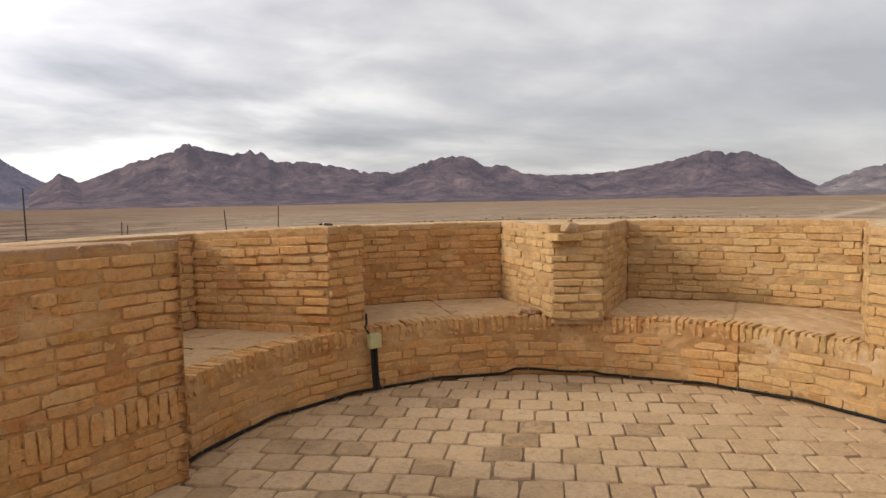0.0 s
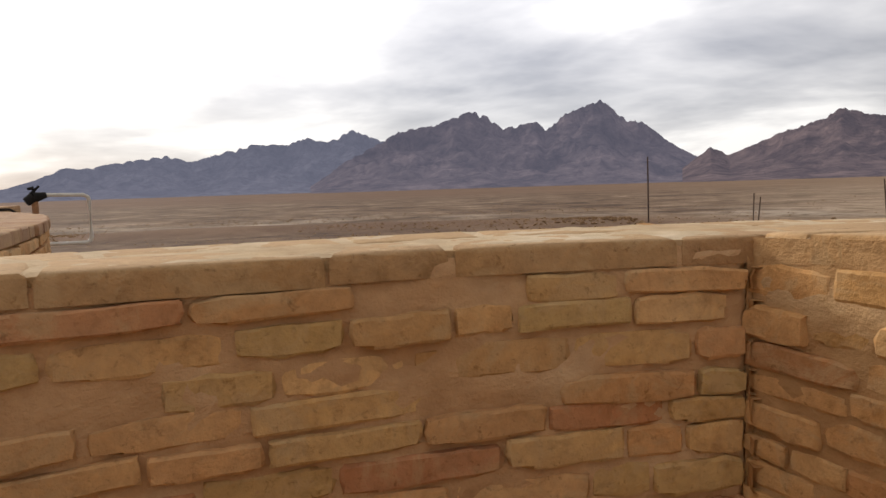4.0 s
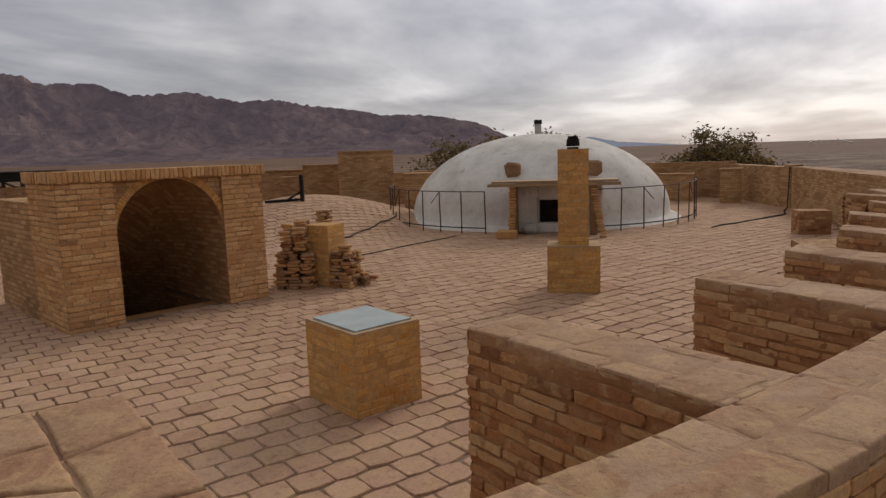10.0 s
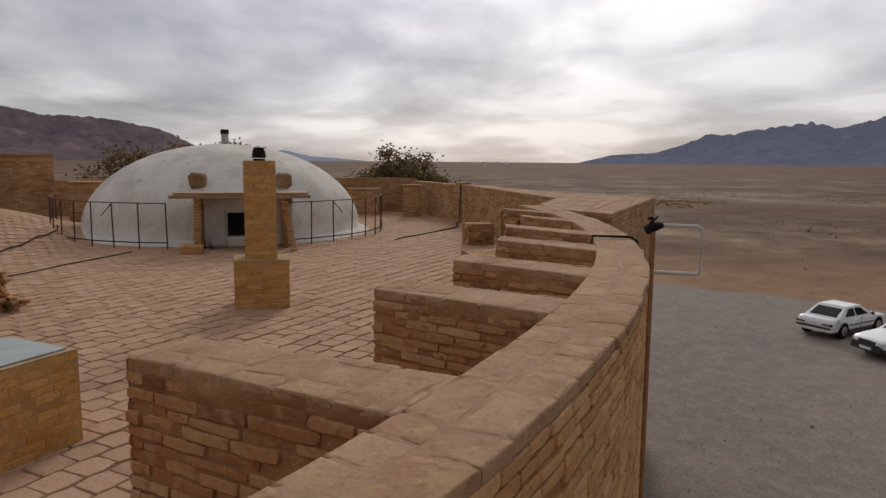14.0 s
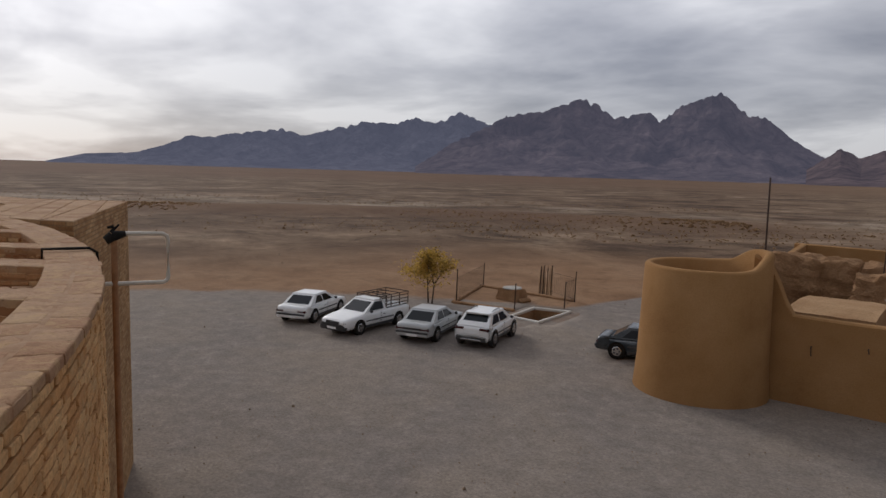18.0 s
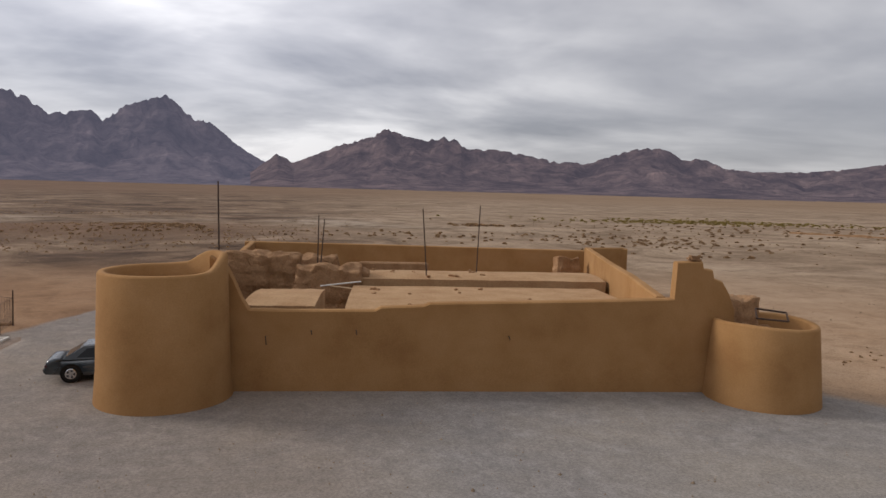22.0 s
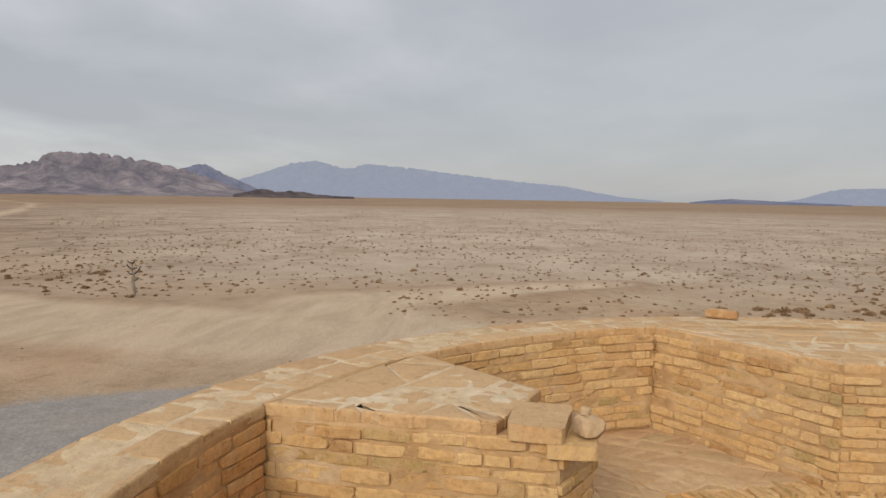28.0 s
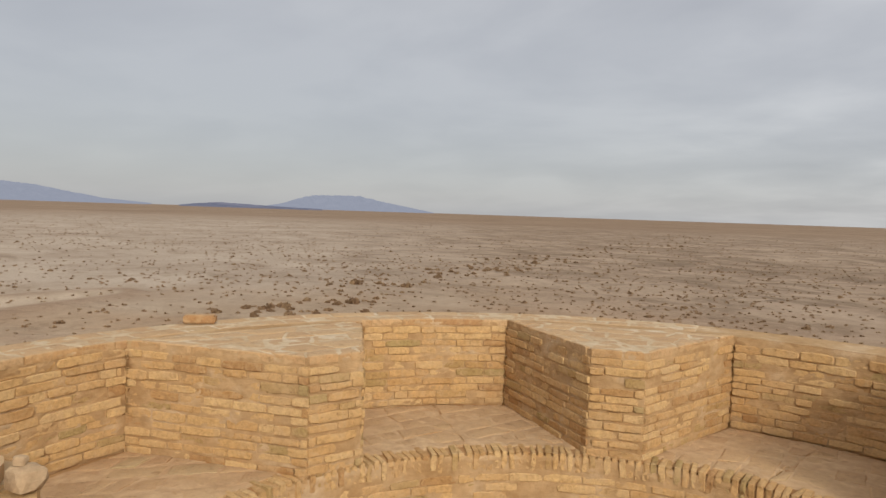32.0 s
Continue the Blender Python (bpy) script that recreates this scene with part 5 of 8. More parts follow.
GATE = [(-13.2, 3.7), (-16.0, 4.2), (-19.5, 4.9), (-24.5, 4.95), (-29.9, 4.0), (-31.0, -4.5), (-29.0, -9.5), (-24.5, -12.5), (-20, -5), (-13.2, 2.0)]


def in_well(x, y):
    q = Vector((x, y)) - SH
    return 0.55 < q.dot(SHU) < 2.35 and 0.15 < q.dot(SHB) < 3.25


def in_gate(x, y):
    inside = False
    for (ax, ay), (bx, by) in zip(GATE, GATE[1:] + GATE[:1]):
        if (ay > y) != (by > y) and x < (bx - ax) * (y - ay) / (by - ay) + ax:
            inside = not inside
    return inside


def hump(x, y):
    """The roof swells a little over the vaults behind the stair house."""
    d = math.hypot((x + 20) / 6.5, (y + 10.2) / 4.6)
    return 0.0 if d >= 1 else 0.95 * (1 - d * d) ** 2


def build_floor():
    floor, bastion = bpy.data.objects["floor"], bpy.data.objects["floor_bastion"]
    near, roof = floor_places()
    lay("tile", near, bastion, "pale_tile", limit=300, joined_name="tile_rest")
    roof.sort(key=lambda m: math.hypot(m.translation.x + 4.5, m.translation.y + 2.8))
    lay("tile", roof, floor, "tile", "tile_rest", 300)
    g = part("floor_gate", prism(GATE, -0.5, -0.0165), "joint")
    tagged(g, "paved roof over the gate block", "floor", kind="structure")
    coursed("wall_gate", prism([(-13.3, 3.6), (-16.0, 4.1), (-19.6, 4.8), (-24.5, 4.9), (-29.85, 3.95), (-30.9, -4.5), (-28.9, -9.4), (-24.5, -12.3)], GROUND - 0.2, -0.51), label="brick gate block of the fort", category="wall", kind="structure")
    n = 36
    bm = bmesh.new()
    rings = []
    for j in range(9):
        s = j / 8
        rings.append([bm.verts.new((-20 + 6.5 * s * math.cos(2 * math.pi * k / n), -10.2 + 4.6 * s * math.sin(2 * math.pi * k / n), 0.95 * (1 - s * s) ** 2 - 0.03)) for k in range(n)] if j else [bm.verts.new((-20, -10.2, 0.92))])
    for k in range(n):
        bm.faces.new((rings[0][0], rings[1][k], rings[1][(k + 1) % n]))
        for a, b in zip(rings[1:], rings[2:]):
            bm.faces.new((a[k], b[k], b[(k + 1) % n], a[(k + 1) % n]))
    tagged(part("floor_vault_hump", bm, "joint", smooth=True), "gentle paved swell of the roof over a vault", "floor", kind="structure")


# ---- things on the roof ----
def bricked_box(t, plan, z0, z1, seed, limit=300, core="yellow_mortar", length=0.21, pitch=0.068, name="core", mat="yellow"):
    part(name, prism(plan, z0, z1), core, t)
    if area(plan) < 0:
        plan = plan[::-1]
    places = []
    for i in range(len(plan)):
        places += course_places([plan[i], plan[(i + 1) % len(plan)]], z0 + 0.004, z1 - 0.002, seed + i, pitch=pitch, length=length, proud=0.003, rough=0.25, gap_x=(0.001, 0.006), gap_z=(0.003, 0.009))
    lay("brick", places, t, mat, limit=limit)


def glass_material():
    m, nt, b = material("dusty_glass", 0.4)
    v = coords(nt)
    col = ramp_node(nt, noise_node(nt, v, 4, 5, 0.6), [(0.3, (0.25, 0.29, 0.265)), (0.7, (0.36, 0.40, 0.37))])
    link(nt, col, b.inputs["Base Color"])
    MAT["skylight"] = m
    m, nt, b = material("car_glass", 0.06)
    b.inputs["Base Color"].default_value = (0.012, 0.014, 0.016, 1)
    b.inputs["Specular IOR Level"].default_value = 0.28
    MAT["carglass"] = m
    m, nt, b = material("chrome", 0.25, 1.0)
    b.inputs["Base Color"].default_value = (0.55, 0.55, 0.56, 1)
    MAT["chrome"] = m


glass_material()


def skylight_pier():
    plan = [(-5.55, -3.18), (-5.07, -2.51), (-5.67, -2.13), (-6.15, -2.80)]
    t = thing("skylight_pier", "square yellow brick pier capped with a dusty glass pane", "skylight")
    bricked_box(t, plan, 0.0, 0.725, 400)
    cx, cy = sum(p[0] for p in plan) / 4, sum(p[1] for p in plan) / 4
    shrink = lambda k: [(cx + (x - cx) * k, cy + (y - cy) * k) for x, y in plan]
    part("mortar_bed", prism(shrink(0.985), 0.726, 0.737), "gypsum", t)
    part("glass_pane", prism(shrink(0.86), 0.739, 0.750), "skylight", t, "dusty pale green glass pane")


def chimney():
    t = thing("chimney", "tall yellow brick chimney on a wider brick plinth", "chimney")
    ang = 4.5
    rot = Matrix.Rotation(radians(ang), 2)

    def sq(w, d, ox=0.0):
        pts = [(-d / 2, -w / 2), (d / 2, -w / 2), (d / 2, w / 2), (-d / 2, w / 2)]
        return [tuple(Vector((-10.74 + ox, -1.13)) + rot @ Vector(p)) for p in pts]

    bricked_box(t, sq(0.79, 0.66), 0.0, 0.71, 420, name="plinth")
    bricked_box(t, sq(0.455, 0.46), 0.71, 2.18, 430, name="shaft")
    part("shoulder", prism(sq(0.80, 0.67), 0.711, 0.725), "gypsum", t)
    bm = bmesh.new()
    for z, r in ((2.18, 0.085), (2.25, 0.10), (2.30, 0.095), (2.345, 0.08)):
        add_rod(bm, (-10.74, -1.13, z - 0.03), (-10.74, -1.13, z + 0.03), r, r, 14)
    part("cowl", bm, "black", t, "black ribbed metal cowl")


def stair_house():
    U, B = Vector((-0.866, 0.5, 0)), Vector((-0.5, -0.866, 0))
    base = Vector((-7.10, -7.30, 0))
    L, D, Hh = 2.93, 1.22, 2.0
    x0, x1, spring, rise = 0.71, 2.26, 1.28, 0.66
    t = thing("stair_house", "small brick stair house with a dark arched doorway", "stair house")

    def P(u, d, z):
        return base + U * u + B * d + Vector((0, 0, z))

    def solid(name, outline, d0, d1, mat="coursed", label=""):
        """Extrude an outline in the front's plane back from d0 to d1."""
        bm = bmesh.new()
        a = [bm.verts.new(P(u, d0, z)) for u, z in outline]
        b = [bm.verts.new(P(u, d1, z)) for u, z in outline]
        bm.faces.new(a)
        bm.faces.new(b[::-1])
        n = len(a)
        for i in range(n):
            bm.faces.new((a[i], b[i], b[(i + 1) % n], a[(i + 1) % n]))
        ob = part(name, bm, mat, t, label)
        vertical_uv(ob.data)
        return ob

    def arch(k):
        return [(x0 + (x1 - x0) * i / 20, spring + (rise - k) * (1 - abs(2 * i / 20 - 1) ** 2.3) ** 0.72) for i in range(21)]

    solid("jamb", [(0, 0), (x0, 0), (x0, Hh), (0, Hh)], 0, D)
    solid("jamb", [(x1, 0), (L, 0), (L, Hh), (x1, Hh)], 0, D)
    # spandrel over the arch, set a little back
    bm = bmesh.new()
    pts = arch(0)
    lo0, lo1, hi0, hi1 = ([bm.verts.new(P(u, 0.05, z)) for u, z in pts], [bm.verts.new(P(u, D, z)) for u, z in pts],
                          [bm.verts.new(P(u, 0.05, Hh)) for u, z in pts], [bm.verts.new(P(u, D, Hh)) for u, z in pts])
    for i in range(20):
        bm.faces.new((lo0[i], lo0[i + 1], hi0[i + 1], hi0[i]))
        bm.faces.new((lo0[i], lo1[i], lo1[i + 1], lo0[i + 1]))
        bm.faces.new((lo1[i], hi1[i], hi1[i + 1], lo1[i + 1]))
    ob = part("spandrel", bm, "coursed", t)
    vertical_uv(ob.data)
    # arch ring of bricks on end
    ring = []
    rnd = random.Random(9)
    dense = [(x0 + (x1 - x0) * i / 60, spring + rise * (1 - abs(2 * i / 60 - 1) ** 2.3) ** 0.72) for i in range(61)]
    for (u0, z0), (u1, z1) in list(zip(dense, dense[1:]))[1:-1:1]:
        w = math.hypot(u1 - u0, z1 - z0)
        tang = (U * (u1 - u0) + Vector((0, 0, z1 - z0))).normalized()
        outd = Vector((0, 0, 1)) * (u1 - u0) / w - U * (z1 - z0) / w
        ring.append(frame_at(P((u0 + u1) / 2, 0.036, (z0 + z1) / 2) + outd * 0.055, outd, tang, -B, (0.10, max(0.02, w - 0.006), 0.03)))
    lay("brick", ring, t, "yellow")
    # cornice of bricks on end, and the roof slab
    part("roof_slab", prism([tuple(P(u, d, 0)[:2]) for u, d in ((-0.04, -0.04), (L + 0.04, -0.04), (L + 0.04, D), (-0.04, D))], Hh - 0.05, Hh + 0.095), "mortar", t)
    front = [tuple(P(u, d, 0)[:2]) for u, d in ((-0.045, D), (-0.045, -0.045), (L + 0.045, -0.045))]
    lay("brick", soldier_places(front, Hh - 0.05, Hh + 0.10, 441), t, "face_brick")
    # brick faces of the jambs and of the long flank
    places = []
    for a, b in (((0, 0), (x0, 0)), ((x1, 0), (L, 0)), ((0, D), (0, 0))):
        pa, pb = tuple(P(a[0], a[1], 0)[:2]), tuple(P(b[0], b[1], 0)[:2])
        places += course_places([pa, pb], 0.0, Hh - 0.05, 450 + int(a[0] * 10), length=0.25, proud=0.010, rough=0.5, gap_x=(0.001, 0.005), gap_z=(0.008, 0.020))
    lay("brick", places, t, "face_brick", "flank_bricks", 300)
    # lower body over the descending stair
    for u0, u1 in ((0, 0.5), (L - 0.5, L)):
        solid("flank", [(u0, 0), (u1, 0), (u1, 1.68), (u0, 1.68)], D + 0.002, 3.15)
    solid("stair_cover", [(0.502, 1.56), (L - 0.502, 1.56), (L - 0.502, 1.66), (0.502, 1.66)], D + 0.15, 3.13)
    solid("tympanum", [(0.52, 1.66), (L - 0.52, 1.66), (L - 0.52, Hh - 0.01), (0.52, Hh - 0.01)], D + 0.004, D + 0.148)
    solid("back", [(0.502, 0.0), (L - 0.502, 0.0), (L - 0.502, 1.55), (0.502, 1.55)], 2.9, 3.12)
    solid("end_wall", [(0.502, -2.6), (L - 0.502, -2.6), (L - 0.502, -0.1), (0.502, -0.1)], 4.75, 5.0)
    # vault lining that sinks with the stair
    bm = bmesh.new()
    rows = []
    for k in range(9):
        d = 0.055 + (4.75 - 0.055) * k / 8
        sink = 0.92 * max(0, d - 0.9)
        line = [(x0 + 0.004, -5.0)] + [(u, z - sink - 0.01) for u, z in arch(0)] + [(x1 - 0.004, -5.0)]
        rows.append([bm.verts.new(P(u, d, z)) for u, z in line])
    for p, q in zip(rows, rows[1:]):
        for i in range(len(p) - 1):
            bm.faces.new((p[i], q[i], q[i + 1], p[i + 1]))
    ob = part("vault", bm, "coursed", t)
    vertical_uv(ob.data)
    for k in range(10):
        z = -0.02 - 0.2 * k
        solid("step", [(x0 + 0.01, z - 0.5), (x1 - 0.01, z - 0.5), (x1 - 0.01, z), (x0 + 0.01, z)], 0.31 + 0.28 * k, 0.588 + 0.28 * k, "mortar")


def brick_stacks():
    rnd = random.Random(17)
    t = thing("brick_pier", "half-built yellow brick pier between stacks of loose bricks", "pier")
    bricked_box(t, [(-11.05, -5.53), (-10.58, -5.63), (-10.48, -5.15), (-10.95, -5.05)], 0, 1.04, 480)

    def stack(label, cx, cy, w, d, h, turn):
        s = thing("brick_stack", label, "brick stack", "stacks of loose bricks")
        pitch = 0.054
        rows = int(h / pitch)
        c, q = math.cos(radians(turn)), math.sin(radians(turn))
        for r in range(rows):
            k = 1 - 0.42 * (r / rows) ** 1.6
            nx, ny = max(1, int(w * k / 0.20)), max(1, int(d * k / 0.115))
            for i in range(nx):
                for j in range(ny):
                    if 0 < i < nx - 1 and 0 < j < ny - 1 and r < rows - 1 or rnd.random() < 0.08:
                        continue
                    a = radians(turn) + rnd.gauss(0, 0.16)
                    x = (i - (nx - 1) / 2) * 0.215 + rnd.uniform(-0.035, 0.035)
                    y = (j - (ny - 1) / 2) * 0.125 + rnd.uniform(-0.025, 0.025)
                    al = Vector((math.cos(a), math.sin(a), rnd.uniform(-0.07, 0.07))).normalized()
                    n = al.cross(Vector((0, 0, 1))).normalized()
                    ob = new("brick", shared("brick", rnd.randrange(len(BRICKS)), rnd.choice(("worn_cap", "fort_brick", "fort_brick", "brick"))))
                    ob.parent = s
                    ob.matrix_basis = frame_at(Vector((cx + x * c - y * q, cy + x * q + y * c, pitch / 2 + r * pitch)) + n * 0.052, al, n.cross(al), n, (0.205 * rnd.choice((0.55, 1, 1, 1)), 0.047, 0.10))

    stack("tall untidy stack of loose yellow bricks", -10.42, -5.72, 0.70, 0.52, 1.12, 98)
    stack("untidy stack of loose bricks behind the front row", -10.95, -5.85, 0.6, 0.56, 1.1, 95)
    stack("small stack of loose bricks on top of rubble", -11.25, -5.55, 0.6, 0.4, 1.27, 40)
    stack("low tumbled stack of loose yellow bricks", -10.62, -4.90, 0.56, 0.5, 0.74, 80)
    stack("few loose bricks lying at the stack's foot", -10.80, -4.66, 0.5, 0.3, 0.26, 60)


def dome():
    C = Vector((-22.4, -3.05, 0))
    t = thing("plaster_dome", "large white plastered dome with a small dark doorway", "dome")
    n = 64
    bm = bmesh.new()
    prof = [(4.42, -0.02), (4.32, 0.06), (4.16, 0.14)]
    for i in range(15):
        a = math.pi / 2 * i / 14
        prof.append((4.08 * math.cos(a) if i < 14 else 0.0, 0.16 + 2.50 * math.sin(a)))
    rings = []
    for r, z in prof[:-1]:
        rings.append([bm.verts.new((C.x + r * (1 + 0.008 * noise.noise(Vector((math.cos(2 * math.pi * k / n) * 2, math.sin(2 * math.pi * k / n) * 2, z)))) * math.cos(2 * math.pi * k / n), C.y + r * math.sin(2 * math.pi * k / n), z)) for k in range(n)])
    top = bm.verts.new((C.x, C.y, prof[-1][1]))
    for a, b in zip(rings, rings[1:]):
        for k in range(n):
            bm.faces.new((a[k], a[(k + 1) % n], b[(k + 1) % n], b[k]))
    for k in range(n):
        bm.faces.new((rings[-1][k], rings[-1][(k + 1) % n], top))
    part("shell", bm, "dome_plaster", t, smooth=True)
    bm = bmesh.new()
    add_rod(bm, (C.x, C.y, 2.55), (C.x, C.y, 2.98), 0.11, 0.11, 14)
    part("vent_pipe", bm, "concrete", t)
    bm = bmesh.new()
    add_rod(bm, (C.x, C.y, 2.97), (C.x, C.y, 3.10), 0.135, 0.12, 14)
    part("vent_cap", bm, "black", t)
    # entrance facing the near bastion
    F = Vector((0.9985, 0.055, 0))
    S = Vector((-F.y, F.x, 0))
    P = C + S * 0.66  # the porch stands off the middle
    at = lambda f, s, z: P + F * f + S * s + Vector((0, 0, z))

    def block(name, f0, f1, s0, s1, z0, z1, mat, bevel=0.01, label=""):
        m = Matrix(((F.x, S.x, 0, P.x), (F.y, S.y, 0, P.y), (0, 0, 1, 0), (0, 0, 0, 1)))
        return part(name, box((f0, s0, z0), (f1, s1, z1), bevel, m), mat, t, label)

    door_s = -0.12
    block("porch_wall", 3.3, 4.42, -1.05, door_s - 0.25, 0, 1.32, "dome_plaster", 0.03)
    block("porch_wall", 3.3, 4.42, door_s + 0.25, 1.25, 0, 1.32, "dome_plaster", 0.03)
    block("porch_wall", 3.3, 4.40, door_s - 0.26, door_s + 0.26, 0.86, 1.32, "dome_plaster", 0.02)
    block("door_sill", 3.3, 4.52, door_s - 0.45, door_s + 0.45, 0, 0.26, "dome_plaster", 0.03)
    # thin near-black panel stands in for the shade inside the doorway
    block("dark_opening", 4.10, 4.16, door_s - 0.25, door_s + 0.25, 0.26, 0.87, "dark", 0)
    block("door_frame", 4.41, 4.45, door_s - 0.31, door_s - 0.245, 0.26, 0.92, "concrete", 0.005)
    block("door_frame", 4.41, 4.45, door_s + 0.245, door_s + 0.31, 0.26, 0.92, "concrete", 0.005)
    for k in range(3):
        block("canopy_board", 4.0 + 0.36 * k, 4.34 + 0.36 * k, -1.60 + 0.03 * k, 1.66 - 0.02 * k, 1.335 + 0.004 * k, 1.385 + 0.004 * k, "wood", 0.006, "weathered timber board")
    block("canopy_beam", 4.95, 5.06, -1.64, 1.68, 1.25, 1.333, "wood", 0.008)
    rnd = random.Random(4)
    for s, side in ((-1.0, -1), (1.02, 1)):
        # stepped brick cheek walls under the canopy
        for r in range(18):
            z = r * 0.07
            f = 5.55 - 0.52 * (r / 17) ** 0.7
            out_s = s + (0.22 * (1 - r / 17) if side > 0 else 0.0)
            ob = new("brick", shared("brick", r % 14, "brick"))
            ob.parent = t
            ob.matrix_basis = frame_at(at(f + rnd.uniform(-0.03, 0.03), out_s + rnd.uniform(-0.02, 0.02), z + 0.035), S, Vector((0, 0, 1)), F, (0.17, 0.052, 0.14))
        block("cheek", 3.6, 4.95, s - 0.085, s + 0.085, 0, 1.27, "adobe", 0.02)
    for s, z in ((-1.15, 1.62), (1.05, 1.62)):
        bm = bmesh.new()
        add_box(bm, (-0.2, -0.22, -0.2), (0.2, 0.22, 0.22), 0.09)
        for v in bm.verts:
            v.co += Vector((noise.noise(v.co * 7), noise.noise(v.co * 7 + Vector((5, 0, 0))), noise.noise(v.co * 7 + Vector((0, 5, 0))))) * 0.06
        part("bare_patch", bm, "adobe", t, "rough patch of bare brown brick", Matrix.Translation(at(3.33, s, z)))
    block("doorstep", 5.35, 5.75, -1.35, -0.85, 0, 0.2, "brick", 0.02)
    block("sack", 4.5, 4.85, -0.8, -0.35, 0, 0.26, "concrete", 0.1)
    # iron railing round the dome, open at the porch
    f = thing("railing", "thin rusty iron railing round the white dome", "railing")
    R = 4.82
    for spans in ((100, 176, 9), (66, -4, 8)):
        a0, a1, k = spans
        tops, lows = [], []
        for i in range(k + 1):
            a = a0 + (a1 - a0) * i / k
            x, y = polar((C.x, C.y), R, a)
            lean = rnd.uniform(-0.03, 0.03)
            part("post", rod((x, y, -0.02), (x + lean, y + lean, 1.13), 0.017, sides=6), "rust", f)
            tops.append((x + lean, y + lean, 1.12))
            lows.append((x, y, 0.16))
        part("top_rail", tube(tops, 0.014), "rust", f)
        part("low_rail", tube(lows, 0.016), "black", f)
        for i in (2, 5):
            x, y, z = tops[i]
            x2, y2, _ = lows[i + 1]
            part("brace", rod((x, y, 1.1), ((x + x2) / 2, (y + y2) / 2, 0.78), 0.012, sides=5), "rust", f)


def gate_rim():
    """Parapets and little roof walls on the far side of the dome."""
    pts = [(-24.4, 5.2), (-24.9, 5.1), (-29.9, 4.0), (-30.9, -4.0), (-29.0, -9.3), (-26.2, -14.6)]
    for i, (a, b) in enumerate(zip(pts, pts[1:])):
        d = (Vector(b) - Vector(a)).normalized()
        n = Vector((d.y, -d.x)) * 0.38
        plan = [a, b, tuple(Vector(b) - n), tuple(Vector(a) - n)]
        coursed("wall_gate_parapet_%d" % (i + 1), prism(plan, -0.02, (1.42, 1.34, 1.45, 1.4, 1.35)[i]), label="low coursed brick parapet beyond the dome", category="parapet", kind="structure")
    for label, x, y, w, d, h, turn in (("square brick chimney block on the far roof", -25.6, -10.2, 2.1, 1.6, 2.25, 20), ("low brick roof wall in shade", -26.6, -12.6, 1.5, 0.6, 1.75, 25), ("low brick roof wall beside the block", -27.4, -14.8, 2.2, 0.6, 1.55, 20),
                                       ("small brick roof box with two dark holes", -25.2, -7.9, 1.1, 0.9, 1.35, 10), ("broken brick wall stub by the far parapet", -28.2, 1.6, 1.2, 0.5, 1.0, -10), ("short brick pier by the far parapet", -27.0, 3.4, 0.7, 0.4, 1.2, -10)):
        t = thing("roof_block", label, "brick block")
        coursed("body", box((-d / 2, -w / 2, -0.01), (d / 2, w / 2, h), 0.015, pose(x, y, 0, 0, 0, turn)), t)
        coursed("cap", box((-d / 2 - 0.04, -w / 2 - 0.04, h + 0.001), (d / 2 + 0.04, w / 2 + 0.04, h + 0.07), 0.01, pose(x, y, 0, 0, 0, turn)), t)
    t = thing("brick_box", "small square brick box on the roof paving", "brick box")
    bricked_box(t, [(-18.1, 3.55), (-17.55, 3.6), (-17.6, 4.3), (-18.15, 4.25)], 0, 0.56, 500, mat="fort_brick", core="red_mortar")


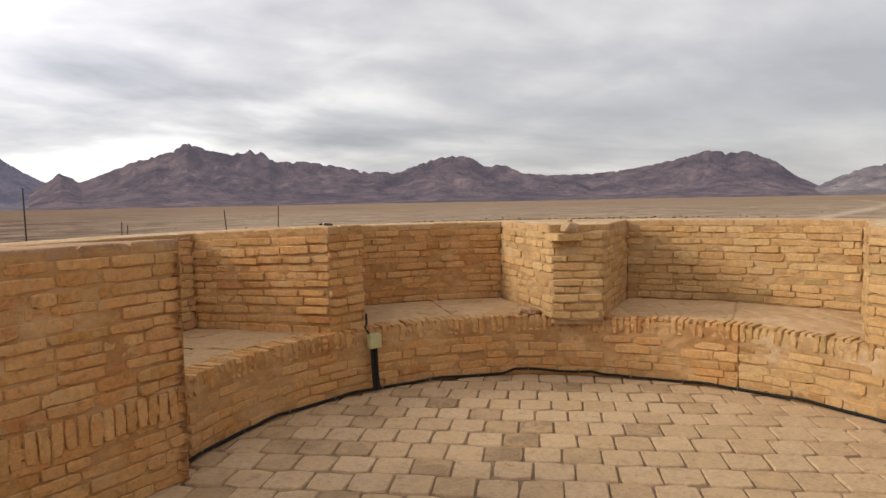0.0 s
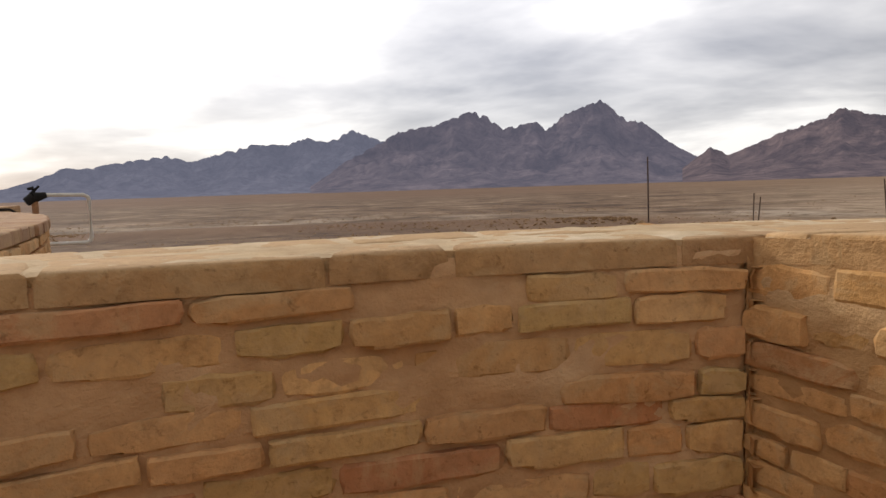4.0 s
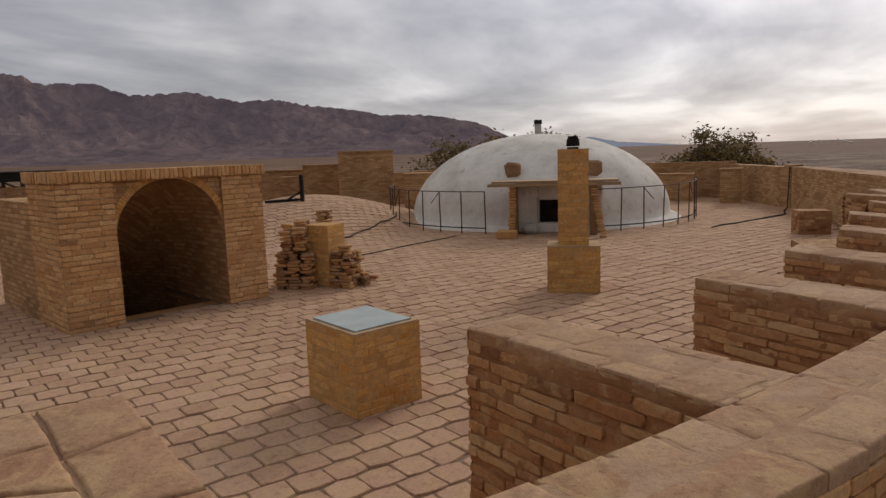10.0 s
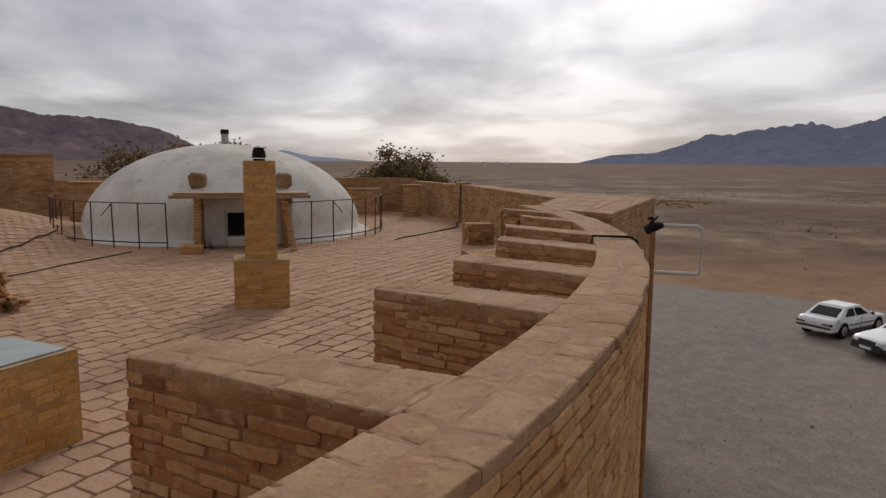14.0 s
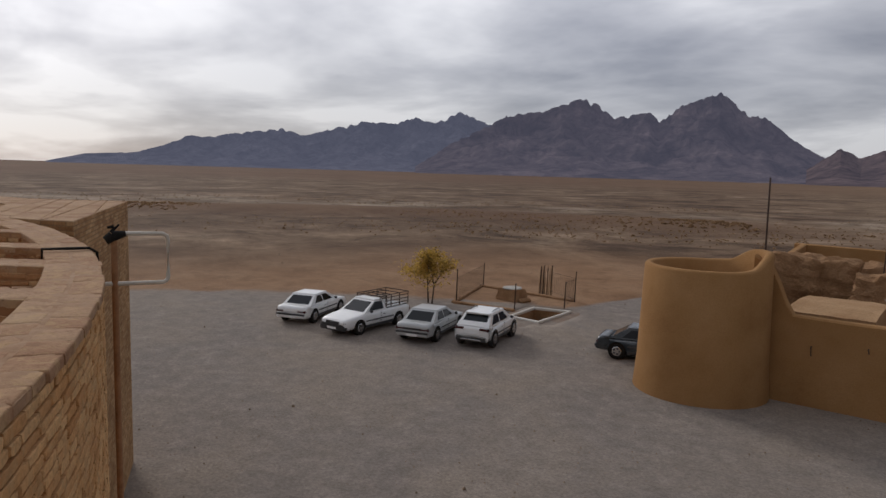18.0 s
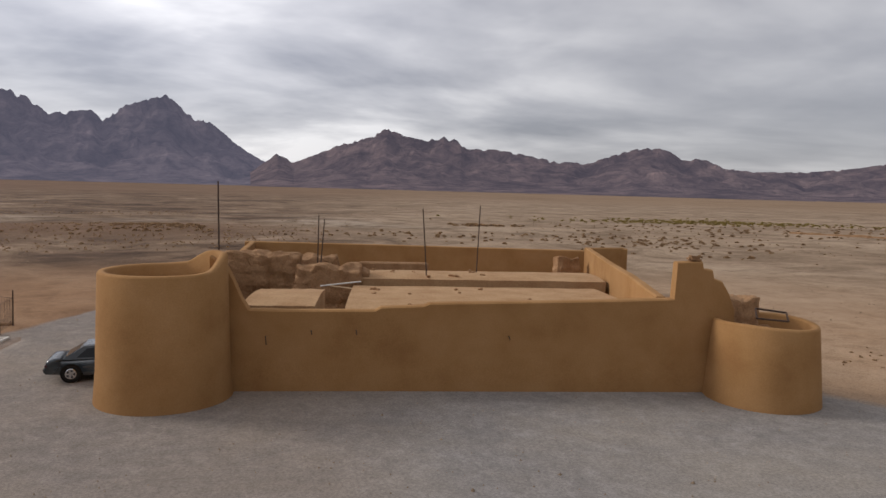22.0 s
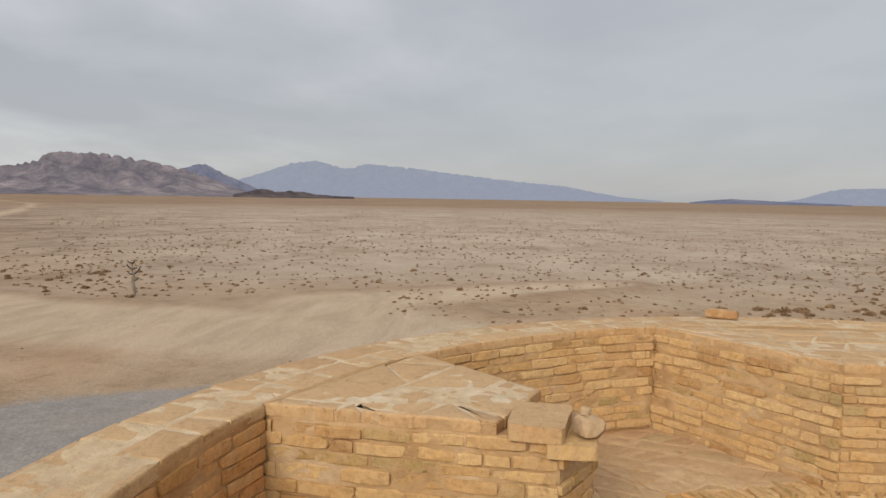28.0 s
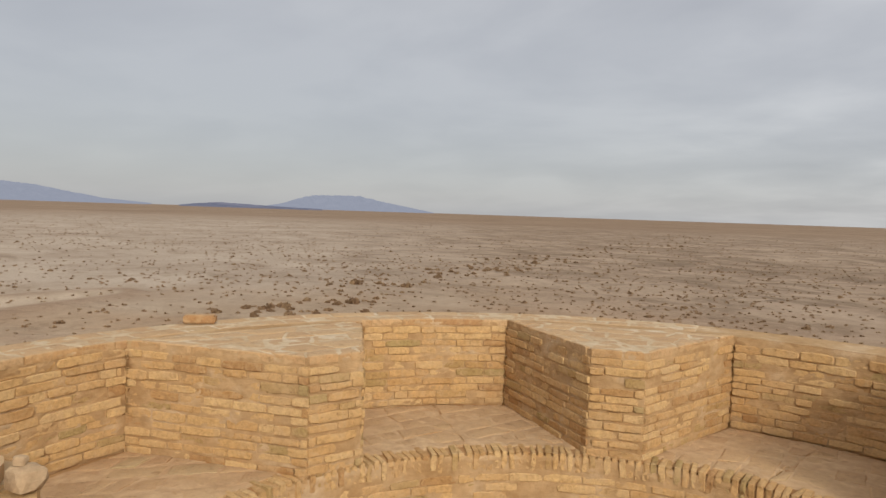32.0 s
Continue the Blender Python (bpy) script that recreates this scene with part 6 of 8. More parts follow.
def cables():
    def lying(name, label, pts, r, mat="black"):
        tagged(part(name, tube(pts, r), mat), label, "cable")

    def sag(pts, n=6, jit=0.05, seed=1, z=0.02):
        rnd = random.Random(seed)
        out = []
        for a, b in zip(pts, pts[1:]):
            for i in range(n):
                s = i / n
                px, py = a[0] + (b[0] - a[0]) * s + rnd.uniform(-jit, jit), a[1] + (b[1] - a[1]) * s + rnd.uniform(-jit, jit)
                out.append((px, py, z + hump(px, py)))
        out.append((*pts[-1], z + hump(*pts[-1])))
        return out

    lying("power_cable", "black cable lying across the roof to the parapet", sag([(-19.0, 1.8), (-22.2, 4.2), (-24.3, 4.75)], seed=2) + [(-24.35, 4.78, 0.7), (-24.38, 4.80, 1.34)], 0.018)
    lying("power_cable", "black cable snaking over the roof behind the dome", sag([(-14.2, -8.0), (-16.5, -7.2), (-19.4, -7.0), (-20.4, -7.3)], seed=3, z=0.03), 0.016)
    lying("power_cable", "thin black cable lying near the brick stacks", sag([(-11.6, -6.6), (-13.2, -6.2), (-17.2, -4.6)], seed=4), 0.012)
    # conduit along the foot of the bench and up to a junction box
    ring = []
    for i in range(80):
        a = -62 + i * 2.65
        w = 0.012 * math.sin(i * 0.9) + (0.03 if 28 < i < 36 else 0)
        ring.append((*polar(T1, bench_r(a) - 0.022, a), 0.022 + max(0, w)))
    t = thing("conduit", "black plastic conduit pinned along the foot of the bench", "conduit")
    part("pipe", tube(ring, 0.011), "black", t)
    for i in range(2, 78, 4):
        x, y, z = ring[i]
        part("clip", box((-0.004, -0.013, -0.014), (0.004, 0.013, 0.022), 0.002, Matrix.Translation((x, y, z))), "chrome", t)
    bx, by = polar(T1, bench_r(-16.5) - 0.05, -16.5)
    out = Vector((T1[0] - bx, T1[1] - by, 0)).normalized()
    side = Vector((-out.y, out.x, 0))
    m = Matrix(((side.x, out.x, 0, bx), (side.y, out.y, 0, by), (0, 0, 1, 0), (0, 0, 0, 1)))
    t = thing("junction_box", "square yellowed plastic junction box on the bench front", "junction box")
    part("body", box((-0.055, -0.01, 0.385), (0.055, 0.05, 0.505), 0.008, m, 2), "boxpaint", t)
    part("lid", box((-0.05, 0.051, 0.39), (0.05, 0.058, 0.50), 0.003, m), "boxpaint", t)
    part("conduit_pipe", tube([m @ Vector(p) for p in ((0.012, 0.02, 0.39), (0.016, 0.024, 0.2), (0.03, 0.026, 0.03))], 0.017), "black", t)
    part("conduit_pipe", tube([m @ Vector(p) for p in ((-0.022, 0.02, 0.39), (-0.014, 0.022, 0.2), (-0.002, 0.024, 0.03))], 0.015), "black", t)
    part("cable_tail", tube([m @ Vector(p) for p in ((-0.03, 0.0, 0.50), (-0.06, -0.02, 0.56), (-0.02, -0.06, 0.58), (0.0, -0.1, 0.66))], 0.009), "black", t)


def wall_lamp():
    t = thing("wall_lamp", "dark lamp on a bent pale pipe bracket outside the parapet", "lamp")
    a = 18.9
    q = lambda r, z: (*polar(O, r, a), z)
    part("down_pipe", rod(q(R_OUT + 0.20, GROUND), q(R_OUT + 0.20, 1.49), 0.032, sides=12), "rusty_pipe", t, "orange-brown rusty steel pipe")
    part("bracket", tube([q(R_OUT - 0.01, 1.01), q(R_OUT + 0.67, 0.995), q(R_OUT + 0.71, 1.02), q(R_OUT + 0.72, 1.06), q(R_OUT + 0.72, 1.45), q(R_OUT + 0.71, 1.49), q(R_OUT + 0.67, 1.515), q(R_OUT + 0.30, 1.525)], 0.022, 10), "pale_paint", t, "bent cream-painted pipe")
    bm = bmesh.new()
    p0, p1, p2 = Vector(q(R_OUT + 0.12, 1.455)), Vector(q(R_OUT + 0.19, 1.50)), Vector(q(R_OUT + 0.31, 1.525))
    add_rod(bm, p0, p1, 0.045, 0.058, 14)
    add_rod(bm, p1, p2, 0.058, 0.03, 14)
    part("lamp_head", bm, "black", t)
    part("lamp_fin", rod(q(R_OUT + 0.17, 1.54), q(R_OUT + 0.25, 1.62), 0.018, 0.01, 6), "black", t)
    part("lamp_fin", rod(q(R_OUT + 0.14, 1.59), q(R_OUT + 0.20, 1.60), 0.012, 0.02, 6), "black", t)
    part("feed_cable", tube([q(R_IN - 0.015, 1.18), q(R_IN - 0.012, TOP + 0.03), q(R_IN + 0.2, TOP + 0.028), q(R_OUT - 0.03, TOP + 0.026), q(R_OUT + 0.04, TOP - 0.02), q(R_OUT + 0.05, 1.1)], 0.016), "black", t)


FLOOD, FLOOD_Z = -10.8, 1.19


def floodlight():
    t = thing("floodlight", "yellow floodlight hung outside the parapet with a black hose", "floodlight")
    x, y = polar(T1, RB_OUT + 0.145, FLOOD)
    m = pose(x, y, FLOOD_Z, 6, 0, -FLOOD)
    part("housing", box((-0.10, -0.09, -0.11), (0.10, 0.09, 0.03), 0.02, m, 2), "boxpaint", t)
    part("lid", box((-0.095, -0.085, 0.031), (0.095, 0.085, 0.045), 0.006, m), "boxpaint", t)
    part("arm", box((-0.02, -0.28, -0.05), (0.02, -0.09, -0.02), 0.004, m), "rust", t)
    e = lambda r, a, z: (*polar(T1, r, a), z)
    bend = [m @ Vector((0.05, 0.0, 0.045)), e(4.22, -11.2, 1.29), e(4.195, -11.2, 1.340), e(4.16, -11.1, 1.370), e(4.11, -11.0, 1.377), e(4.05, -11.0, 1.375), e(3.96, -11.0, 1.374), e(3.84, -11.2, 1.374)]
    part("hose", tube(bend, 0.013, 10), "black", t, smooth=False)
    part("gland", rod(m @ Vector((0.03, -0.03, 0.045)), m @ Vector((0.06, 0.01, 0.062)), 0.016, 0.012, 8), "boxpaint", t)
    part("collar", tube([e(4.08, -11.0, 1.376), e(4.05, -11.0, 1.375)], 0.017, 10), "chrome", t)


def loose_stones():
    rnd = random.Random(23)

    def lump(name, label, category, size, at, turn, mat="brick", rough=0.18):
        bm = bmesh.new()
        bmesh.ops.create_icosphere(bm, subdivisions=2, radius=1)
        for v in bm.verts:
            p = v.co.copy()
            p = Vector([math.copysign(abs(c) ** 0.6, c) for c in p])
            v.co = Vector((p.x * size[0] / 2, p.y * size[1] / 2, p.z * size[2] / 2)) * (1 + rough * noise.noise(v.co * 1.7 + Vector((at[0] * 3, at[1] * 5, 0))))
        tagged(part(name, bm, mat, m=pose(*at, rnd.uniform(-4, 4), rnd.uniform(-4, 4), turn)), label, category)

    e = lambda r, a: polar(T1, r, a)
    t = thing("loose_brick", "single pale brick lying on the parapet", "brick")
    part("body", box((-0.13, -0.06, 0), (0.13, 0.06, 0.07), 0.012, pose(6.2, -1.72, TOP + 0.008, 0, 0, 65), 2), "cap", t)
    # broken corner of a buttress
    lump("stone", "rounded pale stone on the broken buttress corner", "stone", (0.15, 0.125, 0.10), (3.20, -0.262, TOP - 0.014), 20, "gypsum")
    lump("stone", "small pale stone on the broken buttress corner", "stone", (0.05, 0.045, 0.04), (3.21, -0.245, TOP + 0.050), 60, "gypsum")
    lump("debris", "dry twigs and crumbs heaped on the bench", "debris", (0.2, 0.1, 0.05), (*e(2.6, 19.5), BENCH + 0.03), 30, "adobe", 0.5)
    lump("stone", "small broken stone chip on the bench", "stone", (0.1, 0.07, 0.05), (*e(2.62, 17.3), BENCH + 0.03), 70, "adobe", 0.4)


def court_things():
    t = thing("court_awning", "low dark steel and board cover over the courtyard", "awning")
    c = Vector((-15.4, -17.6, 0))
    u, w = Vector((0.86, -0.5, 0)), Vector((-0.5, -0.86, 0))
    m = Matrix(((u.x, w.x, 0, c.x), (u.y, w.y, 0, c.y), (0, 0, 1, 0), (0, 0, 0, 1)))
    for k in range(3):
        d = 0.2 + 2.2 * k
        part("beam", box((-2.2, d, 1.72), (8.5, d + 0.14, 1.98), 0.01, m), "black", t)
        for i in range(7):
            part("post", box((i * 1.3 - 1.0, d + 0.02, -0.02), (i * 1.3 - 0.9, d + 0.12, 1.72), 0.008, m), "rust", t)
            part("strut", rod(m @ Vector((i * 1.3 - 1.0, d + 0.07, 1.45)), m @ Vector((i * 1.3 - 0.4, d + 0.07, 1.74)), 0.025, sides=6), "rust", t)
    for k in range(9):
        part("board", box((-2.1, 0.1 + 0.55 * k, 1.985), (8.6, 0.55 + 0.55 * k, 2.02), 0.006, m), "rust", t)
    for k in range(4):
        part("side_board", box((-2.0, -0.06, 0.82 + 0.19 * k), (8.4, -0.02, 0.995 + 0.19 * k), 0.006, m), "adobe", t, "pale weathered cladding board")
    part("low_beam", box((-2.0, -0.1, 0.58), (8.4, 0.0, 0.79), 0.01, m), "black", t)
    part("plinth", box((-2.0, -0.06, -0.01), (8.4, 0.1, 0.57), 0.02, m), "adobe", t)
    f = thing("steel_bracket", "black steel post with a slanting brace on the roof", "bracket")
    x, y = -18.77, -9.66
    z = hump(x, y)
    part("post", box((x - 0.05, y - 0.05, z - 0.1), (x + 0.05, y + 0.05, z + 0.78), 0.006), "black", f)
    part("foot", rod((x, y, z + 0.06), (x + 0.45, y - 1.0, z + 0.02), 0.04, sides=6), "black", f)
    part("brace", rod((x, y, z + 0.3), (x + 0.17, y - 0.4, z + 0.06), 0.03, sides=6), "black", f)


def dome_plaster_material():
    m, nt, b = material("dome_plaster", 0.9)
    v = coords(nt)
    big, mid, fine = noise_node(nt, v, 0.9, 5, 0.65), noise_node(nt, v, 3.5, 5, 0.7), noise_node(nt, v, 40, 4, 0.6)
    col = ramp_node(nt, big, [(0.35, (0.58, 0.53, 0.455)), (0.6, (0.76, 0.71, 0.63))])
    col = mix_node(nt, col, (0.36, 0.28, 0.21), ramp_node(nt, mid, [(0.57, (0, 0, 0)), (0.74, (0.62, 0.62, 0.62))]))
    col = mix_node(nt, col, ramp_node(nt, fine, [(0.3, (0.88,) * 3), (0.7, (1.03,) * 3)]), 1.0, "MULTIPLY")
    link(nt, col, b.inputs["Base Color"])
    n1 = bump_node(nt, b, mid, 0.5, 0.05)
    bump_node(nt, b, fine, 0.3, 0.01, n1)
    MAT["dome_plaster"] = m


dome_plaster_material()
build_floor()
skylight_pier()
chimney()
stair_house()
brick_stacks()
dome()
gate_rim()
cables()
wall_lamp()
floodlight()
loose_stones()
court_things()

# ---- the small plastered fort across the yard ----
def small_fort():
    G = GROUND - 0.2
    t = thing("small_fort", "low clay-plastered fort with round corner towers and open roofs", "fort")

    def wall_run(name, pts, th, tops, label="", mat="plaster", inner=1):
        """A wall along a plan line whose rounded top follows the given heights."""
        bm = bmesh.new()
        rings = []
        P = [Vector(p) for p in pts]
        for i, p in enumerate(P):
            d = (P[min(i + 1, len(P) - 1)] - P[max(i - 1, 0)]).normalized()
            n = Vector((-d.y, d.x)) * inner
            z = tops[i]
            flare = 0.05
            prof = ((-flare, G), (0, G + 1.5), (0.0, z - 0.05), (0.07, z), (th - 0.07, z), (th, z - 0.05), (th, G))
            rings.append([bm.verts.new((p.x + n.x * o, p.y + n.y * o, h)) for o, h in prof])
        k = len(rings[0])
        for a, b in zip(rings, rings[1:]):
            for i in range(k):
                bm.faces.new((a[i], a[(i + 1) % k], b[(i + 1) % k], b[i]))
        bm.faces.new(rings[0])
        bm.faces.new(rings[-1][::-1])
        return part(name, bm, mat, t, label)

    front = [(-6.0, 24.0), (-5.45, 24.0), (-5.2, 24.0), (-4.95, 24.0), (-4.7, 24.0), (-3.3, 24.0), (-0.35, 24.02), (-0.15, 24.02), (1.35, 24.0), (1.55, 24.0), (4.6, 24.0), (8, 24.0), (10.42, 24.0), (10.48, 24.0), (11.40, 24.0), (11.46, 24.0), (11.8, 24.0), (11.86, 24.0), (12.2, 24.0), (12.45, 24.0), (12.7, 24.0)]
    tops = [-0.2, -0.55, -1.05, -1.65, -2.03, -2.05, -2.02, -1.9, -1.83, -1.74, -1.66, -1.56, -1.46, -0.12, -0.08, -0.34, -0.38, -0.68, -0.80, -1.2, -1.8]
    wall_run("front_wall", front, 0.42, tops)
    wall_run("right_wall", [(10.3, 24.43), (11.2, 30), (12.3, 36), (14.2, 47)], 0.4, [-1.45, -1.35, -1.5, -1.55], inner=1)
    wall_run("back_wall", [(-10.2, 51.2), (0, 50.4), (14.7, 49.3), (17.5, 49.2)], 0.45, [-1.9, -1.9, -1.95, -1.75], inner=-1)
    wall_run("left_wall", [(-7.9, 25.6), (-8.8, 38), (-9.9, 51)], 0.4, [-1.2, -2.0, -1.9], inner=-1)
    wall_run("corner_return", [(14.4, 47.2), (17.4, 49.0)], 0.4, [-1.6, -1.7], inner=1)

    def tower(c, r0, r1, top, wave, label):
        bm = bmesh.new()
        n = 120
        rings = []
        for k in range(n):
            a = 360 * k / n
            z = top + wave(a)
            prof = ((r0 + 0.10, G), (r0, GROUND + 1.0), (r1 + 0.02, z - 0.08), (r1 - 0.03, z), (r1 - 0.20, z), (r1 - 0.26, z - 0.07), (r1 - 0.3, z - 0.9))
            rings.append([bm.verts.new((*polar(c, r, a), h)) for r, h in prof])
        for k in range(n):
            a, b = rings[k], rings[(k + 1) % n]
            for i in range(len(a) - 1):
                bm.faces.new((a[i], b[i], b[i + 1], a[i + 1]))
        part("tower", bm, "plaster", t, label, smooth=True)
        part("tower_fill", prism([polar(c, r1 - 0.25, a) for a in range(0, 360, 12)], top - 1.2, top - 0.75), "adobe", t)

    tower((-7.35, 23.5), 2.12, 2.0, -0.62, lambda a: 0.14 * smooth01(math.cos(radians(a - 60)), 0.2, 1) + 0.40 * smooth01(math.cos(radians(a - 62)), 0.55, 0.97), "round plastered corner tower, open at the top")
    tower((13.55, 23.4), 1.90, 1.74, -2.10, lambda a: 0.05 * math.sin(radians(a * 2)), "lower round plastered corner tower full of rubble")
    # roofs inside
    def roof(x0, x1, y0, y1, z, th, seed):
        bm = bmesh.new()
        nx, ny = 20, 6
        grid = [[bm.verts.new((x0 + (x1 - x0) * i / nx, y0 + (y1 - y0) * j / ny + 0.06 * noise.noise(Vector((i * 0.6, j, seed))), z + 0.03 * noise.noise(Vector((i * 0.35, j * 0.6, seed))) + 0.12 * math.sin(math.pi * j / ny))) for i in range(nx + 1)] for j in range(ny + 1)]
        for j in range(ny):
            for i in range(nx):
                bm.faces.new((grid[j][i], grid[j][i + 1], grid[j + 1][i + 1], grid[j + 1][i]))
        rim = grid[0] + [row[-1] for row in grid[1:]] + grid[-1][-2::-1] + [row[0] for row in grid[-2:0:-1]]
        low = [bm.verts.new((v.co.x, v.co.y, z - th)) for v in rim]
        for i in range(len(rim)):
            bm.faces.new((rim[i], low[i], low[(i + 1) % len(rim)], rim[(i + 1) % len(rim)]))
        bm.faces.new(low)
        part("mud_roof", bm, "mudroof", t)

    roof(-1.9, 11.6, 35.4, 39.2, -2.42, 1.2, 1)
    roof(-1.6, 10.6, 25.4, 34.2, -2.62, 1.6, 2)
    roof(-5.5, -2.7, 26.6, 31.0, -2.35, 1.8, 3)
    for x, y in ((-4.2, 37.0), (-7.0, 36.0), (0.5, 44)):
        part("inner_wall", box((x - 2.2, y - 0.3, G), (x + 2.2, y + 0.3, -2.5), 0.08), "adobe", t)
    rnd = random.Random(41)

    def ruin(x, y, z, sx, sy, sz, seed):
        """A block of old wall: flat faces, slumped shoulders, gullied sides."""
        bm = bmesh.new()
        bmesh.ops.create_icosphere(bm, subdivisions=5, radius=1)
        for v in bm.verts:
            u = v.co / max(abs(c) for c in v.co)
            p = u * 0.86 + v.co * 0.14
            q = Vector((p.x * sx, p.y * sy, p.z * sz))
            rill = noise.fractal(Vector((q.x * 1.5 + seed, q.y * 1.5, q.z * 0.45)), 0.9, 2.0, 4)
            layer = 0.05 * math.sin(q.z * 9 + 3 * noise.noise(q + Vector((seed, 0, 0))))
            k = 1 + 0.16 * rill + layer * (1 - abs(u.z))
            top = 0.30 * noise.fractal(Vector((q.x * 0.8, q.y * 0.8, seed)), 0.9, 2.0, 3) if p.z > 0.5 else 0.0
            v.co = Vector((q.x * k, q.y * k, q.z * (1 + 0.06 * rill) + top))
        part("ruined_wall", bm, "adobe", t, "crumbling old adobe wall", Matrix.Translation((x, y, z)), smooth=False)

    ruin(-6.4, 36.5, -3.0, 2.0, 1.0, 1.75, 1)
    ruin(-2.9, 35.6, -3.4, 1.7, 0.9, 1.65, 2)
    ruin(-4.6, 39.5, -3.2, 1.8, 0.8, 1.5, 3)
    ruin(-1.2, 36.2, -3.6, 0.35, 0.5, 1.6, 4)
    ruin(13.1, 24.6, -2.2, 0.7, 0.55, 0.75, 5)
    part("roof_stone", box((-0.28, -0.16, -0.1), (0.28, 0.16, 0.16), 0.09, pose(11.15, 24.2, -0.06, 0, 8, 12), 2), "adobe", t)
    ruin(12.0, 45.0, -3.0, 0.8, 0.6, 0.9, 6)
    # iron poles standing in the ruins
    for k, (x, y, z0, z1, dx) in enumerate(((-5.95, 25.2, -2.2, 2.35, -0.05), (-3.75, 38.0, -2.6, 0.65, 0.05), (-3.62, 38.1, -2.6, 0.45, 0.22), (2.15, 36.2, -2.5, 1.22, -0.28), (5.05, 38.2, -2.5, 1.38, 0.12))):
        tagged(part("iron_pole", rod((x, y, z0), (x + dx, y, z1), 0.035, 0.028, 8), "rust"), "thin rusty iron pole standing in the ruined fort", "pole", "poles in the small fort")
    # rubbish on roofs and in the tower
    for k in range(26):
        x, y = rnd.uniform(-1.0, 10.5), rnd.choice((rnd.uniform(26, 33.5), rnd.uniform(35.8, 39)))
        z = -2.54 if y < 35 else -2.34
        part("roof_stone", box((-0.1, -0.07, -0.06), (rnd.uniform(0.05, 0.2), 0.08, 0.07), 0.03, pose(x, y, z + 0.02, 0, rnd.uniform(-20, 20), rnd.uniform(0, 180))), "adobe", t)
    f = thing("wooden_frame", "broken wooden frame lying in the rubble of the tower", "frame")
    for a, b in (((13.0, 23.0, -1.95), (14.0, 22.7, -2.0)), ((13.1, 23.3, -1.65), (14.1, 23.05, -1.75)), ((13.0, 23.0, -1.95), (13.1, 23.3, -1.65)), ((14.0, 22.7, -2.0), (14.1, 23.05, -1.75))):
        part("rail", rod(a, b, 0.035, sides=6), "rust", f)
    for k in range(8):
        ruin_at = (13.2 + rnd.uniform(-1.1, 1.1), 23.4 + rnd.uniform(-1.0, 1.0))
        part("rubble", box((-0.18, -0.14, -0.12), (0.18, 0.14, 0.14), 0.06, pose(*ruin_at, -2.55 + rnd.uniform(0, 0.25), rnd.uniform(0, 40), rnd.uniform(0, 40), rnd.uniform(0, 180))), "adobe", t)
    b = thing("board", "pale broken boards lying in a gap of the roofs", "board")
    part("plank", box((-1.0, -0.12, -0.02), (1.0, 0.12, 0.02), 0.005, pose(-2.2, 33.9, -2.5, 0, -6, 8)), "concrete", b)
    part("plank", box((-0.7, -0.1, -0.02), (0.7, 0.1, 0.02), 0.005, pose(-2.0, 33.4, -2.62, 0, 5, -12)), "wood", b)
    for x, z, h in ((-4.1, -2.95, 0.28), (-2.55, -2.75, 0.12), (-1.0, -2.72, 0.14), (4.4, -2.9, 0.1)):
        g = thing("wall_peg", "short rusty iron peg sticking out of the plaster wall", "peg", "pegs in the plaster wall")
        part("shaft", tube([(x, 24.0, z), (x, 23.86, z + 0.02), (x + 0.03, 23.84, z - h)], 0.018), "rust", g)
    s = thing("wall_spout", "small rusty bracket with a cable on the plaster wall", "bracket")
    part("plate", box((-5.72, 23.80, -2.95), (-5.52, 23.99, -2.8), 0.01), "rust", s)
    part("tail", tube([(-5.62, 23.9, -2.95), (-5.6, 23.93, -3.3), (-5.63, 23.95, -3.6)], 0.012), "pale_paint", s)


# ---- vehicles ----
def paint(name, color, rough=0.3):
    m, nt, b = material(name, rough)
    v = coords(nt, world=False)
    dust = ramp_node(nt, noise_node(nt, v, 2.0, 4, 0.6), [(0.35, color), (0.75, tuple(c * 0.85 + 0.035 for c in color))])
    link(nt, dust, b.inputs["Base Color"])
    b.inputs["Coat Weight"].default_value = 0.35
    MAT[name] = m


paint("paint_white", (0.86, 0.86, 0.85))
paint("paint_silver", (0.46, 0.47, 0.47), 0.35)
paint("paint_dark", (0.022, 0.03, 0.036), 0.25)
paint("lamp_red", (0.06, 0.010, 0.012), 0.2)
paint("lamp_clear", (0.45, 0.46, 0.46), 0.1)
paint("black_trim", (0.02, 0.02, 0.021), 0.55)


def loft(sections):
    """Skin over closed cross-sections (lists of points)."""
    bm = bmesh.new()
    rings = [[bm.verts.new(p) for p in s] for s in sections]
    k = len(rings[0])
    for a, b in zip(rings, rings[1:]):
        for i in range(k):
            bm.faces.new((a[i], a[(i + 1) % k], b[(i + 1) % k], b[i]))
    bm.faces.new(rings[0][::-1])
    bm.faces.new(rings[-1])
    return bm


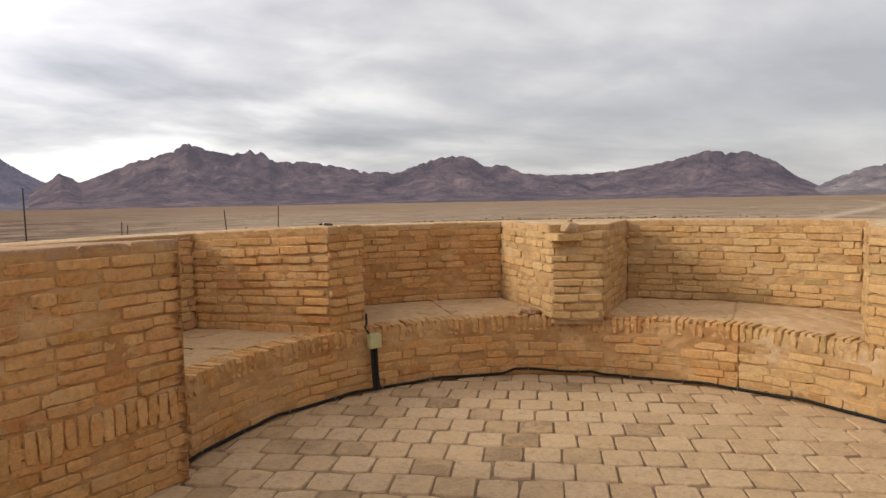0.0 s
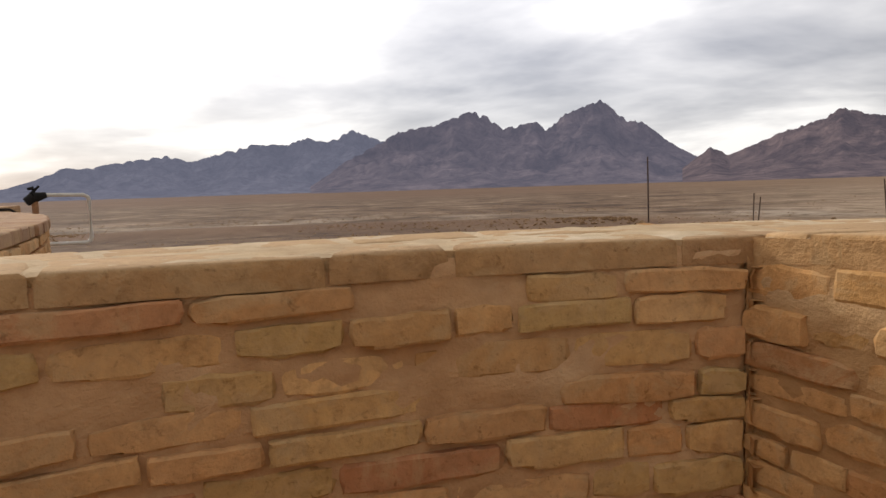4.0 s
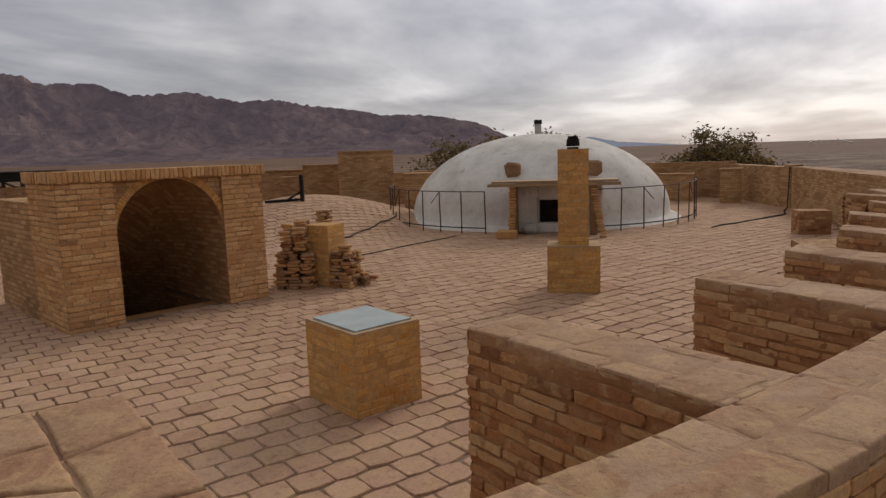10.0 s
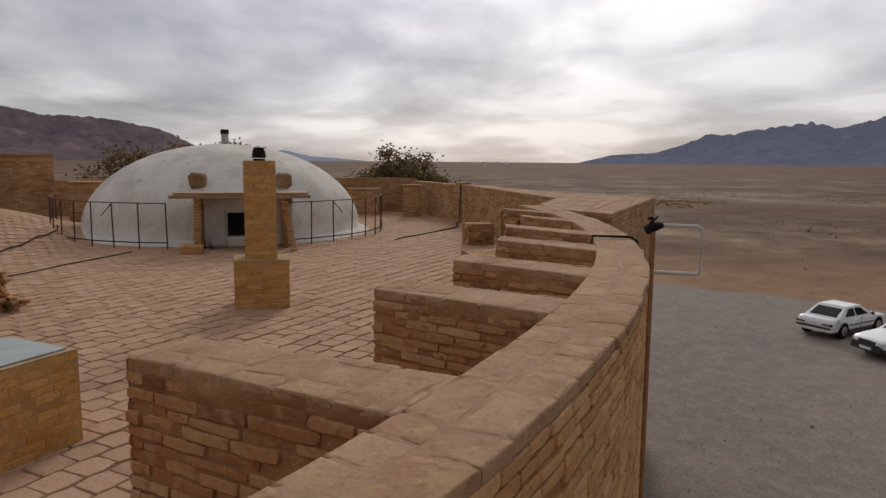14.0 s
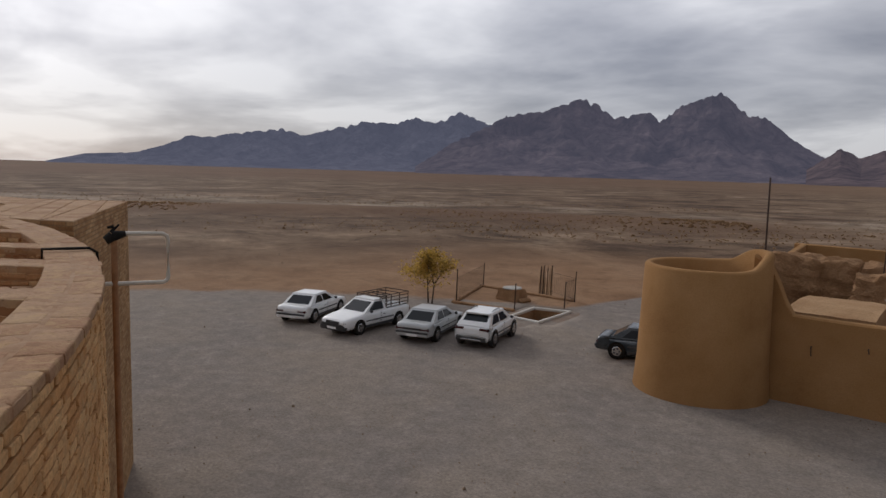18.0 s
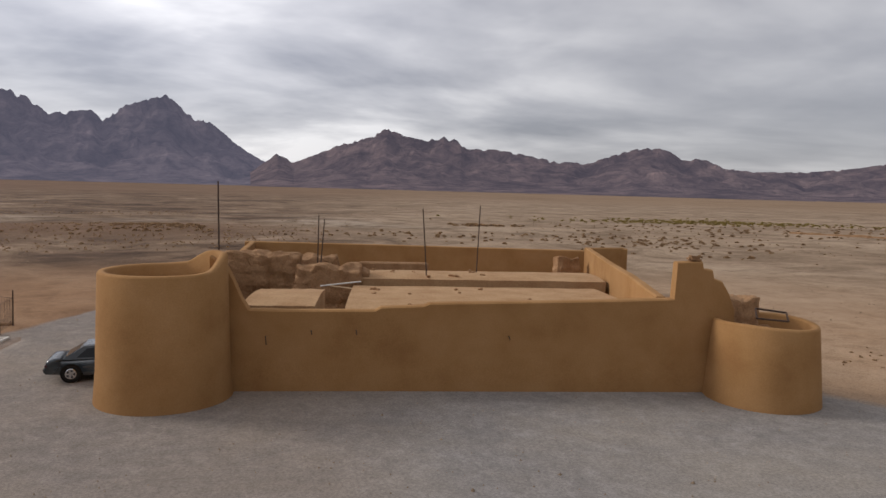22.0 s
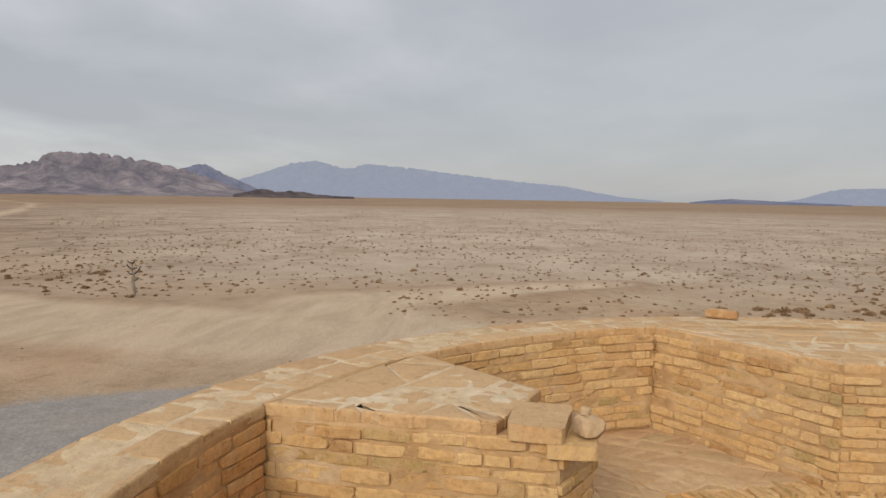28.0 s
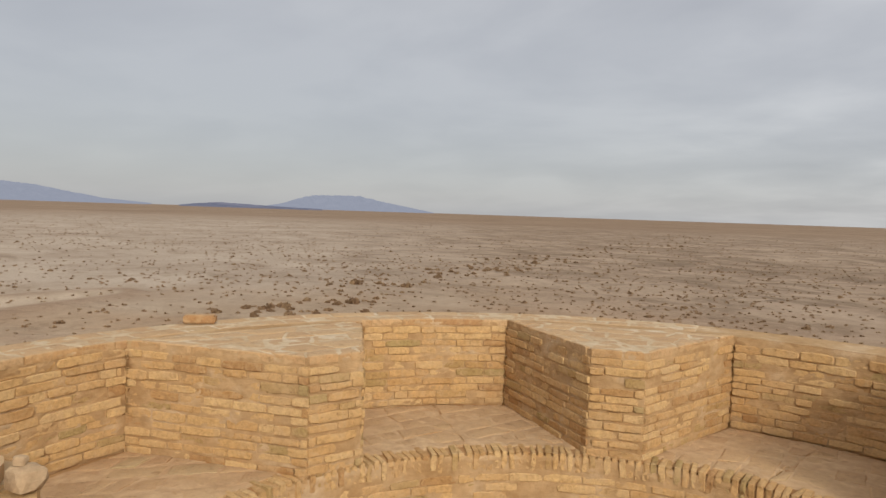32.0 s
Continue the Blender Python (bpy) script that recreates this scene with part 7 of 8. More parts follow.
def car(name, label, color, x, y, heading, length, width, height, wheelbase, belt, nose, tail, cab, style):
    """A vehicle: x forward. cab: (windscreen foot, roof front, roof back, rear foot) as distances from the middle."""
    t = thing(name, label, "car", m=pose(x, y, GROUND + 0.015, 0, 0, 90 - heading))
    hw, hl = width / 2, length / 2
    suv, pickup = style == "suv", style == "pickup"
    clear, wr = (0.30 if suv else 0.25), (0.345 if suv else 0.31)
    dark = "black_trim"

    def section(px, zb, zt, w, crown):
        """Half-round body section: rocker, flank, shoulder, lid."""
        side = [(0.84, 0.0), (0.95, 0.10), (0.985, 0.30), (1.0, 0.55), (0.99, 0.80), (0.955, 0.92), (0.88, 0.985), (0.70, 1.0)]
        pts = [(px, -w * a, zb + (zt - zb) * b) for a, b in side] + [(px, 0, zt + crown)]
        return pts + [(px, -yy, zz) for _, yy, zz in reversed(pts[:-1])]

    st = [(-hl, 0.40, tail - 0.14, hw * 0.82, 0), (-hl + 0.05, 0.30, tail - 0.05, hw * 0.90, 0.01), (-hl + 0.16, clear + 0.02, tail, hw * 0.95, 0.015), (-hl + 0.55, clear, tail + 0.01, hw * 0.99, 0.02), (cab[3], clear, belt, hw, 0.02), (0, clear, belt, hw, 0.02), (cab[0], clear, belt, hw, 0.03), (cab[0] + 0.35, clear, belt - 0.05, hw, 0.035), (hl - 0.55, clear, nose + 0.03, hw * 0.985, 0.03), (hl - 0.2, clear, nose - 0.03, hw * 0.94, 0.02), (hl - 0.06, 0.30, nose - 0.09, hw * 0.87, 0.01), (hl, 0.38, nose - 0.17, hw * 0.80, 0)]
    part("body", loft([section(*q) for q in st]), color, t, smooth=True)
    f0, f1, r1, r0 = cab
    wt, rz = hw * 0.74, height
    lower = [(f0, -hw * 0.91, belt - 0.02), (f0, hw * 0.91, belt - 0.02), (r0, hw * 0.91, belt - 0.02), (r0, -hw * 0.91, belt - 0.02)]
    upper = [(f1, -wt, rz - 0.07), (f1, wt, rz - 0.07), (r1, wt, rz - 0.07), (r1, -wt, rz - 0.07)]
    mid = [tuple(a * 0.96 for a in (p[0], p[1])) + (rz - 0.025,) for p in upper]
    crown = [(f1 - 0.22, -wt * 0.72, rz), (f1 - 0.22, wt * 0.72, rz), (r1 + 0.18, wt * 0.72, rz), (r1 + 0.18, -wt * 0.72, rz)]
    part("cabin", loft([lower, upper, mid, crown]), color, t)

    def pane(pname, corners, mat="carglass", lift=0.010):
        c = [Vector(p) for p in corners]
        n = (c[1] - c[0]).cross(c[3] - c[0]).normalized()
        m = sum(c, Vector()) / 4
        if n.dot(m - Vector((0, 0, belt))) < 0:
            n = -n
        bm = bmesh.new()
        a = [bm.verts.new(p + n * 0.001) for p in c]
        b = [bm.verts.new(p + (m - p) * 0.02 + n * lift) for p in c]
        bm.faces.new(b)
        for i in range(4):
            bm.faces.new((a[i], a[(i + 1) % 4], b[(i + 1) % 4], b[i]))
        part(pname, bm, mat, t)

    L = lambda p, q, s: tuple(a + (b - a) * s for a, b in zip(p, q))

    def quad(a, b, c, d, m, lo=0.12, hi=0.90):
        p = lambda u, v: L(L(a, b, u), L(d, c, u), v)
        return [p(m + 0.02, lo), p(1 - m - 0.02, lo), p(1 - m, hi), p(m, hi)]

    pane("windscreen", quad(lower[0], lower[1], upper[1], upper[0], 0.06))
    pane("rear_window", quad(lower[3], lower[2], upper[2], upper[3], 0.08 if not pickup else 0.15, 0.42 if suv else 0.14, 0.90))
    for k in (0, 1):
        a, b = (lower[0], lower[3]) if k == 0 else (lower[1], lower[2])
        c, d = (upper[3], upper[0]) if k == 0 else (upper[2], upper[1])
        p = lambda u, v: L(L(a, b, u), L(d, c, u), v)
        cuts = ((0.14, 0.88),) if pickup else ((0.15, 0.50), (0.53, 0.86)) if suv else ((0.14, 0.50), (0.53, 0.84))
        for u0, u1 in cuts:
            pane("side_window", [p(u0, 0.14), p(u1, 0.14), p(u1 - 0.01, 0.90), p(u0 + 0.03, 0.90)])
    for sx in (wheelbase / 2, -wheelbase / 2):
        for sy in (-1, 1):
            yo = sy * (hw - 0.065)
            bm = bmesh.new()
            add_rod(bm, (sx, sy * (hw - 0.18), wr + 0.015), (sx, sy * (hw + 0.004), wr + 0.015), wr + 0.04, wr + 0.035, 24)
            # near-black disc paints in the wheel well's shade; black trim on the suv
            part("wheel_arch", bm, "dark" if not suv else dark, t)
            bm = rod((sx, yo - 0.09, wr), (sx, yo + 0.09, wr), wr, sides=26)
            bmesh.ops.bevel(bm, geom=[e for e in bm.edges if len(e.link_faces) == 2 and e.calc_face_angle() > 1], offset=0.03, segments=2, affect="EDGES")
            wh = part("wheel", bm, "black", t, "black tyre with a grey rim")
            part("rim", rod((sx, yo + sy * 0.084, wr), (sx, yo + sy * 0.10, wr), wr * 0.64, wr * 0.56, 16), "chrome", wh)
            for h in range(5):
                a = h * 1.2566
                part("spoke_gap", rod((sx + math.cos(a) * wr * 0.36, yo + sy * 0.095, wr + math.sin(a) * wr * 0.36), (sx + math.cos(a) * wr * 0.36, yo + sy * 0.104, wr + math.sin(a) * wr * 0.36), wr * 0.13, sides=8), dark, wh)
    trim = dark if pickup else color
    part("rear_bumper", box((-hl - 0.05, -hw * 0.90, 0.30), (-hl + 0.2, hw * 0.90, 0.53), 0.05, None, 3), trim, t)
    part("front_bumper", box((hl - 0.2, -hw * 0.90, 0.24), (hl + 0.05, hw * 0.90, 0.47), 0.05, None, 3), trim, t)
    if not suv:
        part("bumper_strip", box((-hl - 0.066, -hw * 0.91, 0.43), (-hl - 0.02, hw * 0.91, 0.51), 0.015), dark, t)
        part("boot_strip", box((-hl - 0.004, -hw * 0.5, tail - 0.27), (-hl + 0.05, hw * 0.5, tail - 0.17), 0.01), dark if color != "paint_white" else color, t)
    part("number_plate", box((-hl - 0.064, -0.26, 0.32 if not suv else 0.55), (-hl - 0.045, 0.26, 0.42 if not suv else 0.65), 0.004), "paint_white", t)
    part("number_plate", box((hl + 0.045, -0.26, 0.31), (hl + 0.062, 0.26, 0.41), 0.004), "paint_white", t)
    lz = tail - 0.29 if not suv else belt - 0.17
    for sy in (-1, 1):
        part("tail_lamp", box((-hl - 0.012, sy * hw * 0.68 - 0.21, lz + 0.01), (-hl + (0.26 if suv else 0.1), sy * hw * 0.68 + 0.21, lz + 0.13), 0.03, None, 2), "lamp_red", t)
        part("headlamp", box((hl - 0.26, sy * hw * 0.64 - 0.19, nose - 0.24), (hl - 0.012, sy * hw * 0.64 + 0.19, nose - 0.11), 0.04, None, 2), "lamp_clear", t)
        part("mirror", box((f0 - 0.42, sy * (hw + 0.06) - 0.07, belt + 0.0), (f0 - 0.30, sy * (hw + 0.06) + 0.07, belt + 0.13), 0.035, None, 2), dark, t)
        part("side_strip", box((-wheelbase / 2 + 0.38, sy * (hw - 0.002) - 0.012, 0.50), (wheelbase / 2 - 0.38, sy * (hw - 0.002) + 0.012, 0.555), 0.006), dark, t)
        part("sill", box((-wheelbase / 2 + 0.38, sy * (hw * 0.95) - 0.03, clear - 0.02), (wheelbase / 2 - 0.38, sy * (hw * 0.95) + 0.03, clear + 0.10), 0.015), dark, t)
        part("door_handle", box((-0.36, sy * (hw * 0.985) - 0.012, belt - 0.19), (-0.20, sy * (hw * 0.985) + 0.022, belt - 0.155), 0.008), dark, t)
        part("door_gap", box((-0.06, sy * (hw * 0.992) - 0.008, clear + 0.12), (-0.05, sy * (hw * 0.992) + 0.010, belt - 0.03), 0.0), dark, t)
    part("grille", box((hl - 0.04, -0.34, nose - 0.26), (hl + 0.008, 0.34, nose - 0.15), 0.01), dark, t)
    if suv:
        part("spoiler", box((r1 - 0.16, -wt * 0.92, rz - 0.075), (r1 + 0.12, wt * 0.92, rz - 0.015), 0.02, None, 2), color, t)
        part("lower_cladding", box((-hl - 0.058, -hw * 0.86, 0.30), (-hl - 0.01, hw * 0.86, 0.50), 0.03, None, 2), dark, t)
        for sy in (-1, 1):
            part("roof_rail", tube([(f1 - 0.3, sy * wt * 0.84, rz - 0.02), (f1 - 0.42, sy * wt * 0.86, rz + 0.04), (r1 + 0.5, sy * wt * 0.86, rz + 0.04), (r1 + 0.3, sy * wt * 0.84, rz - 0.02)], 0.02), dark, t)
        part("tail_diffuser", box((-hl - 0.066, -0.45, 0.32), (-hl - 0.03, 0.45, 0.38), 0.012), "chrome", t)
    if pickup:
        part("grille", box((hl - 0.10, -hw * 0.5, nose - 0.26), (hl + 0.012, hw * 0.5, nose - 0.12), 0.02, None, 2), dark, t)
        part("lower_grille", box((hl - 0.14, -hw * 0.84, 0.26), (hl + 0.035, hw * 0.84, 0.58), 0.05, None, 2), dark, t)
        part("bed_cover", box((-hl + 0.14, -hw * 0.84, belt + 0.021), (r0 - 0.06, hw * 0.84, belt + 0.05), 0.01), dark, t)
        cage = [-hl + 0.12, -hl + 0.75, -hl + 1.35, r0 - 0.04, f1 - 0.3]
        zb, zt = belt + 0.05, height + 0.10
        for sy in (-1, 1):
            for z in (zb + 0.12, zb + 0.28, zt - 0.12, zt):
                part("rack_rail", rod((-hl + 0.1, sy * hw * 0.86, z), (r0 - 0.04 if z < zt - 0.2 else f1 - 0.28, sy * hw * 0.86, z), 0.02, sides=6), "rust", t)
            for px in cage:
                part("rack_post", rod((px, sy * hw * 0.86, zb if px < r0 else rz - 0.02), (px, sy * hw * 0.86, zt), 0.022, sides=6), "rust", t)
        for px in cage:
            part("rack_bar", rod((px, -hw * 0.86, zt), (px, hw * 0.86, zt), 0.02, sides=6), "rust", t)
    return t


def vehicles():
    sedan = dict(length=4.2, width=1.62, height=1.27, wheelbase=2.55, belt=0.82, nose=0.73, tail=0.83, cab=(1.02, 0.20, -0.92, -1.58), style="sedan")
    car("sedan", "white four-door sedan parked on the gravel", "paint_white", -25.25, 21.7, -20, **sedan)
    car("sedan", "dusty silver four-door sedan parked on the gravel", "paint_silver", -18.9, 23.05, -16, **sedan)
    car("sedan", "dark blue-black sedan half hidden behind the round tower", "paint_dark", -10.0, 26.0, 75, **sedan)
    car("pickup", "white pickup with a dark iron rack over its bed", "paint_white", -21.75, 21.85, 177, length=4.42, width=1.60, height=1.38, wheelbase=2.62, belt=0.87, nose=0.76, tail=0.87, cab=(1.02, 0.22, -0.36, -0.50), style="pickup")
    car("hatchback_suv", "white compact crossover with black trim and roof rails", "paint_white", -16.55, 23.95, -13.5, length=3.62, width=1.58, height=1.38, wheelbase=2.30, belt=0.88, nose=0.81, tail=0.90, cab=(1.04, 0.34, -1.10, -1.72), style="suv")


# ---- plants and the yard's edge ----
def leaf_material(name, stops):
    m, nt, b = material(name, 0.7)
    r = nt.nodes.new("ShaderNodeNewGeometry").outputs["Random Per Island"]
    col = ramp_node(nt, r, stops)
    link(nt, col, b.inputs["Base Color"])
    glow, mix = nt.nodes.new("ShaderNodeBsdfTranslucent"), nt.nodes.new("ShaderNodeMixShader")
    link(nt, col, glow.inputs["Color"])
    mix.inputs[0].default_value = 0.5
    link(nt, b.outputs[0], mix.inputs[1])
    link(nt, glow.outputs[0], mix.inputs[2])
    link(nt, mix.outputs[0], nt.nodes["Material Output"].inputs["Surface"])
    MAT[name] = m


leaf_material("leaves_yellow", [(0.0, (0.22, 0.15, 0.03)), (0.5, (0.48, 0.30, 0.05)), (1.0, (0.64, 0.43, 0.10))])
leaf_material("leaves_dark", [(0.0, (0.055, 0.040, 0.014)), (0.5, (0.115, 0.080, 0.028)), (1.0, (0.23, 0.145, 0.052))])
leaf_material("scrub", [(0.0, (0.19, 0.108, 0.056)), (0.5, (0.30, 0.185, 0.098)), (1.0, (0.42, 0.28, 0.15))])
leaf_material("scrub_green", [(0.0, (0.17, 0.125, 0.03)), (0.5, (0.28, 0.205, 0.055)), (1.0, (0.36, 0.27, 0.09))])
MAT["field_stone"] = grained("field_stone", [(0.3, (0.17, 0.115, 0.075)), (0.7, (0.36, 0.27, 0.19))], 0.3, 8, 0.95, 0.5, 0.02)
MAT["dead_wood"] = grained("bleached_dead_wood", [(0.3, (0.20, 0.155, 0.11)), (0.7, (0.36, 0.29, 0.22))], 5, 50, 0.9, 0.5, 0.006)
MAT["bark"] = grained("grey_bark", [(0.3, (0.05, 0.038, 0.03)), (0.7, (0.13, 0.10, 0.075))], 6, 60, 0.9, 0.5, 0.006)


def tree(label, x, y, z, height, trunk_h, crown_r, leaves, mat, seed, stems=1, leaf=0.09, drift=(0.0, 0.0), flat=0.22):
    rnd = random.Random(seed)
    t = thing("tree", label, "tree")
    tips = []
    bm = bmesh.new()

    def grow(p, d, ln, r, depth):
        q = p + d * ln
        add_rod(bm, p, q, r, r * 0.65, 6)
        if depth == 0:
            tips.append(q)
            return
        tips.append(q)
        for _ in range(3 if depth > 1 else 4):
            nd = (d + Vector((rnd.uniform(-1, 1), rnd.uniform(-1, 1), rnd.uniform(-0.25, 0.7))) * 0.8).normalized()
            grow(q, nd, ln * rnd.uniform(0.6, 0.85), r * 0.55, depth - 1)

    for s in range(stems):
        d = Vector((rnd.uniform(-0.2, 0.2), rnd.uniform(-0.2, 0.2), 1)).normalized()
        grow(Vector((x + rnd.uniform(-0.1, 0.1) * stems, y, z - 0.05)), d, trunk_h, 0.035 * height / 2, 3)
    part("trunk", bm, "bark", t)
    cz = z + height - crown_r * 0.75
    vs, fs = [], []
    clumps = [Vector((x + drift[0] + rnd.gauss(0, 0.45) * crown_r, y + drift[1] + rnd.gauss(0, 0.45) * crown_r, cz + rnd.gauss(0, flat) * crown_r)) for _ in range(60)] + [p for p in tips if (p - Vector((x, y, cz))).length < crown_r * 1.2]
    for _ in range(leaves):
        c = rnd.choice(clumps)
        p = c + Vector((rnd.gauss(0, 1), rnd.gauss(0, 1), rnd.gauss(0, 0.8))) * crown_r * 0.13
        a = Vector((rnd.uniform(-1, 1), rnd.uniform(-1, 1), rnd.uniform(-0.6, 0.6))).normalized() * leaf * rnd.uniform(0.6, 1.3)
        b = a.cross(Vector((rnd.uniform(-1, 1), rnd.uniform(-1, 1), rnd.uniform(-1, 1)))).normalized() * leaf * 0.45
        k = len(vs)
        vs += [p - a, p + b, p + a, p - b]
        fs.append((k, k + 1, k + 2, k + 3))
    part("crown", mesh_of("crown", vs, fs, mat), mat, t)


def bare_tree():
    rnd = random.Random(51)
    t = thing("dead_tree", "small dead tree with bare twisted branches", "tree")
    bm = bmesh.new()
    at = Vector((46.2, 26.7, GROUND - 0.1))
    line = [at + Vector(p) for p in ((0, 0, 0), (0.04, -0.03, 0.55), (-0.02, 0.03, 1.1), (0.05, -0.02, 1.55), (-0.03, 0.05, 1.95), (0.03, 0.02, 2.35))]
    for i in range(5):
        add_rod(bm, line[i], line[i + 1], 0.165 - 0.027 * i, 0.138 - 0.027 * i, 7)
    part("trunk", bm, "dead_wood", t, "pale dead trunk")
    bm = bmesh.new()
    for i, (dx, dy, up, ln) in enumerate(((0.8, -0.6, 0.25, 0.55), (0.75, -0.6, 0.8, 0.85), (-0.8, 0.6, 0.3, 0.38), (0.6, -0.8, 0.2, 0.42), (-0.6, 0.7, 0.7, 0.5), (-0.5, 0.8, 0.4, 0.42), (0.7, -0.5, 0.9, 0.35))):
        p = line[2 + (i + 1) // 2 if i < 6 else 5]
        d = Vector((dx, dy, up)).normalized()
        q = p + d * ln * 0.55
        add_rod(bm, p, q, 0.065, 0.045, 6)
        for _ in range(3):
            e = (d + Vector((rnd.uniform(-0.7, 0.7), rnd.uniform(-0.7, 0.7), rnd.uniform(-0.2, 0.9)))).normalized()
            add_rod(bm, q, q + e * ln * rnd.uniform(0.3, 0.6), 0.028, 0.012, 5)
    part("branches", bm, "bark", t)
    vs, fs = [], []
    for _ in range(70):
        p = Vector((46.2 + rnd.gauss(0, 0.22), 26.7 + rnd.gauss(0, 0.22), GROUND + 1.9 + rnd.gauss(0, 0.4)))
        a = Vector((rnd.uniform(-1, 1), rnd.uniform(-1, 1), rnd.uniform(-1, 1))) * 0.09
        b = Vector((rnd.uniform(-1, 1), rnd.uniform(-1, 1), rnd.uniform(-1, 1))) * 0.05
        k = len(vs)
        vs += [p - a, p + b, p + a]
        fs.append((k, k + 1, k + 2))
    part("dry_twigs", mesh_of("dry_twigs", vs, fs, "scrub"), "scrub", t)


DITCH = [(44, -15), (45.8, -18.4), (54.6, -30.1), (68, -49), (82, -77), (105, -120), (149, -200), (198, -293)]


def on_line(line, s):
    lens = [math.hypot(b[0] - a[0], b[1] - a[1]) for a, b in zip(line, line[1:])]
    s *= sum(lens)
    for (a, b), k in zip(zip(line, line[1:]), lens):
        if s <= k:
            return a[0] + (b[0] - a[0]) * s / k, a[1] + (b[1] - a[1]) * s / k
        s -= k
    return line[-1]


def scrub():
    """Thousands of low dry shrubs on the plain."""
    rnd = random.Random(61)
    vs, fs = [], []

    def bush(x, y, z, s):
        n = 26 if s > 0.28 else 12
        for _ in range(n):
            a = rnd.uniform(0, 6.283)
            r = s * rnd.uniform(0.1, 0.75)
            px, py = x + math.cos(a) * r, y + math.sin(a) * r
            w = s * rnd.uniform(0.18, 0.42)
            h = (0.85 * s - 0.75 * r) * rnd.uniform(0.75, 1.05)
            b = rnd.uniform(0, 6.283)
            dx, dy = math.cos(b) * w, math.sin(b) * w
            k = len(vs)
            vs.extend([(px - dx, py - dy, z - 0.03), (px + dx, py + dy, z - 0.03), (px + dx * 0.6 + math.cos(a) * w * 0.6, py + dy * 0.6 + math.sin(a) * w * 0.6, z + h * 0.8), (px - dx * 0.3 + math.cos(a) * w * 0.5, py - dy * 0.3 + math.sin(a) * w * 0.5, z + h)])
            fs.append((k, k + 1, k + 2, k + 3))

    made = 0
    while made < 11500:
        az = rnd.uniform(-75, 160)
        u = rnd.random()
        r = 34 * (380 / 34) ** (u ** 0.75)
        x, y = polar((0, 0), r, az)
        if math.hypot((x + 8) / 31, (y - 6) / 24) < 1.2 or near_line(x, y, ROAD) < 6 or (-11 < x < 18 and 20 < y < 53):
            continue
        cl = noise.noise(Vector((x * 0.035, y * 0.035, 1))) + (0.25 if az > 55 else -0.15)
        if az > 55 and r < 60 and x < 62 and y > 8 and y < 32 and r < 52:
            continue
        if rnd.random() > 0.45 + cl or az < 45 and (r < 75 or rnd.random() < 0.45):
            continue
        z = GROUND + (0.35 * min(1, (r - 40) / 80) * noise.noise(Vector((x * 0.02, y * 0.02, 7))) if r > 40 else 0)
        bush(x, y, z, (0.62 if az < 45 else 0.74) * rnd.uniform(0.12, 0.34) * (1.5 if rnd.random() < 0.06 else 1))
        made += 1
    # clumps on the plain behind the small fort
    for cx, cy, sx, sy, count, s0, s1 in ((12, 104, 16, 6, 110, 0.2, 0.45), (19, 135, 4, 2, 40, 0.4, 0.8), (40, 98, 9, 10, 130, 0.2, 0.5), (70, 130, 24, 16, 160, 0.2, 0.5), (64, 57, 4, 5, 50, 0.15, 0.32), (22, 29, 2.5, 1.2, 18, 0.06, 0.14), (113, 156, 25, 10, 90, 0.25, 0.5)):
        for k in range(count):
            x, y = cx + rnd.gauss(0, sx), cy + rnd.gauss(0, sy)
            if near_line(x, y, ROAD) > 4:
                r = math.hypot(x, y)
                bush(x, y, GROUND + (0.35 * min(1, (r - 40) / 80) * noise.noise(Vector((x * 0.02, y * 0.02, 7))) if r > 40 else 0), rnd.uniform(s0, s1))
    # a line of larger shrubs along an old ditch
    for k in range(230):
        s = rnd.random()
        x, y = on_line(DITCH, s ** 1.7)
        r = math.hypot(x, y)
        x, y = x + rnd.gauss(0, 1.2 + 0.02 * r), y + rnd.gauss(0, 1.2 + 0.02 * r)
        z = GROUND + (0.35 * min(1, (r - 40) / 80) * noise.noise(Vector((x * 0.02, y * 0.02, 7))) if r > 40 else 0)
        bush(x, y, z, rnd.uniform(0.2, 0.5) * (1.5 if rnd.random() < 0.1 else 1))
    # small stuff on the dark bank to the west
    for k in range(2400):
        x, y = on_line([(-128, 40), (-104, 62), (-76, 88), (-30, 110)], rnd.random())
        q = rnd.gauss(0, 4.5)
        x, y = x - 0.72 * q, y + 0.69 * q
        bush(x, y, GROUND + 0.5 * math.exp(-(q / 8) ** 2), rnd.uniform(0.15, 0.42))
    for k in range(2600):
        az = rnd.uniform(-80, -5)
        x, y = polar((0, 0), rnd.uniform(80, 175), az)
        bush(x, y, GROUND + (0.2 if near_line(x, y, [(-128, 40), (-104, 62), (-76, 88), (-30, 110)]) < 10 else -0.02), rnd.uniform(0.10, 0.26))
    for k in range(40):
        x, y = 52 + rnd.gauss(0, 7), 41 + rnd.gauss(0, 7)
        if near_line(x, y, ROAD) > 4:
            bush(x, y, GROUND, rnd.uniform(0.2, 0.42))
    dry = len(vs), len(fs)
    for k in range(520):
        x, y = 84 + rnd.gauss(0, 20), 174 + rnd.gauss(0, 7)
        bush(x, y, GROUND + 0.35 * noise.noise(Vector((x * 0.02, y * 0.02, 7))), rnd.uniform(0.25, 0.6))
    green = mesh_of("green_scrub", vs[dry[0]:], [tuple(i - dry[0] for i in f) for f in fs[dry[1]:]], "scrub_green")
    tagged(new("green_scrub", green), "band of yellow-green desert shrubs on the plain", "shrubs", kind="stuff")
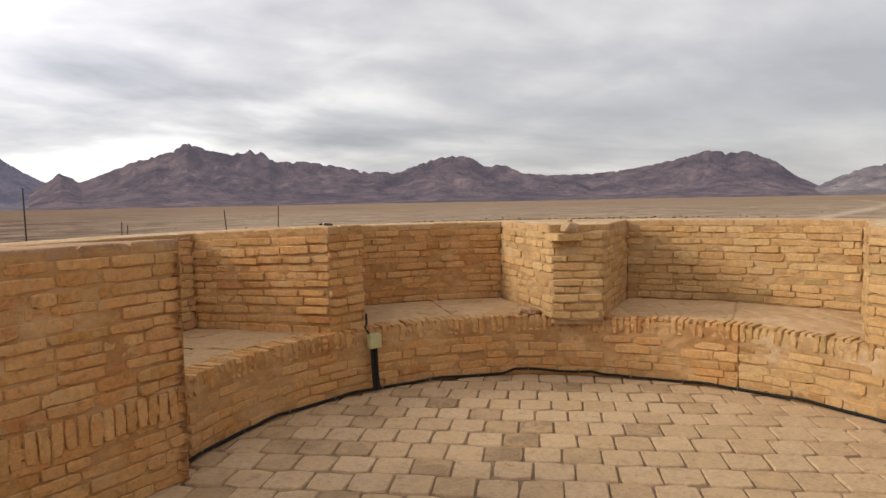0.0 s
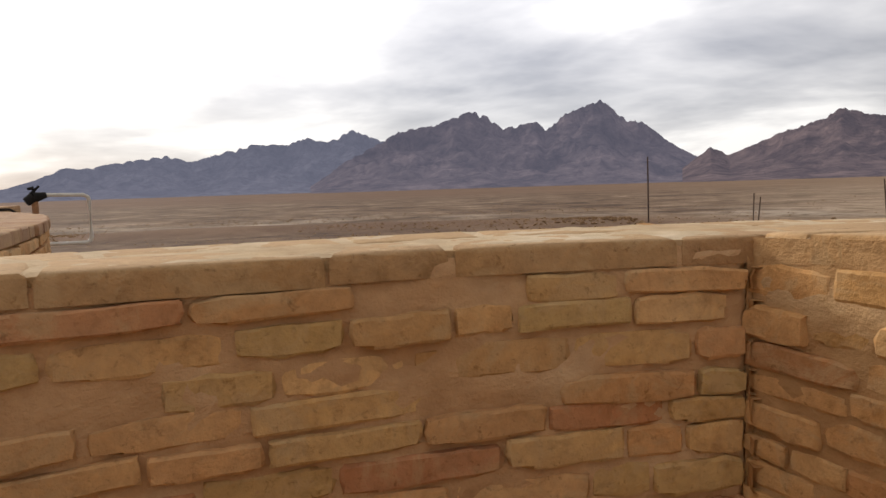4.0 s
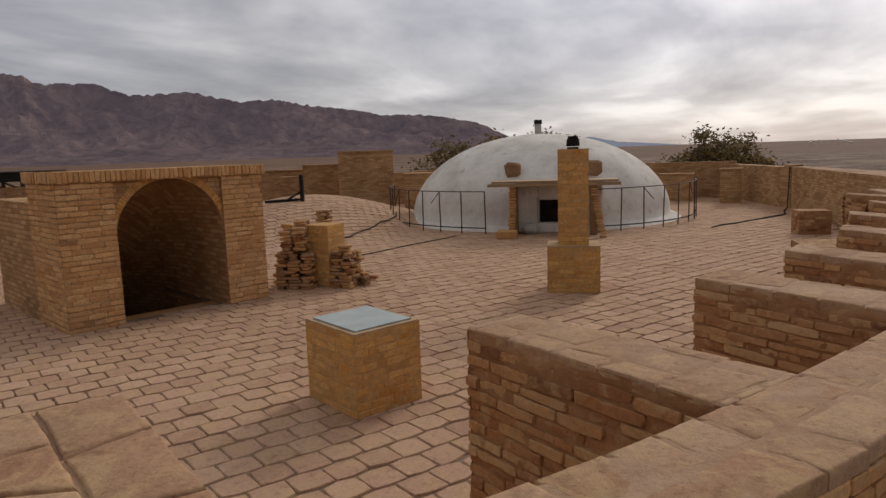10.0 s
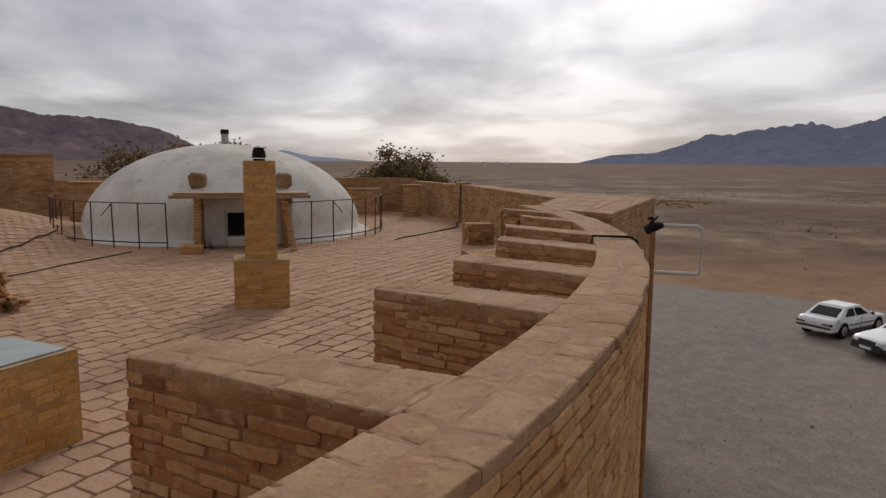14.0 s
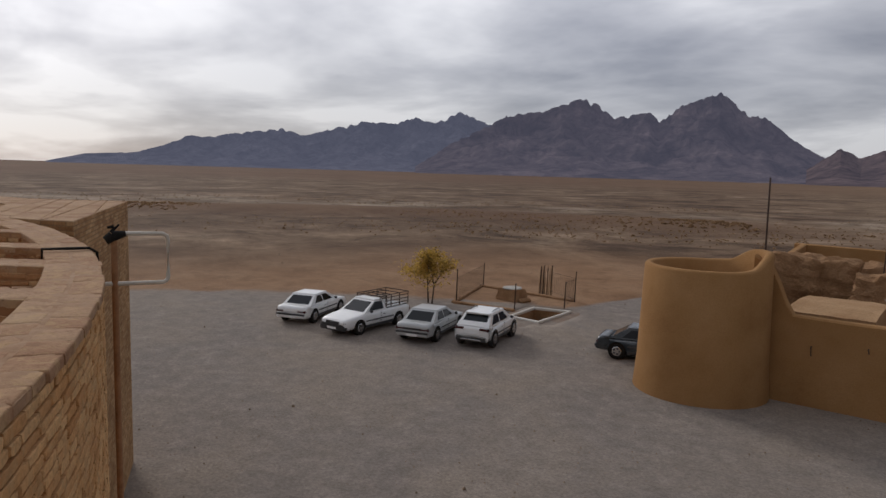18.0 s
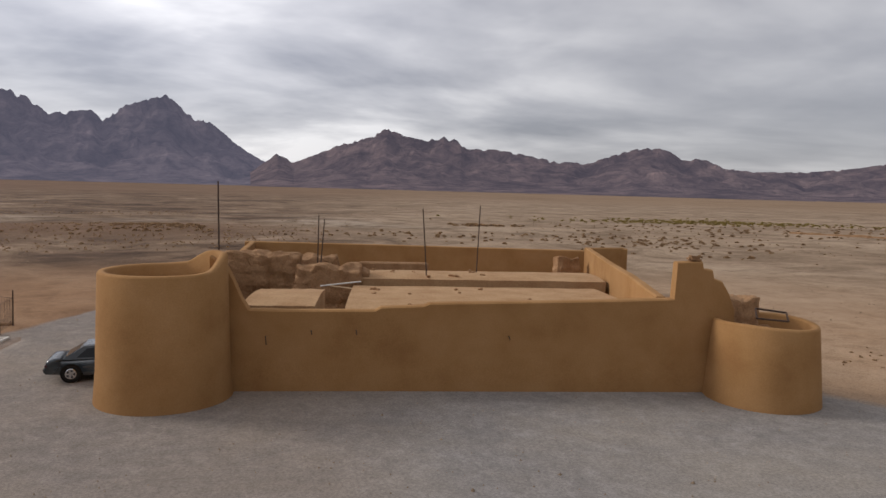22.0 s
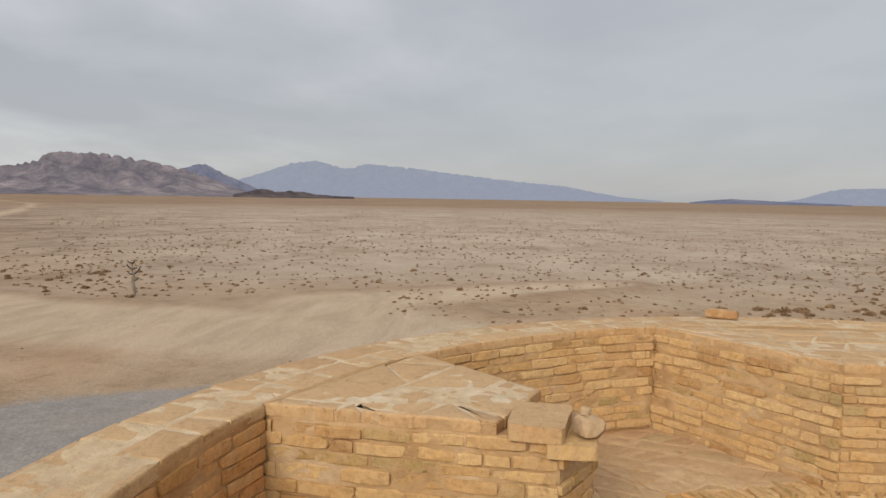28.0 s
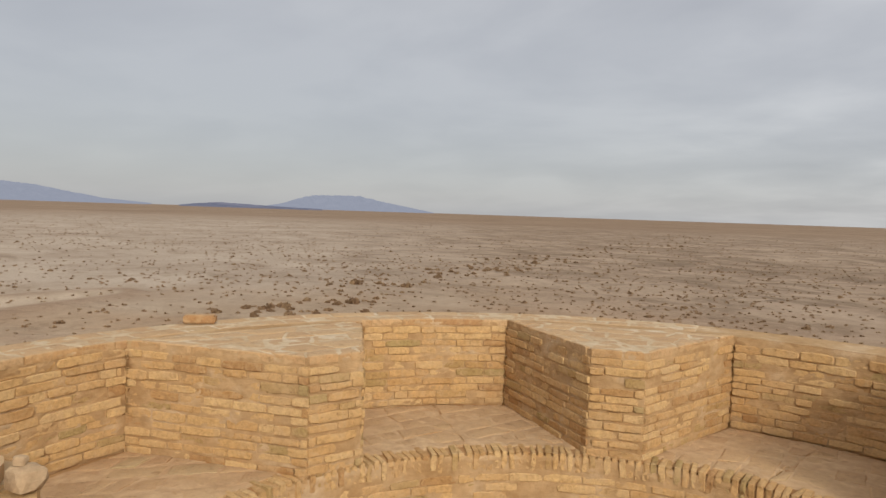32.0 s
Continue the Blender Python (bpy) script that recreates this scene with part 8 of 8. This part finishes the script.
    vs, fs = vs[:dry[0]], fs[:dry[1]]
    tagged(new("desert_scrub", mesh_of("desert_scrub", vs, fs, "scrub")), "low dry brown desert shrubs dotted over the sand", "shrubs", kind="stuff")


def stones():
    rnd = random.Random(71)
    vs, fs = [], []
    for _ in range(2600):
        r = 12 * (60 / 12) ** rnd.random()
        az = rnd.uniform(-85, 120)
        x, y = polar((0, 0), r, az)
        s = rnd.uniform(0.012, 0.035) * (2.2 if rnd.random() < 0.04 else 1)
        k = len(vs)
        vs += [(x - s, y, GROUND), (x, y - s, GROUND), (x + s * rnd.uniform(0.7, 1.2), y, GROUND), (x, y + s, GROUND), (x + rnd.uniform(-s, s) * 0.3, y, GROUND + s * rnd.uniform(0.6, 1.2) + 0.012)]
        fs += [(k, k + 1, k + 4), (k + 1, k + 2, k + 4), (k + 2, k + 3, k + 4), (k + 3, k, k + 4)]
    tagged(new("pebbles", mesh_of("pebbles", vs, fs, "field_stone")), "scattered pebbles on the gravel yard", "stones", kind="stuff")
    vs, fs = [], []
    for _ in range(3200):
        r = 48 * (240 / 48) ** rnd.random()
        az = rnd.uniform(-80, 50)
        x, y = polar((0, 0), r, az)
        if -11 < x < 18 and 20 < y < 53 or near_line(x, y, ROAD) < 4:
            continue
        s = rnd.uniform(0.035, 0.10) * (1.8 if rnd.random() < 0.04 else 1)
        z = GROUND - 0.02 + (0.35 * min(1, (r - 40) / 80) * noise.noise(Vector((x * 0.02, y * 0.02, 7))))
        k = len(vs)
        vs += [(x - s, y, z), (x, y - s, z), (x + s * rnd.uniform(0.7, 1.2), y, z), (x, y + s, z), (x + rnd.uniform(-s, s) * 0.3, y, z + s * rnd.uniform(0.35, 0.7) + 0.025)]
        fs += [(k, k + 1, k + 4), (k + 1, k + 2, k + 4), (k + 2, k + 3, k + 4), (k + 3, k, k + 4)]
    tagged(new("plain_stones", mesh_of("plain_stones", vs, fs, "field_stone")), "brown stones strewn over the desert plain", "stones", kind="stuff")


def yard_edge():
    g = GROUND
    # fenced plot with a water tank and a shallow basin
    f = thing("plot_fence", "rusty iron posts with sagging mesh round a small plot", "fence")
    posts = [(-22.44, 29.4, 1.9), (-19.06, 30.0, 1.45), (-20.55, 35.1, 1.75), (-20.42, 35.2, 1.8), (-20.25, 35.35, 1.65), (-20.05, 35.5, 1.8), (-18.0, 34.6, 1.75), (-17.5, 32.5, 1.45), (-24.6, 35.0, 1.5)]
    for x, y, h in posts:
        part("post", rod((x, y, g - 0.1), (x + 0.04, y, g + h), 0.035, 0.03, 7), "rust", f)
    for (x0, y0), (x1, y1) in (((-20.05, 35.5), (-18.0, 34.6)), ((-18.0, 34.6), (-17.5, 32.5)), ((-22.44, 29.4), (-24.6, 35.0))):
        for z in (0.25, 1.4):
            part("wire", rod((x0, y0, g + z), (x1, y1, g + z - 0.05), 0.008, sides=4), "rust", f)
        n = int(math.hypot(x1 - x0, y1 - y0) / 0.16)
        for i in range(n):
            s = i / n
            part("wire", rod((x0 + (x1 - x0) * s, y0 + (y1 - y0) * s, g + 0.1), (x0 + (x1 - x0) * s, y0 + (y1 - y0) * s, g + 1.40), 0.006, sides=4), "rust", f)
    rnd = random.Random(8)
    for i in range(11):
        x, y = -20.62 + 0.062 * i + rnd.uniform(-0.02, 0.02), 35.1 + 0.04 * i
        part("stake", rod((x, y, g - 0.1), (x + rnd.uniform(-0.06, 0.06), y, g + rnd.uniform(1.35, 1.75)), 0.03, 0.02, 6), "wood", f, "brown wooden stake")
    k = thing("plot_kerb", "low earth kerb round the fenced plot", "kerb")
    for (x0, y0), (x1, y1) in (((-22.6, 29.4), (-19.0, 29.9)), ((-24.8, 35.0), (-18.1, 34.7)), ((-22.6, 29.4), (-24.8, 35.0))):
        d = Vector((x1 - x0, y1 - y0, 0))
        m = pose((x0 + x1) / 2, (y0 + y1) / 2, g, 0, 0, math.degrees(math.atan2(d.y, d.x)))
        part("ridge", box((-d.length / 2, -0.15, -0.1), (d.length / 2, 0.15, 0.12), 0.05, m), "adobe", k)
    t = thing("water_tank", "low stone water tank with a pale round lid", "tank")
    bm = bmesh.new()
    add_box(bm, (-0.78, -0.6, -0.05), (0.78, 0.6, 0.66), 0.06, pose(-20.9, 32.6, g, 0, 0, -8), 2)
    for v in bm.verts:
        if v.co.z > g + 0.3:
            v.co.x = -20.9 + (v.co.x + 20.9) * 0.8
            v.co.y = 32.6 + (v.co.y - 32.6) * 0.85
    part("body", bm, "adobe", t)
    part("lid", rod((-20.9, 32.6, g + 0.661), (-20.9, 32.6, g + 0.72), 0.56, 0.52, 20), "concrete", t)
    part("step_block", box((-1.15, -0.4, -0.05), (-0.75, 0.4, 0.22), 0.10, pose(-20.9, 32.6, g, 0, 0, 172)), "adobe", t)
    b = thing("basin", "shallow rectangular basin with a pale concrete rim", "basin")
    C = [(-18.25, 28.40), (-16.55, 28.25), (-16.67, 31.60), (-18.56, 31.14)]
    for i, (p, q) in enumerate(zip(C, C[1:] + C[:1])):
        d = Vector((q[0] - p[0], q[1] - p[1], 0))
        m = pose((p[0] + q[0]) / 2, (p[1] + q[1]) / 2, g, 0, 0, math.degrees(math.atan2(d.y, d.x)))
        part("rim", box((-d.length / 2 - 0.06, -0.075, -0.02), (d.length / 2 + 0.06, 0.075, 0.12 + 0.004 * i), 0.03, m), "white", b)
        part("inner_wall", box((-d.length / 2 - 0.02, -0.06 + 0.003 * i, -1.1), (d.length / 2 + 0.02, 0.06, -0.021), 0, m), "adobe", b)
    part("silt", prism(C, g - 1.05, g - 1.0), "joint", b)
    cx, cy = -17.5, 29.85
    outer = [(cx + (x - cx) * 2.4, cy + (y - cy) * 1.9) for x, y in C]
    bm = bmesh.new()
    lo, hi, ou = [bm.verts.new((x, y, g - 0.3)) for x, y in C], [bm.verts.new((x, y, g + 0.03)) for x, y in C], [bm.verts.new((x, y, g - 0.06)) for x, y in outer]
    for i in range(4):
        j = (i + 1) % 4
        bm.faces.new((hi[i], hi[j], ou[j], ou[i]))
        bm.faces.new((lo[i], lo[j], hi[j], hi[i]))
    apron = part("earth_apron", bm, "ground", b, "trodden earth round the basin")
    for key, value in (("west", 1.0), ("gravel", 0.45)):
        apron.data.attributes.new(key, "FLOAT", "POINT").data.foreach_set("value", [value] * len(apron.data.vertices))
    tree("small tree with thin yellow autumn leaves by the parked cars", -23.45, 28.4, g, 2.8, 1.1, 1.5, 3200, "leaves_yellow", 5, 2, 0.085, (-0.65, 0.0), 0.15)
    tree("dense dark green tree rising behind the roof parapet", -33.0, 3.8, g, 7.75, 2.4, 2.0, 17000, "leaves_dark", 8, 3, 0.10, (0.0, 0.0), 0.22)
    tree("dark tree showing behind the white dome", -39.5, -4.7, g, 8.35, 2.4, 2.7, 15000, "leaves_dark", 12, 2, 0.13, (0.0, -1.0), 0.25)
    tree("dark tree showing behind the white dome", -38.7, -7.9, g, 8.2, 2.2, 2.7, 15000, "leaves_dark", 13, 2, 0.13, (0.0, -1.0), 0.25)
    c = thing("canopy", "white pitched gate roof far out on the plain", "canopy")
    m = pose(*polar((0, 0), 800, -75.5), g, 0, 0, 75.5)
    for u0, z0, u1, z1 in ((-19, 3.0, -10, 5.2), (5.4, 5.3, 19.4, 1.4)):
        bm = bmesh.new()
        a = [bm.verts.new(m @ Vector(p)) for p in ((u0, -4, z0), (u1, -4, z1), (u1, 4, z1 + 0.3), (u0, 4, z0 + 0.3), (u0, -4, z0 + 1.3), (u1, -4, z1 + 1.3), (u1, 4, z1 + 1.6), (u0, 4, z0 + 1.6))]
        for f in ((0, 1, 2, 3), (4, 5, 6, 7), (0, 1, 5, 4), (1, 2, 6, 5), (2, 3, 7, 6), (3, 0, 4, 7)):
            bm.faces.new([a[i] for i in f])
        part("roof", bm, "white", c)
        for u, z in ((u0 + 1, z0 + 0.2), (u1 - 1, z1 + 0.2)):
            for sy in (-3.5, 3.5):
                part("post", rod(m @ Vector((u, sy, -0.3)), m @ Vector((u, sy, z)), 0.15, sides=8), "pale_paint", c)
    # a long low ruined mud wall out on the plain
    w = thing("mud_wall", "long low ruined mud wall out on the plain", "wall")
    a, e = Vector((77, 126)), Vector((112, 103))
    bm = bmesh.new()
    n = 40
    rows = []
    for i in range(n + 1):
        p = a + (e - a) * i / n
        h = 0.55 + 0.25 * noise.noise(Vector((i * 0.4, 0, 5)))
        rows.append([bm.verts.new((p.x + o, p.y + o, g + z)) for o, z in ((-0.6, -0.2), (-0.25, h), (0.25, h), (0.6, -0.2))])
    for p, q in zip(rows, rows[1:]):
        for i in range(3):
            bm.faces.new((p[i], q[i], q[i + 1], p[i + 1]))
    part("body", bm, "adobe", w)


small_fort()
vehicles()
bare_tree()
scrub()
stones()
yard_edge()
